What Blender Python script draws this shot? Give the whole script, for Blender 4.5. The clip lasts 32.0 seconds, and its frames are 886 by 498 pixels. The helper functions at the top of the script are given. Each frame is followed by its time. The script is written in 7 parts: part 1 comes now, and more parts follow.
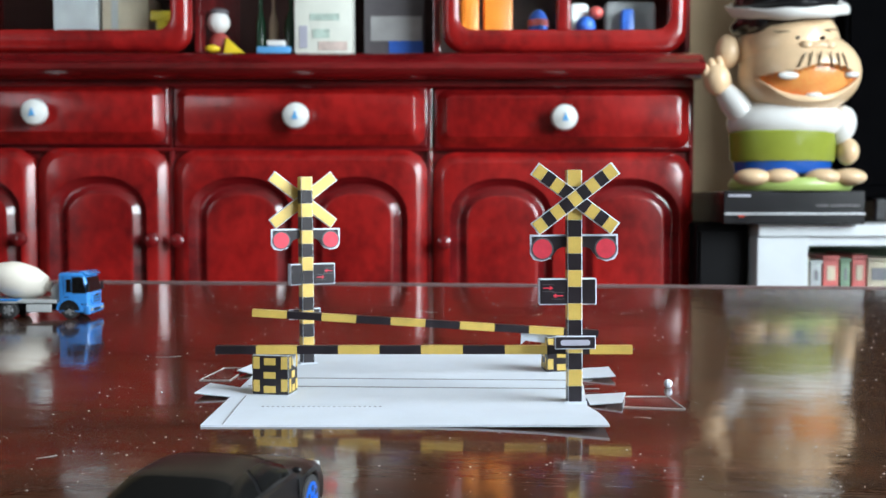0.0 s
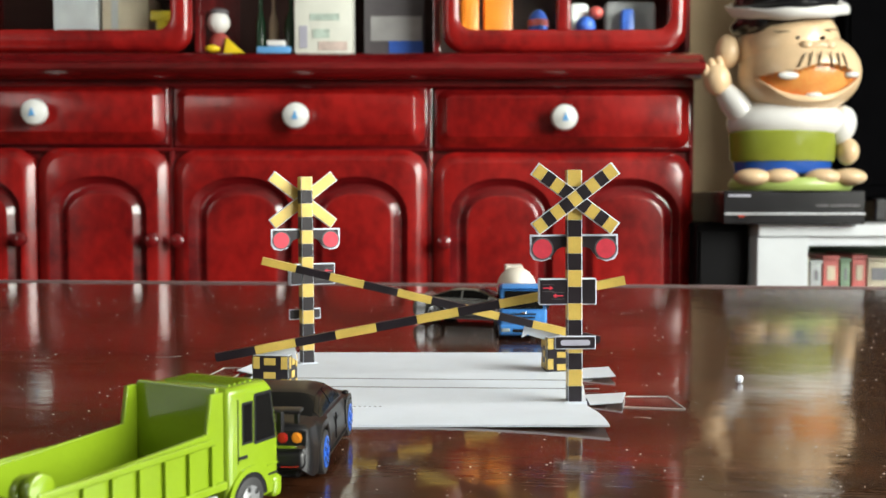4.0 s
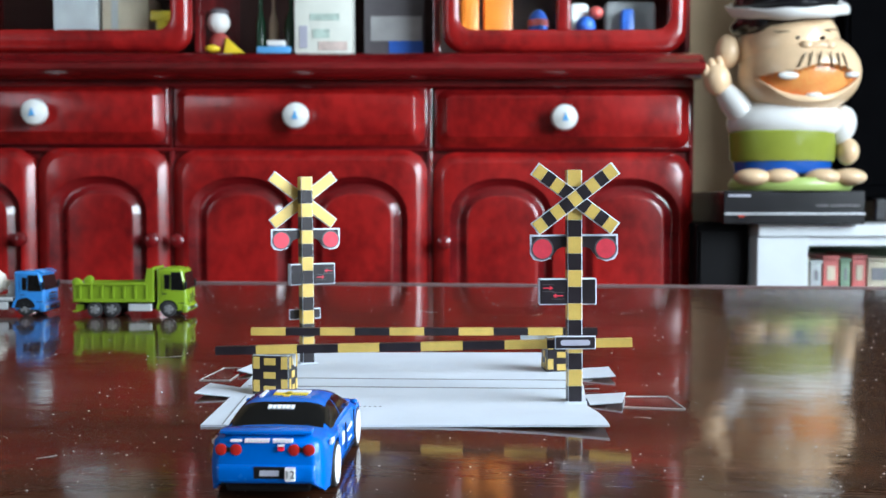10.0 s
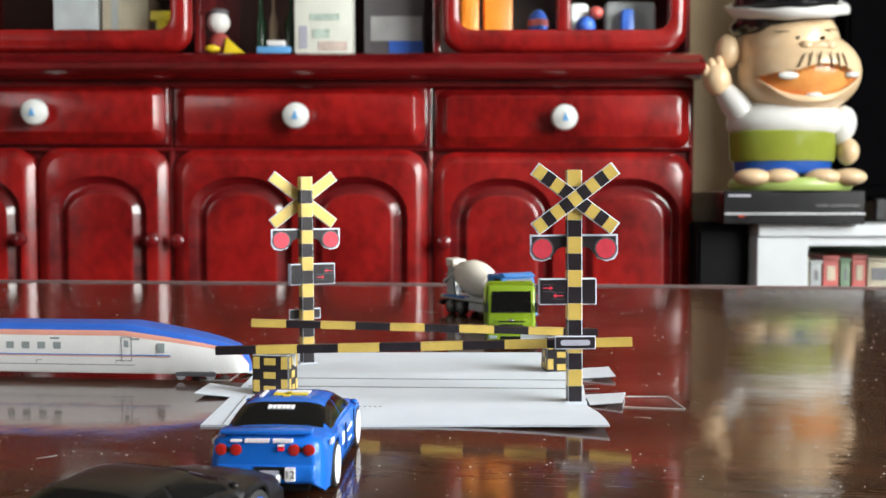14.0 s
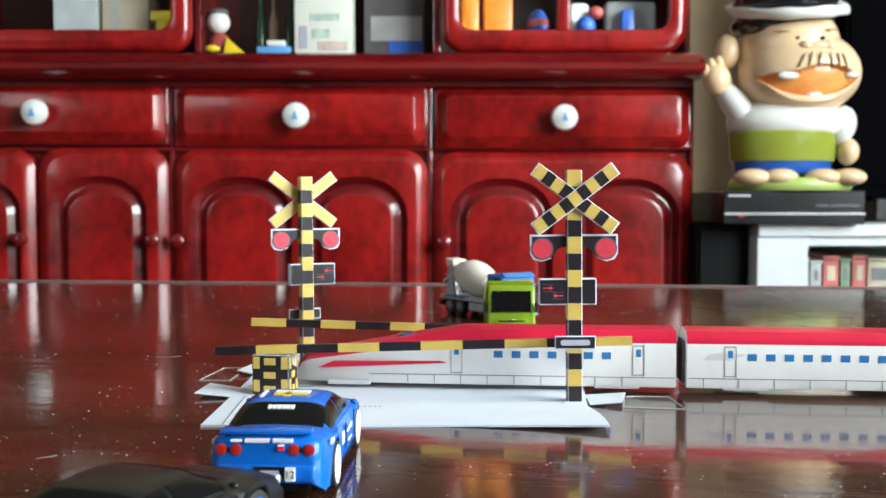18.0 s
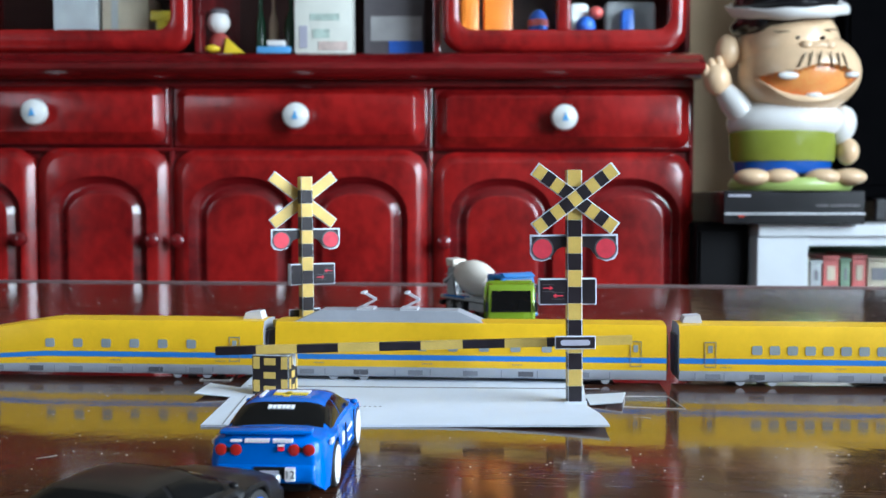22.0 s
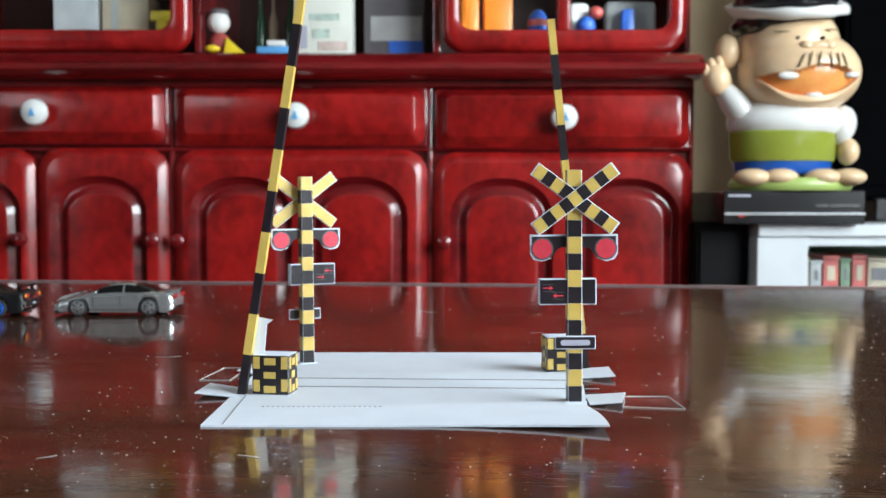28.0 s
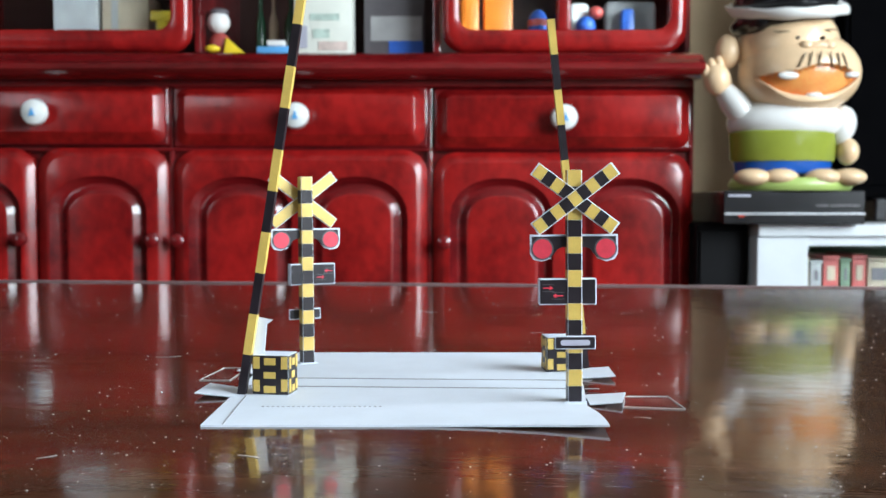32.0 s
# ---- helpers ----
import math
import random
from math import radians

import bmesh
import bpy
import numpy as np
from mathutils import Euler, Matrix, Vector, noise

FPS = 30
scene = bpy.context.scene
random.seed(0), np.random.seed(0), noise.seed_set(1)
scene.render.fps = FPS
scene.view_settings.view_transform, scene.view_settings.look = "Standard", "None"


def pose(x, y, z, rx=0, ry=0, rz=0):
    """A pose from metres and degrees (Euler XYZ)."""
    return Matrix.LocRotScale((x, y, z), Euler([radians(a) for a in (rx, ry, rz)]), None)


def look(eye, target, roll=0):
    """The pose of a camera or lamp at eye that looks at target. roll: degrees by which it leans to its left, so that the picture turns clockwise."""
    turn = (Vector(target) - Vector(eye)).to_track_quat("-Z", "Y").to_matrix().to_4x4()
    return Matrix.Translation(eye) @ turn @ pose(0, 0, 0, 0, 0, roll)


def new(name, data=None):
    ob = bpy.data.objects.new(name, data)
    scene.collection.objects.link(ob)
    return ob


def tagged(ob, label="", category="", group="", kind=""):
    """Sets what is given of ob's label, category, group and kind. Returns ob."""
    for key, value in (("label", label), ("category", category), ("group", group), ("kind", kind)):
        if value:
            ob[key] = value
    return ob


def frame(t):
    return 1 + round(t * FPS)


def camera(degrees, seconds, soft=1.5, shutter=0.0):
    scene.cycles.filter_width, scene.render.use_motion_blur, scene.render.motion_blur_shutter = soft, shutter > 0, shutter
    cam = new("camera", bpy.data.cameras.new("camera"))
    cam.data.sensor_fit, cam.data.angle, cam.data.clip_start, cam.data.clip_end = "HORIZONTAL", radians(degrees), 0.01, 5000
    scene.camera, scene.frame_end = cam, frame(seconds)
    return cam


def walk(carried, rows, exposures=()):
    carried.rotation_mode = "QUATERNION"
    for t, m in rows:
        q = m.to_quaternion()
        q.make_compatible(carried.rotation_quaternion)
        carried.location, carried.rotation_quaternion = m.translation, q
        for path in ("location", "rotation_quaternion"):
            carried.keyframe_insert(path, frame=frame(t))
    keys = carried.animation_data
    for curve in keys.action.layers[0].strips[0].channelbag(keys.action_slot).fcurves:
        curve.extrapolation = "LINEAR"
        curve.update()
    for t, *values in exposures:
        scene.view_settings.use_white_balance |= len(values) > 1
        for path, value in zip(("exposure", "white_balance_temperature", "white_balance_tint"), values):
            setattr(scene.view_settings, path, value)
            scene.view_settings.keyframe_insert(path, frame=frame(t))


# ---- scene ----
cam = camera(48.0, 32.0)
cam.data.dof.use_dof, cam.data.dof.focus_distance, cam.data.dof.aperture_fstop = True, 0.335, 29.0
walk(cam, [(0.0, pose(0, 0, 0.072, 87.43, 0, 0)), (32.0, pose(0, 0, 0.072, 87.43, 0, 0))], [(0.0, -0.05, 6600, 10), (0.4, -0.05, 6800, 10), (0.8, -0.14, 8300, 12), (2.0, -0.10, 8200, 12), (3.5, -0.11, 8200, 12), (5.0, 0.05, 6800, 11), (6.0, 0.08, 6600, 11), (7.0, -0.06, 6700, 11), (8.0, -0.02, 6400, 11), (9.0, -0.02, 6400, 11), (10.0, -0.03, 6250, 10), (11.0, 0.12, 6350, 10), (12.0, 0.15, 6900, 10), (13.0, -0.07, 7900, 14), (14.0, -0.06, 7500, 14), (15.5, 0.00, 7300, 14), (17.0, 0.12, 7000, 12), (18.0, 0.07, 7000, 9), (19.0, -0.14, 7400, 12), (20.0, -0.15, 8000, 12), (21.0, -0.28, 6000, 10), (22.0, -0.20, 6000, 10), (23.0, -0.05, 6300, 10), (24.0, 0.04, 6300, 10), (25.0, -0.02, 6250, 10), (28.0, -0.11, 6700, 10), (30.0, -0.04, 6500, 10), (32.0, -0.02, 6500, 10)])

# ---- light: an overcast day through a window at right, with an added fill at left ----
world = bpy.data.worlds.new("sky")
scene.world = world
world.use_nodes = True
sky = world.node_tree.nodes.new("ShaderNodeTexSky")
sky.sky_type, sky.sun_disc, sky.sun_elevation, sky.sun_rotation = "NISHITA", False, radians(38), radians(150)
world.node_tree.links.new(sky.outputs[0], world.node_tree.nodes["Background"].inputs[0])
world.node_tree.nodes["Background"].inputs[1].default_value = 0.1


def side_light(name, m, w, h, watts, colour):
    data = bpy.data.lights.new(name, "AREA")
    data.shape, data.size, data.size_y, data.energy, data.color = "RECTANGLE", w, h, watts, colour
    ob = new(name, data)
    ob.matrix_world = m
    return ob


side_light("side_light", look((1.79, -0.45, 0.85), (0.0, -0.45, 0.75)), 2.0, 1.2, 174, (0.80, 0.92, 1.0))
# Weak fill lamp added at left; no window is known there.
side_light("side_light", look((-2.29, -0.9, 0.95), (0.0, -0.9, 0.85)), 1.1, 1.1, 13, (0.82, 0.92, 1.0))


# ---- materials ----
def mat(name, rgb, rough=0.5, metal=0.0, vary=0.12, scale=40.0, bump=0.0, fine=400.0, coat=0.0, rgb2=None, stretch=None, spec=0.5):
    """A surface with two scales of variation: wide blotches and fine grain."""
    m = bpy.data.materials.new(name)
    m.use_nodes = True
    nt = m.node_tree
    b = nt.nodes["Principled BSDF"]
    co = nt.nodes.new("ShaderNodeTexCoord")
    mp = nt.nodes.new("ShaderNodeMapping")
    if stretch:
        mp.inputs["Scale"].default_value = stretch
    nt.links.new(co.outputs["Object"], mp.inputs[0])
    n1, n2 = nt.nodes.new("ShaderNodeTexNoise"), nt.nodes.new("ShaderNodeTexNoise")
    for n, s in ((n1, scale), (n2, fine)):
        n.inputs["Scale"].default_value = s
        n.inputs["Detail"].default_value = 4
        nt.links.new(mp.outputs[0], n.inputs["Vector"])
    mix = nt.nodes.new("ShaderNodeMix")
    mix.data_type = "RGBA"
    dark = rgb2 or [c * (1 - 2.2 * vary) for c in rgb]
    mix.inputs[6].default_value, mix.inputs[7].default_value = (*dark, 1), (*rgb, 1)
    add = nt.nodes.new("ShaderNodeMath")
    add.operation = "MULTIPLY_ADD"
    nt.links.new(n2.outputs[0], add.inputs[0])
    add.inputs[1].default_value = 0.35
    nt.links.new(n1.outputs[0], add.inputs[2])
    ramp = nt.nodes.new("ShaderNodeMapRange")
    ramp.inputs[1].default_value, ramp.inputs[2].default_value = 0.45, 0.85
    nt.links.new(add.outputs[0], ramp.inputs[0])
    nt.links.new(ramp.outputs[0], mix.inputs[0])
    nt.links.new(mix.outputs[2], b.inputs["Base Color"])
    rr = nt.nodes.new("ShaderNodeMapRange")
    rr.inputs[3].default_value, rr.inputs[4].default_value = max(0.02, rough * 0.85), min(1, rough * 1.15)
    nt.links.new(n1.outputs[0], rr.inputs[0])
    nt.links.new(rr.outputs[0], b.inputs["Roughness"])
    b.inputs["Metallic"].default_value = metal
    b.inputs["Coat Weight"].default_value = coat
    b.inputs["Coat Roughness"].default_value = 0.05
    b.inputs["Specular IOR Level"].default_value = spec
    if bump:
        bp = nt.nodes.new("ShaderNodeBump")
        bp.inputs["Strength"].default_value, bp.inputs["Distance"].default_value = bump, 0.0006
        nt.links.new(n2.outputs[0], bp.inputs["Height"])
        nt.links.new(bp.outputs[0], b.inputs["Normal"])
    return m


def glass_mat(name, tint, rough=0.02):
    m = bpy.data.materials.new(name)
    m.use_nodes = True
    b = m.node_tree.nodes["Principled BSDF"]
    b.inputs["Base Color"].default_value = (*tint, 1)
    b.inputs["Transmission Weight"].default_value = 1.0
    b.inputs["Roughness"].default_value, b.inputs["IOR"].default_value = rough, 1.05
    return m


def table_mat():
    """Dark lacquered wood: broad grain streaks under a clear coat, a little dusty."""
    m = mat("dark_lacquered_wood", (0.075, 0.022, 0.008), 0.40, 0, 0.3, 6.0, 0.0, 90.0, 1.0, (0.018, 0.005, 0.002), (0.6, 9.0, 1.0), 0.2)
    nt = m.node_tree
    b = nt.nodes["Principled BSDF"]
    b.inputs["IOR"].default_value = 1.5
    b.inputs["Coat IOR"].default_value = 1.85
    b.inputs["Coat Roughness"].default_value = 0.055
    co, wav, bp = nt.nodes.new("ShaderNodeTexCoord"), nt.nodes.new("ShaderNodeTexNoise"), nt.nodes.new("ShaderNodeBump")
    # worn polish: streaks of duller coat
    wear, rmap, smap = nt.nodes.new("ShaderNodeTexNoise"), nt.nodes.new("ShaderNodeMapRange"), nt.nodes.new("ShaderNodeMapping")
    smap.inputs["Scale"].default_value = (4.0, 22.0, 1.0)
    wear.inputs["Scale"].default_value, wear.inputs["Detail"].default_value, wear.inputs["Roughness"].default_value = 7.0, 9.0, 0.7
    nt.links.new(co.outputs["Object"], smap.inputs[0])
    nt.links.new(smap.outputs[0], wear.inputs["Vector"])
    rmap.inputs[1].default_value, rmap.inputs[2].default_value = 0.38, 0.68
    rmap.inputs[3].default_value, rmap.inputs[4].default_value = 0.045, 0.14
    nt.links.new(wear.outputs[0], rmap.inputs[0])
    nt.links.new(rmap.outputs[0], b.inputs["Coat Roughness"])
    wav.inputs["Scale"].default_value, wav.inputs["Detail"].default_value = 34.0, 7.0
    nt.links.new(co.outputs["Object"], wav.inputs["Vector"])
    bp.inputs["Strength"].default_value, bp.inputs["Distance"].default_value = 0.085, 0.002
    nt.links.new(wav.outputs[0], bp.inputs["Height"])
    nt.links.new(bp.outputs[0], b.inputs["Normal"])
    nt.links.new(bp.outputs[0], b.inputs["Coat Normal"])
    return m


TABLE = table_mat()
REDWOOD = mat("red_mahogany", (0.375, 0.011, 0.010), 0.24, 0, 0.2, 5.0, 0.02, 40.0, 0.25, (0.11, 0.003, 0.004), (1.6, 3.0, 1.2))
# The red mahogany again, with shade on trim and in grooves coloured in.
SHADEDTRIM = mat("red_mahogany_shaded", (0.20, 0.008, 0.010), 0.18, 0, 0.2, 9.0, 0.05, 80.0, 0.5, (0.06, 0.003, 0.004), (0.6, 3.0, 3.0))
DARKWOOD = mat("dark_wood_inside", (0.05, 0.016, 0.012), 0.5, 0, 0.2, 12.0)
PAPER = mat("white_paper", (0.66, 0.715, 0.80), 0.55, 0, 0.03, 60.0, 0.1, 900.0)
PAPER_LINE = mat("grey_pencil_line", (0.28, 0.29, 0.31), 0.7, 0, 0.1)
YELLOW = mat("yellow_print", (0.68, 0.47, 0.11), 0.36, 0, 0.1, 120.0, 0.06, 1500.0, spec=0.8)
BLACK = mat("black_print", (0.018, 0.013, 0.018), 0.38, 0, 0.25, 160.0, 0.06, 1500.0, spec=0.5)
REDLAMP = mat("red_print", (0.68, 0.045, 0.075), 0.42, 0, 0.1, 200.0)
EDGESTRIP = mat("dull_edge_strip", (0.22, 0.15, 0.15), 0.4, 0, 0.1)
DUST = mat("grey_dust", (0.42, 0.40, 0.38), 0.9, 0, 0.1)
GREYPRINT = mat("grey_print", (0.42, 0.42, 0.50), 0.45, 0, 0.06)
DARKGREY = mat("dark_grey_print", (0.11, 0.10, 0.11), 0.45, 0, 0.1)
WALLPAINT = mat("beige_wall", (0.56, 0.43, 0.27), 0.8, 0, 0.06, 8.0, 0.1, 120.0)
# Out-of-view walls, coloured dark so that they bounce and reflect little light.
DIMWALL = mat("dim_unseen_wall", (0.07, 0.055, 0.045), 0.85, 0, 0.06, 8.0, 0.1, 120.0)
# The unseen ceiling is darkened too, for deeper shadows.
CEILING = mat("dimmed_ceiling", (0.24, 0.23, 0.21), 0.85, 0, 0.04, 5.0)
FLOORWOOD = mat("brown_floor", (0.20, 0.11, 0.06), 0.4, 0, 0.2, 8.0, 0.1, 60.0)
CERAMIC = mat("white_ceramic", (0.80, 0.82, 0.80), 0.16, 0, 0.03, 30.0)
BLUEPRINT = mat("blue_print", (0.12, 0.40, 0.75), 0.3, 0, 0.05)
PIANO = mat("black_gloss_plastic", (0.012, 0.012, 0.014), 0.2, 0, 0.1, 30.0)
MATTBLACK = mat("black_plastic", (0.010, 0.010, 0.011), 0.45, 0, 0.15, 60.0, spec=0.2)
WHITELAM = mat("white_laminate", (0.66, 0.70, 0.73), 0.4, 0, 0.04, 20.0)
CLEAR = glass_mat("clear_glass", (0.9, 0.95, 0.95))


# ---- mesh helpers ----
def obj(name, bm, materials, parent=None, smooth=False):
    me = bpy.data.meshes.new(name)
    bm.normal_update()
    bm.to_mesh(me)
    bm.free()
    for m in materials if isinstance(materials, (list, tuple)) else [materials]:
        me.materials.append(m)
    if smooth:
        me.shade_smooth()
        me.set_sharp_from_angle(angle=radians(38))
    ob = new(name, me)
    if parent:
        ob.parent = parent
    return ob


def part(name, bm, material, parent, label="", smooth=False):
    ob = obj(name, bm, material, parent, smooth)
    if label:
        ob["label"] = label
    return ob


def empty(name, m=None):
    ob = new(name)
    ob.empty_display_size = 0.02
    if m:
        ob.matrix_world = m
    return ob


def box_bm(x0, x1, y0, y1, z0, z1, bevel=0.0, seg=2, bm=None, mi=0):
    bm = bm or bmesh.new()
    r = bmesh.ops.create_cube(bm, size=1.0)
    vs = r["verts"]
    for v in vs:
        v.co = Vector(((x0 + x1) / 2 + v.co.x * (x1 - x0), (y0 + y1) / 2 + v.co.y * (y1 - y0), (z0 + z1) / 2 + v.co.z * (z1 - z0)))
    faces = {f for v in vs for f in v.link_faces}
    for f in faces:
        f.material_index = mi
    if bevel:
        es = list({e for v in vs for e in v.link_edges})
        r = bmesh.ops.bevel(bm, geom=es, offset=bevel, segments=seg, profile=0.5, affect="EDGES", clamp_overlap=True)
        for f in r["faces"]:
            f.material_index = mi
    return bm


def prism_bm(points, y0, y1, bevel=0.0, axis="y", bm=None, mi=0, seg=2):
    """A flat outline pushed out between two planes. axis y: points are (x, z); axis z: points are (x, y); axis x: points are (y, z)."""
    bm = bm or bmesh.new()

    def put(p, d):
        return {"y": (p[0], d, p[1]), "z": (p[0], p[1], d), "x": (d, p[0], p[1])}[axis]

    a = [bm.verts.new(put(p, y0)) for p in points]
    b = [bm.verts.new(put(p, y1)) for p in points]
    fs = [bm.faces.new(a), bm.faces.new(b)]
    n = len(points)
    for i in range(n):
        fs.append(bm.faces.new((a[i], a[(i + 1) % n], b[(i + 1) % n], b[i])))
    for f in fs:
        f.material_index = mi
    bmesh.ops.recalc_face_normals(bm, faces=fs)
    if bevel:
        es = list({e for f in fs[:2] for e in f.edges})
        r = bmesh.ops.bevel(bm, geom=es, offset=bevel, segments=seg, profile=0.5, affect="EDGES", clamp_overlap=True)
        for f in r["faces"]:
            f.material_index = mi
    return bm


def cyl_bm(r, length, axis="y", centre=(0, 0, 0), seg=24, r2=None, bevel=0.0, bm=None, mi=0):
    bm = bm or bmesh.new()
    res = bmesh.ops.create_cone(bm, cap_ends=True, segments=seg, radius1=r, radius2=r if r2 is None else r2, depth=length)
    vs = res["verts"]
    if bevel:
        es = [e for e in {e for v in vs for e in v.link_edges} if abs(e.verts[0].co.z - e.verts[1].co.z) < 1e-7]
        old = {f for v in vs for f in v.link_faces}
        rb = bmesh.ops.bevel(bm, geom=es, offset=bevel, segments=2, profile=0.5, affect="EDGES", clamp_overlap=True)
        vs = list({v for f in list(old) + rb["faces"] if f.is_valid for v in f.verts})
    rot = {"z": Matrix(), "y": pose(0, 0, 0, 90), "x": pose(0, 0, 0, 0, 90)}[axis]
    for v in vs:
        v.co = rot @ v.co + Vector(centre)
        for f in v.link_faces:
            f.material_index = mi
    return bm


def ball_bm(centre, radii, m=None, seg=24, rings=14, bm=None, mi=0):
    bm = bm or bmesh.new()
    vs = bmesh.ops.create_uvsphere(bm, u_segments=seg, v_segments=rings, radius=1.0)["verts"]
    for v in vs:
        p = Vector((v.co.x * radii[0], v.co.y * radii[1], v.co.z * radii[2]))
        v.co = (m @ p if m else p) + Vector(centre)
        for f in v.link_faces:
            f.material_index = mi
    return bm


def lathe_bm(profile, seg=32, bm=None, mi=0, centre=(0, 0, 0)):
    """A turned form about z: profile is (radius, z) from bottom to top."""
    bm = bm or bmesh.new()
    rings = [[bm.verts.new((centre[0] + r * math.cos(2 * math.pi * k / seg), centre[1] + r * math.sin(2 * math.pi * k / seg), centre[2] + z)) for k in range(seg)] for r, z in profile]
    for a, b in zip(rings, rings[1:]):
        for k in range(seg):
            bm.faces.new((a[k], a[(k + 1) % seg], b[(k + 1) % seg], b[k])).material_index = mi
    for ring, flip in ((rings[0], True), (rings[-1], False)):
        bm.faces.new(ring[::-1] if flip else ring).material_index = mi
    return bm


def rounded(x0, x1, z0, z1, r, seg=6):
    pts = []
    for cx, cz, a in ((x1 - r, z1 - r, 0), (x0 + r, z1 - r, 90), (x0 + r, z0 + r, 180), (x1 - r, z0 + r, 270)):
        for k in range(seg + 1):
            t = radians(a + 90 * k / seg)
            pts.append((cx + r * math.cos(t), cz + r * math.sin(t)))
    return pts


# ---- the room ----
FLOOR_Z = -0.40
FX0, FX1, FY0, FY1, FTOP = -2.3, 1.8, -2.0, 2.05, 2.0
tagged(obj("floor", box_bm(FX0 - 0.1, FX1 + 0.1, FY0 - 0.1, FY1 + 0.1, FLOOR_Z - 0.1, FLOOR_Z), FLOORWOOD), "brown wooden floor of the living room", "floor", kind="structure")
tagged(obj("ceiling", box_bm(FX0 - 0.1, FX1 + 0.1, FY0 - 0.1, FY1 + 0.1, FTOP, FTOP + 0.1), CEILING), "unseen ceiling darkened to cut bounce light", "ceiling", kind="structure")
tagged(obj("wall_north", box_bm(FX0 - 0.1, FX1 + 0.1, FY1, FY1 + 0.1, FLOOR_Z, FTOP), WALLPAINT), "beige wall behind the cabinet", "wall", kind="structure")


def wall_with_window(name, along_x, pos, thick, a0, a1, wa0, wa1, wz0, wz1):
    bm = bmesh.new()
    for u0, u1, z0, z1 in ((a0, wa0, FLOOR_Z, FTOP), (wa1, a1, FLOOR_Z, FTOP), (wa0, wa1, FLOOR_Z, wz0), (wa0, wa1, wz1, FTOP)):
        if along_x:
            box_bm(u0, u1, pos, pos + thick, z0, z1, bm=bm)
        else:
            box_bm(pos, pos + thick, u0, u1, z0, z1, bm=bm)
    return tagged(obj(name, bm, DIMWALL), "unseen wall darkened to cut bounce light, with a wide window opening", "wall", kind="structure")


# The west opening is made up, to hold the added fill lamp.
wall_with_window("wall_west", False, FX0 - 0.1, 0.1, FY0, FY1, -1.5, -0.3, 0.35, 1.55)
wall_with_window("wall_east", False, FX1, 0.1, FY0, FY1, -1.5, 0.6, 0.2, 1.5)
# Unseen wall, kept dark so the glossy doors mirror no bright patch.
tagged(obj("wall_south", box_bm(FX0 - 0.1, FX1 + 0.1, FY0 - 0.1, FY0, FLOOR_Z, FTOP), DIMWALL), "unseen wall darkened to cut bounce light", "wall", kind="structure")

# ---- the table: a lacquered top with a rounded edge, slightly turned to the cabinet ----
table = empty("low_table")
TURN = -5.4
tm = pose(-0.02, 0.90, 0, 0, 0, TURN)
table.matrix_world = tm
part("tabletop", prism_bm(rounded(-1.08, 1.02, -1.45, 0.0, 0.05), -0.035, 0.0, 0.004, "z"), TABLE, table, "dark brown lacquered wooden top with a mirror gloss")
for x in (-0.98, 0.92):
    for y in (-1.35, -0.1):
        part("leg", box_bm(x - 0.035, x + 0.035, y - 0.035, y + 0.035, FLOOR_Z, -0.035, 0.006), TABLE, table)
part("glass_edge", box_bm(-1.06, 1.00, -0.011, -0.008, -0.0, 0.0014, 0.0005), EDGESTRIP, table, "thin clear edge strip along the tabletop")
tagged(table, "low dark brown lacquered wooden table with a glossy dusty top", "table")

# crumbs and dust on the lacquer
rng = random.Random(4)
bm = bmesh.new()
for i in range(3600):
    y = 0.21 + 0.68 * rng.random() ** 1.5
    x = rng.uniform(-0.5, 0.5) * y / 0.9
    s = (0.00008 + 0.00028 * rng.random() ** 4) * (0.6 + y)
    vs = bmesh.ops.create_icosphere(bm, subdivisions=1, radius=s)["verts"]
    for v in vs:
        v.co = Vector((x + v.co.x * rng.uniform(0.8, 1.8), y + v.co.y, s * 0.4 + v.co.z * 0.5))
tagged(obj("dust", bm, DUST), "pale specks of dust scattered on the lacquered table", "dust", kind="stuff")
bm = bmesh.new()
for i in range(12):
    y = 0.24 + 0.5 * rng.random()
    x, a, n = rng.uniform(-0.42, 0.45) * y / 0.9, rng.uniform(-0.5, 0.5), 7
    size, bend = rng.uniform(0.004, 0.014), rng.uniform(-1.2, 1.2)
    pts = []
    for k in range(n):
        pts.append((x, y))
        x, y, a = x + size / n * math.cos(a), y + size / n * math.sin(a), a + bend / n
    for (xa, ya), (xb, yb) in zip(pts, pts[1:]):
        box_bm(min(xa, xb) - 0.00003, max(xa, xb) + 0.00003, min(ya, yb) - 0.00003, max(ya, yb) + 0.00003, 0.0001, 0.00016, bm=bm)
tagged(obj("lint", bm, DUST), "fine pale fibres of lint on the lacquered table", "lint", kind="stuff")
crumb = tagged(obj("paper_crumb", ball_bm((0, 0, 0.0016), (0.0018, 0.0014, 0.0018), seg=7, rings=5), PAPER), "small crumpled scrap of white paper on the table", "paper scrap")

# ---- the red cabinet ----
CY = 1.546


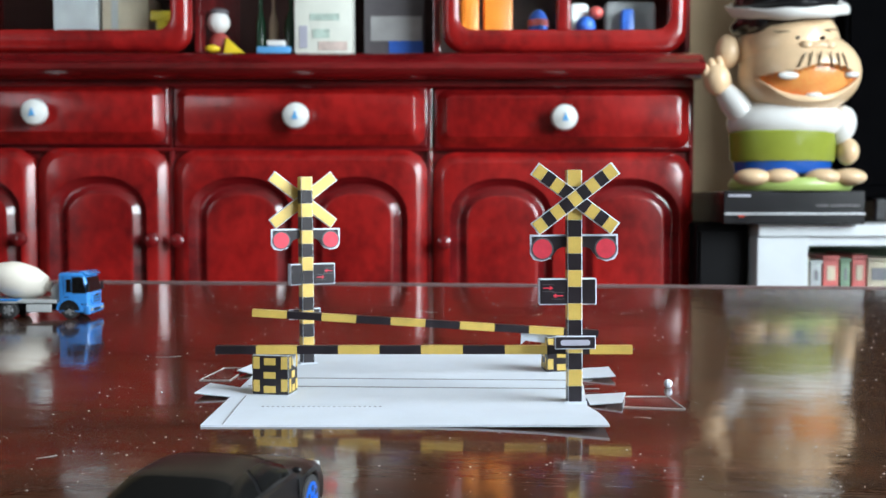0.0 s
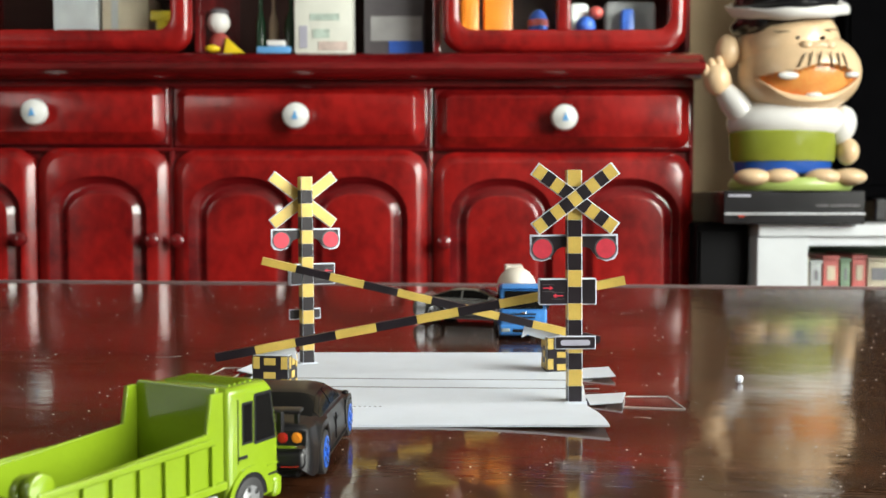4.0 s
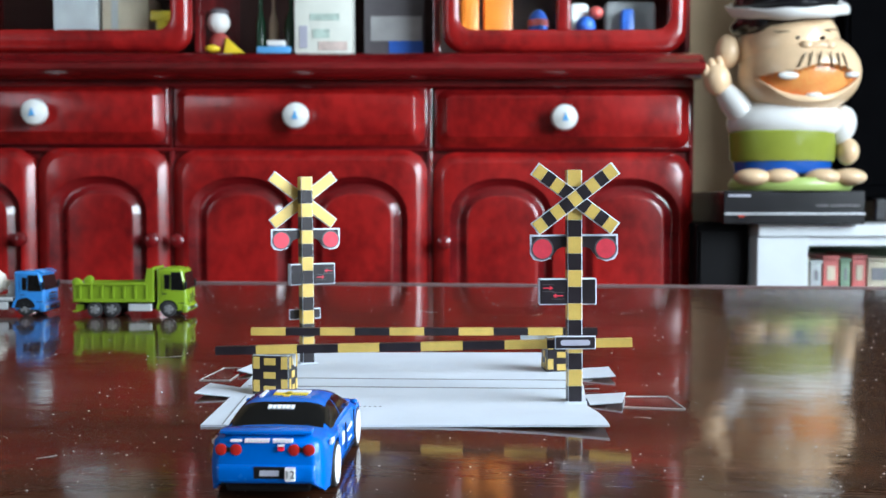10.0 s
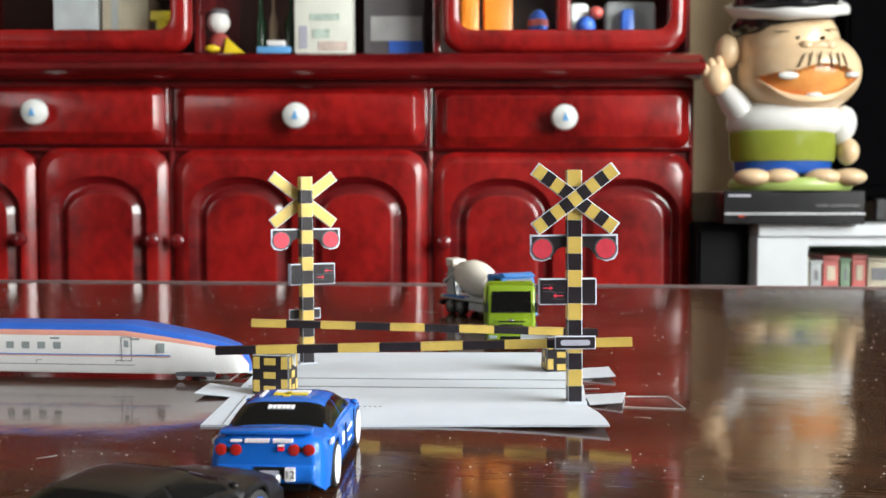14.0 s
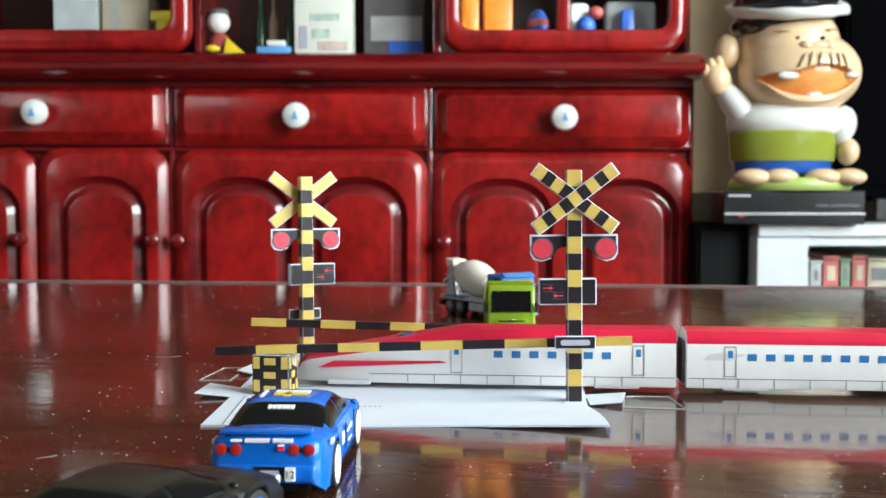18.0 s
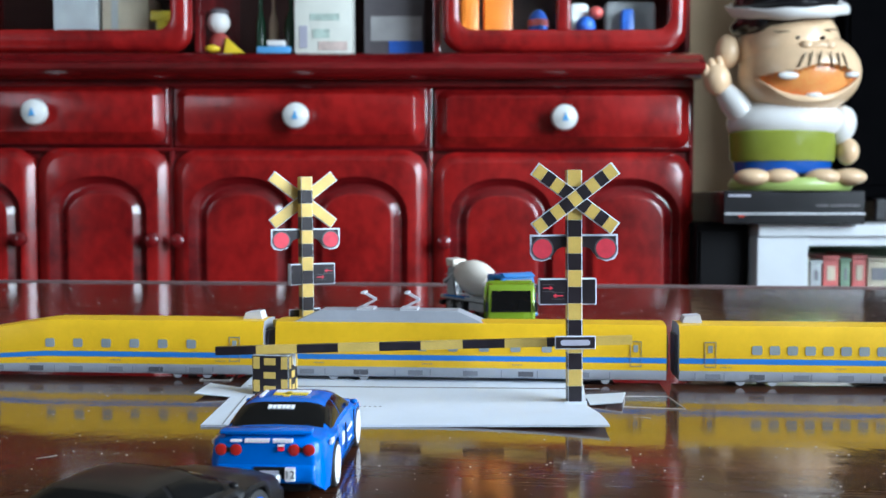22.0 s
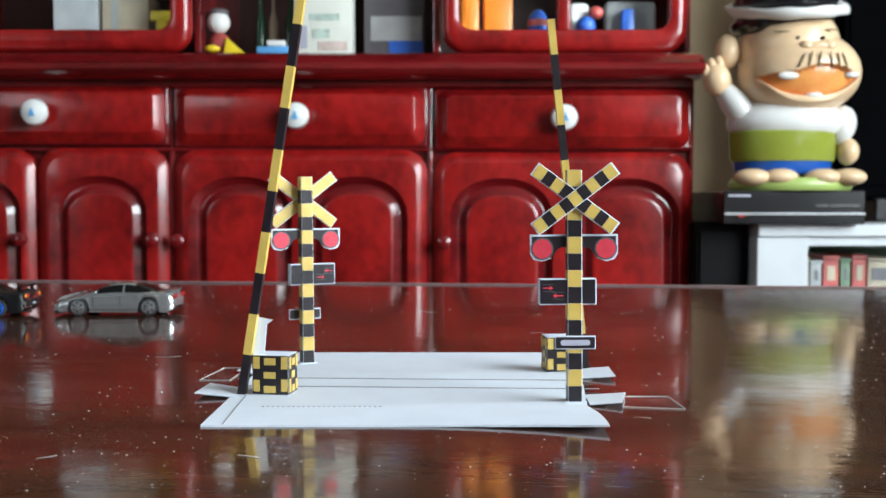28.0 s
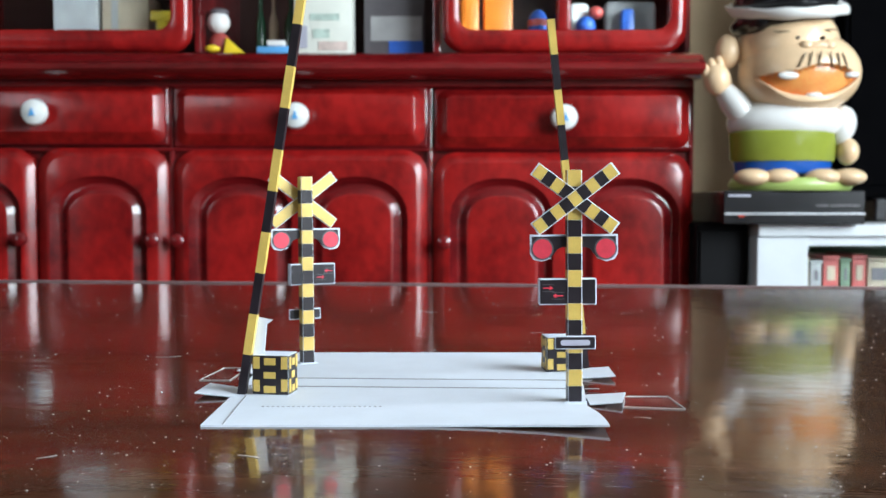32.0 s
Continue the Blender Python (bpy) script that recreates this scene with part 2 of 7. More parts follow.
def door_knob(name, x, z, y, r, material, parent, label, dot=False):
    bm = lathe_bm([(r * 0.35, 0.0), (r * 0.35, r * 0.5), (r * 0.85, r * 0.62), (r, r * 1.0), (r * 0.9, r * 1.35), (r * 0.5, r * 1.6), (0.0005, r * 1.66)], 28)
    bmesh.ops.transform(bm, matrix=pose(x, y, z, 90), verts=bm.verts)
    k = part(name, bm, material, parent, label, True)
    if dot:
        bm = prism_bm([(x - r * 0.22, z - r * 0.3), (x + r * 0.25, z - r * 0.3), (x + r * 0.02, z + r * 0.32)], y - r * 1.72, y - r * 1.5)
        part("motif", bm, BLUEPRINT, k, "small pale blue painted motif")
    return k


def arch_outline(x0, x1, z0, spring, top, seg=20):
    """An outline with upright sides and an elliptic head."""
    pts = [(x1, z0)]
    mx, rx, rz = (x0 + x1) / 2, (x1 - x0) / 2, top - spring
    for k in range(seg + 1):
        a = math.pi * k / seg
        pts.append((mx + rx * math.copysign(abs(math.cos(a)) ** 0.9, math.cos(a)), spring + rz * math.sin(a) ** 0.9))
    pts.append((x0, z0))
    return pts


def ring_bm(outer, inner, y0, y1):
    """A moulding between two outlines of as many points each; a rounded ridge towards the viewer."""
    bm = bmesh.new()
    n = len(outer)
    rows = []
    for f, d in ((0.0, 0.0), (0.12, 0.75), (0.3, 1.0), (0.6, 0.95), (0.85, 0.5), (1.0, 0.0)):
        rows.append([bm.verts.new((o[0] + (i[0] - o[0]) * f, y0 + (y1 - y0) * d, o[1] + (i[1] - o[1]) * f)) for o, i in zip(outer, inner)])
    for a, b in zip(rows, rows[1:]):
        for k in range(n - 1):
            bm.faces.new((a[k], a[k + 1], b[k + 1], b[k]))
    bmesh.ops.recalc_face_normals(bm, faces=bm.faces)
    return bm


cab = empty("sideboard_cabinet", Matrix.Translation((0, 0, 0)))
Z0 = FLOOR_Z
part("carcass", box_bm(-0.8289, 0.3861, CY + 0.012, CY + 0.40, Z0, 0.2697, 0.003), SHADEDTRIM, cab)
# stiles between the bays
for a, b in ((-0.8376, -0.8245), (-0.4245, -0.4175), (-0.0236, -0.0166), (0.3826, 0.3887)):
    part("stile", box_bm(a, b, CY + 0.002, CY + 0.03, Z0 + 0.05, 0.2654, 0.002), SHADEDTRIM, cab)
part("rail", box_bm(-0.8333, 0.3869, CY + 0.0, CY + 0.03, 0.1541, 0.1602, 0.002), SHADEDTRIM, cab)
part("rail", box_bm(-0.8333, 0.3869, CY - 0.004, CY + 0.03, 0.2515, 0.2662, 0.003), SHADEDTRIM, cab)
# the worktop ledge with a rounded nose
led = part("ledge", prism_bm([(CY - 0.028, 0.2618), (CY - 0.052, 0.2668), (CY - 0.058, 0.2743), (CY - 0.052, 0.2844), (CY - 0.04, 0.2894), (CY - 0.036, 0.2961), (CY - 0.026, 0.3011), (CY + 0.4, 0.3011), (CY + 0.4, 0.2680)], -0.8238, 0.3924, 0.003, "x"), SHADEDTRIM, cab, "moulded ledge with a rounded nose", True)
# drawers: a proud front with a deep rounded edge
DRAWERS = ((-0.8158, -0.4236, 0.2567, 0.1628, -0.6152, 0.2108), (-0.4158, -0.0236, 0.2532, 0.1594, -0.2220, 0.2057), (-0.0140, 0.3843, 0.2506, 0.1559, 0.1830, 0.2032))
for x0, x1, y0, y1, kx, kz in DRAWERS:
    d = part("drawer", box_bm(x0, x1, CY - 0.004, CY + 0.01, y1, y0, 0.004, 3), SHADEDTRIM, cab, "", True)
    bm = bmesh.new()
    rows = []
    for f, dy in ((0.0, -0.003), (0.10, -0.0055), (0.86, -0.0135), (0.94, -0.0150), (1.0, -0.0155)):
        a, b, c, e = x0 + 0.004 + 0.0165 * f, x1 - 0.004 - 0.0165 * f, y1 + 0.003 + 0.0175 * f, y0 - 0.003 - 0.0095 * f
        rows.append([bm.verts.new((px, CY + dy, pz)) for px, pz in rounded(a, b, c, e, 0.016 - 0.008 * f)])
    n = len(rows[0])
    for p, q in zip(rows, rows[1:]):
        for k in range(n):
            bm.faces.new((p[k], p[(k + 1) % n], q[(k + 1) % n], q[k]))
    bm.faces.new(rows[-1])
    bmesh.ops.recalc_face_normals(bm, faces=bm.faces)
    part("raised_front", bm, REDWOOD, d, "red lacquered raised drawer front", True)
    door_knob("knob", kx, kz, CY - 0.018, 0.0205, CERAMIC, d, "white ceramic knob with a pale blue motif", True)
# doors with arched mouldings
DOORS = ((-0.8245, -0.6306, 0.1594, -0.7939, -0.6394, 0.1105, 0.0562, -0.6479, 0.0183), (-0.6271, -0.4245, 0.1594, -0.6131, -0.4594, 0.1105, 0.0562, -0.4463, 0.0174), (-0.4166, -0.0245, 0.1559, -0.3834, -0.0576, 0.1096, 0.0509, -0.4067, 0.0166), (-0.0148, 0.3834, 0.1524, 0.0192, 0.3616, 0.1070, 0.0474, 0.0017, 0.0140))


def loft_rows(bm, rows, closed=True):
    n = len(rows[0])
    for p, q in zip(rows, rows[1:]):
        for k in range(n if closed else n - 1):
            bm.faces.new((p[k], p[(k + 1) % n], q[(k + 1) % n], q[k]))


def level(bm, pts, y):
    return [bm.verts.new((x, y, z)) for x, z in pts]


for x0, x1, zt, ax0, ax1, at, sp, kx, kz in DOORS:
    z0 = Z0 + 0.06
    face = CY - 0.013
    wide = ax1 - ax0 > 0.25
    arches = ((ax0, ax0 + 0.1475), (ax1 - 0.1475, ax1)) if wide else ((max(ax0, x0 + 0.029), min(ax1, x1 - 0.023)),)
    # the door: a bevelled rim and a flat face that is open where the arches are sunk
    bm = bmesh.new()
    rim = [level(bm, rounded(x0 + i, x1 - i, z0 + i, zt - i, 0.036 - i * 0.5, 8), y) for i, y in ((0.0, CY + 0.012), (0.0, CY - 0.001), (0.003, CY - 0.0045), (0.014, CY - 0.0118), (0.0175, face))]
    loft_rows(bm, rim)
    loops = [rim[-1]]
    for p0, p1 in arches:
        loops.append(level(bm, arch_outline(p0 - 0.009, p1 + 0.003, z0 + 0.05, sp, at + 0.005), face))
    edges = []
    for ring in loops:
        for a, b in zip(ring, ring[1:] + ring[:1]):
            edges.append(bm.edges.get((a, b)) or bm.edges.new((a, b)))
    bmesh.ops.triangle_fill(bm, use_beauty=True, use_dissolve=False, edges=edges)
    bmesh.ops.recalc_face_normals(bm, faces=bm.faces)
    d = part("door", bm, REDWOOD, cab, "red lacquered door with a sunk arched panel", True)
    for p0, p1 in arches:
        bm = bmesh.new()
        # The groove's shade is put into this moulding's darker red.
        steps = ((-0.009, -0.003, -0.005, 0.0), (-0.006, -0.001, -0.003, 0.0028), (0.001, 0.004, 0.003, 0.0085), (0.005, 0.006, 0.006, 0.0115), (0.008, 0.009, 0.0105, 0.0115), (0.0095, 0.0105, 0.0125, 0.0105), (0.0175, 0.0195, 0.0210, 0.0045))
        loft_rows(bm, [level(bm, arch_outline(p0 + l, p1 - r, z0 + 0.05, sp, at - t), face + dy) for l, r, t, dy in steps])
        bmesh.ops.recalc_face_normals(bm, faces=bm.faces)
        part("arch_moulding", bm, SHADEDTRIM, d, "sunk red moulding round the arch with groove shade in its colour", True)
        bm = bmesh.new()
        steps = ((0.0175, 0.0195, 0.0210, 0.0045), (0.0195, 0.0220, 0.0235, 0.0035), (0.0225, 0.0255, 0.0265, 0.0030))
        rows = [level(bm, arch_outline(p0 + l, p1 - r, z0 + 0.05, sp, at - t), face + dy) for l, r, t, dy in steps]
        loft_rows(bm, rows)
        bm.faces.new(rows[-1])
        bmesh.ops.recalc_face_normals(bm, faces=bm.faces)
        part("arch_panel", bm, REDWOOD, d, "red raised panel with an arched head", True)
    door_knob("door_knob", kx, kz, face, 0.0115, SHADEDTRIM, d, "small turned wooden knob")
# upper part: posts, glass doors and an open bay
UY = CY + 0.02
ZU = 0.5233
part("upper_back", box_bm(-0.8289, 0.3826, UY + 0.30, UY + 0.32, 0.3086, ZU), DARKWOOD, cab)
part("upper_top", box_bm(-0.8376, 0.3913, UY - 0.02, UY + 0.34, ZU, ZU + 0.03, 0.004), SHADEDTRIM, cab)
for a, b in ((-0.8289, -0.8158), (-0.3878, -0.3773), (-0.0157, -0.0035), (0.3773, 0.3861)):
    part("upright", box_bm(a, b, UY, UY + 0.30, 0.3086, ZU, 0.002), SHADEDTRIM, cab)


def glass_door(x0, x1, zb, panes, cab):
    d = empty("glass_door")
    d.parent = cab
    d["label"] = "red framed glass door with rounded corners"
    zt = ZU - 0.01
    bm = bmesh.new()
    a, b = panes[0][0], panes[-1][1]
    rows = []
    for i, y in ((0.0, UY - 0.002), (0.0, UY - 0.012), (0.004, UY - 0.0185), (0.010, UY - 0.022)):
        rows.append(level(bm, rounded(x0 + i, x1 - i, zb + i, zt - i, 0.034 - 0.5 * i, 8), y))
    for i, y in ((0.006, UY - 0.022), (0.001, UY - 0.019), (0.0, UY - 0.012), (0.0, UY - 0.002)):
        rows.append(level(bm, rounded(a - i, b + i, zb + 0.034 - i, zt - 0.034 + i, 0.022 + 0.3 * i, 8), y))
    loft_rows(bm, rows)
    bmesh.ops.recalc_face_normals(bm, faces=bm.faces)
    part("door_frame", bm, REDWOOD, d, "red rounded door frame", True)
    for p, q in zip(panes, panes[1:]):
        part("door_stile", box_bm(p[1], q[0], UY - 0.021, UY - 0.003, zb + 0.030, zt - 0.030, 0.005, 3), REDWOOD, d, "", True)
    for a, b in panes:
        p = part("pane", box_bm(a - 0.003, b + 0.003, UY - 0.012, UY - 0.009, zb + 0.02, zt - 0.02), CLEAR, d, "clear glass pane")
        p.visible_shadow = False


glass_door(-0.8140, -0.3895, 0.3078, [(-0.7808, -0.4210)], cab)
glass_door(-0.0017, 0.3773, 0.3078, [(0.0245, 0.1747), (0.1974, 0.3494)], cab)
tagged(cab, "tall red lacquered wooden cabinet with arched doors and glass uppers", "cabinet")

# ---- the crossing: a folded paper base with two signal posts and two gates ----
base = empty("paper_crossing_base", Matrix.Identity(4))
BZ = 0.0007


def lift(x, y):
    """The card curls up a little towards its near corner."""
    return 0.0022 * max(0.0, (x + 0.02) / 0.08) ** 2 * max(0.0, 1 - (y - 0.318) / 0.035)


bm = bmesh.new()
rows = []
for i in range(13):
    y = 0.3192 + (0.4770 - 0.3192) * (i / 12) ** 1.5
    xl = -0.0785 - 0.0015 * (y - 0.3192) / 0.158
    xr = 0.0540 if y < 0.3360 else 0.0540 - 0.0030 * min(1.0, (y - 0.3360) / 0.012) + 0.0135 * max(0.0, y - 0.348) / 0.129
    rows.append([(xl + (xr - xl) * j / 16, y) for j in range(17)])
for dz in (0.0, 0.0007):
    grid = [[bm.verts.new((x * (1 - 4.4 * lift(x, y) / y), y - 4.4 * lift(x, y), lift(x, y) + dz)) for x, y in row] for row in rows]
    for a, b in zip(grid, grid[1:]):
        for k in range(16):
            bm.faces.new((a[k], a[k + 1], b[k + 1], b[k]))
    loop = grid[0] + [g[-1] for g in grid[1:]] + grid[-1][-2::-1] + [g[0] for g in grid[-2:0:-1]]
    if dz == 0.0:
        low = loop
for k in range(len(loop)):
    j = (k + 1) % len(loop)
    bm.faces.new((low[k], low[j], loop[j], loop[k]))
bmesh.ops.recalc_face_normals(bm, faces=bm.faces)
part("road_sheet", bm, PAPER, base, "white card sheet with a slightly lifted corner")


def strip(name, p, q, w, z0, z1, material, parent, label=""):
    p, q = Vector(p), Vector(q)
    d = (q - p).normalized()
    n = Vector((-d.y, d.x)) * w / 2
    return part(name, prism_bm([p - n, q - n, q + n, p + n], z0, z1, 0, "z"), material, parent, label)


for y0, y1 in ((0.4065, 0.4000), (0.3880, 0.3815)):
    strip("rail_line", (-0.0765, y0), (0.0605, y1), 0.0011, BZ, BZ + 0.0002, PAPER_LINE, base, "grey printed rail line")
strip("fold_line", (-0.0715, 0.3200), (-0.0735, 0.3680), 0.0004, BZ, BZ + 0.0002, PAPER_LINE, base)
for pts, tilt in (([(-0.0765, 0.3655), (-0.0925, 0.3675), (-0.0915, 0.3880), (-0.0765, 0.3830)], 0), ([(-0.0790, 0.4150), (-0.0870, 0.4180), (-0.0840, 0.4330), (-0.0790, 0.4330)], 0), ([(0.0525, 0.3520), (0.0635, 0.3500), (0.0680, 0.3680), (0.0530, 0.3700)], 0), ([(0.0570, 0.4060), (0.0705, 0.4035), (0.0715, 0.4270), (0.0570, 0.4290)], 0)):
    bm = prism_bm(pts, 0.0016, 0.0020, 0, "z")
    bm.verts.ensure_lookup_table()
    xs = [abs(v.co.x) for v in bm.verts]
    for v in bm.verts:
        if abs(v.co.x) < min(xs) + 0.004:
            v.co.z -= 0.0012
    part("tab", bm, PAPER, base, "white paper tab lifted at its end")
for pts in ([(0.0640, 0.3500), (0.0850, 0.3460), (0.0840, 0.3690), (0.0680, 0.3690)], [(-0.0995, 0.4040), (-0.0870, 0.4030), (-0.0860, 0.4340), (-0.0960, 0.4340)]):
    t = part("tape", prism_bm(pts, 0.0001, 0.0003, 0, "z"), CLEAR, base, "strip of clear adhesive tape")
    t.visible_shadow = False
    for p, q in zip(pts, pts[1:] + pts[:1]):
        strip("tape_rim", p, q, 0.00022, 0.0001, 0.00045, DUST, t)
for k in range(24):
    x = -0.064 + 0.0018 * k
    part("print_dot", box_bm(x, x + 0.0009, 0.3478, 0.3480, 0.0007, 0.0009), PAPER_LINE, base)
tagged(base, "white card base of a paper level crossing taped down", "paper model")


def signal_post(m, back):
    """A square paper post with bands, crossed boards, lamps, a direction box and a small plate."""
    post = empty("crossing_signal_post", m)
    w, h = 0.0026, 0.0836
    part("core", box_bm(-w, w, -w, w, 0.0, h, 0.0002, 1), PAPER, post, "white paper post")
    n = 14
    for i in range(n):
        z0, z1 = h * i / n, h * (i + 1) / n
        part("band", box_bm(-w + 0.0002, w - 0.0002, -w - 0.00015, w + 0.00015, z0 + 0.00005, z1 - 0.00005), BLACK if i % 2 == 0 else YELLOW, post)
        part("band", box_bm(-w - 0.00015, w + 0.00015, -w + 0.0002, w - 0.0002, z0 + 0.00005, z1 - 0.00005), BLACK if i % 2 == 0 else YELLOW, post)
    part("foot", box_bm(-0.0042, 0.0042, -0.0042, 0.0036, 0.0, 0.0004), PAPER, post)
    s = -1.0
    # crossed boards
    for k, ang in enumerate((37, -37)):
        arm = part("cross_board", box_bm(-0.0180, 0.0180, -0.0006, 0.0006, -0.0026, 0.0026, 0.0001, 1), PAPER, post, "white paper board with printed bands")
        arm.matrix_basis = pose(0, -w - 0.0009 - 0.0005 * k, h - 0.0103, 0, ang, 0)
        for i in range(9):
            x0, x1 = -0.0175 + 0.0350 * i / 9, -0.0175 + 0.0350 * (i + 1) / 9
            part("board_band", box_bm(x0, x1 - 0.0001, -0.0008, -0.0006, -0.0023, 0.0023), YELLOW if i % 2 == 0 else BLACK, arm)
        part("board_back", box_bm(-0.0177, 0.0177, 0.0006, 0.0008, -0.0023, 0.0023), YELLOW, arm, "plain yellow back")
    # lamp board
    zl = h - 0.0276
    out = [(-0.0158, 0.0045), (0.0158, 0.0045), (0.0158, -0.0025), (0.0145, -0.0046), (0.0115, -0.0052), (0.0085, -0.0042), (0.0062, -0.0008), (0.0045, 0.0), (-0.0045, 0.0), (-0.0062, -0.0008), (-0.0085, -0.0042), (-0.0115, -0.0052), (-0.0145, -0.0046), (-0.0158, -0.0025)]
    lb = part("lamp_board", prism_bm([(x, zl + z) for x, z in out], -0.0005, 0.0005), PAPER, post, "white edged paper lamp board")
    cxm, czm = 0.0, zl - 0.0003
    inner = [(x * 0.955, czm + (z + 0.0003) * 0.86) for x, z in out]
    for y0, y1 in ((-0.0007, -0.0005), (0.0005, 0.0007)):
        part("lamp_face", prism_bm(inner, y0, y1), BLACK, lb)
        for x in (-0.0114, 0.0114):
            f = 1 if y0 > 0 else -1
            part("lamp_ring", cyl_bm(0.0041, 0.0001, "y", (x, f * 0.00075, zl - 0.0006), 24), DARKGREY, lb)
            part("red_lamp", cyl_bm(0.0035, 0.0002, "y", (x, f * 0.00085, zl - 0.0006), 24), REDLAMP, lb, "printed red signal lamp")
    # direction box
    zb = h - 0.0436
    db = part("direction_box", box_bm(-0.0128, 0.0078, -0.0022, 0.0022, zb - 0.0047, zb + 0.0047, 0.0002, 1), PAPER, post, "white edged black paper box")
    for f in (-1, 1):
        y0 = f * 0.0022
        part("box_face", box_bm(-0.0124, 0.0074, min(y0, y0 + f * 0.0002), max(y0, y0 + f * 0.0002), zb - 0.0043, zb + 0.0043), BLACK, db)
        for z, dr in ((zb + 0.0014, 1), (zb - 0.0014, -1)):
            x = -0.0096 if dr > 0 else -0.0060
            y1, y2 = f * 0.0024, f * 0.0026
            part("arrow", prism_bm([(x - dr * 0.0018, z - 0.0002), (x + dr * 0.0006, z - 0.0002), (x + dr * 0.0006, z - 0.0008), (x + dr * 0.0019, z), (x + dr * 0.0006, z + 0.0008), (x + dr * 0.0006, z + 0.0002), (x - dr * 0.0018, z + 0.0002)], min(y1, y2), max(y1, y2)), REDLAMP, db, "printed red arrow")
            for a, b, c, d in ((x - 0.0022, x + 0.0023, z + 0.0011, z + 0.0013), (x - 0.0022, x + 0.0023, z - 0.0013, z - 0.0011)):
                part("printed_line", box_bm(a, b, min(y1, y2), max(y1, y2) - 0.00005, c, d), DARKGREY, db)
    # low plate
    zp = h - 0.0618
    lp = part("low_plate", box_bm(-0.0073, 0.0073, -0.0034, -0.0026, zp - 0.0024, zp + 0.0024, 0.0002, 1), PAPER, post, "white edged paper plate")
    part("plate_face", box_bm(-0.0070, 0.0070, -0.0036, -0.0034, zp - 0.0020, zp + 0.0020), BLACK, lp)
    part("plate_slot", prism_bm(rounded(-0.0053, 0.0053, zp - 0.0010, zp + 0.0010, 0.00095, 4), -0.0038, -0.0036), GREYPRINT, lp, "pale grey printed bar")
    part("plate_back", box_bm(-0.0070, 0.0070, -0.0026, -0.0025, zp - 0.0020, zp + 0.0020), BLACK, lp)
    return tagged(post, "yellow and black banded paper signal post with red lamps", "signal post", "crossing signal posts")


signal_post(pose(0.0476, 0.3580, BZ, 0, -0.5, 0), False)
signal_post(pose(-0.0612, 0.4460, BZ, 0, 0.4, 204), True)


def gate_box(m, label):
    g = empty("gate_box", m)
    w, d, h = 0.0069, 0.0052, 0.0150
    bm = bmesh.new()
    for a, b, c, e in ((-w, w, -d, -d + 0.0004), (-w, w, d - 0.0004, d), (-w, -w + 0.0004, -d + 0.0004, d - 0.0004), (w - 0.0004, w, -d + 0.0004, d - 0.0004)):
        box_bm(a, b, c, e, 0, h, bm=bm)
    box_bm(-w + 0.0004, w - 0.0004, -d + 0.0004, d - 0.0004, h - 0.0006, h - 0.0002, bm=bm)
    part("shell", bm, PAPER, g, "folded white paper box")
    for f in (-1, 1):
        a, b = f * d, f * (d + 0.0002)
        part("box_print", box_bm(-w + 0.0001, w - 0.0001, min(a, b), max(a, b), 0.0002, h - 0.0003), BLACK, g)
        a, b = f * (d + 0.0002), f * (d + 0.0004)
        for x0, x1, z0, z1 in ((-0.0066, -0.0042, 0.0098, 0.0143), (-0.0024, 0.0020, 0.0112, 0.0138), (0.0042, 0.0066, 0.0098, 0.0144), (-0.0026, 0.0020, 0.0062, 0.0086), (-0.0066, -0.0042, 0.0012, 0.0056), (-0.0026, 0.0020, 0.0008, 0.0034), (0.0042, 0.0066, 0.0014, 0.0060)):
            part("yellow_patch", box_bm(x0, x1, min(a, b), max(a, b), z0, z1), YELLOW, g)
        a, b = f * w, f * (w + 0.0002)
        part("box_print", box_bm(min(a, b), max(a, b), -d + 0.0001, d - 0.0001, 0.0002, h - 0.0003), BLACK, g)
        a, b = f * (w + 0.0002), f * (w + 0.0004)
        for y0, y1, z0, z1 in ((-0.0049, -0.0030, 0.0098, 0.0142), (-0.0016, 0.0016, 0.0108, 0.0134), (0.0028, 0.0049, 0.0096, 0.0143), (-0.0020, 0.0014, 0.0060, 0.0086), (-0.0049, -0.0030, 0.0010, 0.0060), (-0.0016, 0.0016, 0.0010, 0.0034), (0.0028, 0.0049, 0.0012, 0.0050)):
            part("yellow_patch", box_bm(min(a, b), max(a, b), y0, y1, z0, z1), YELLOW, g)
    return tagged(g, label, "gate box", "crossing gate boxes")


gate_box(pose(-0.0637, 0.3750, BZ, 0, 0, -9), "black and yellow checked paper gate box on the white base")
gate_box(pose(0.0505, 0.4262, BZ, 0, 0, 6), "black and yellow checked paper gate box behind the signal post")


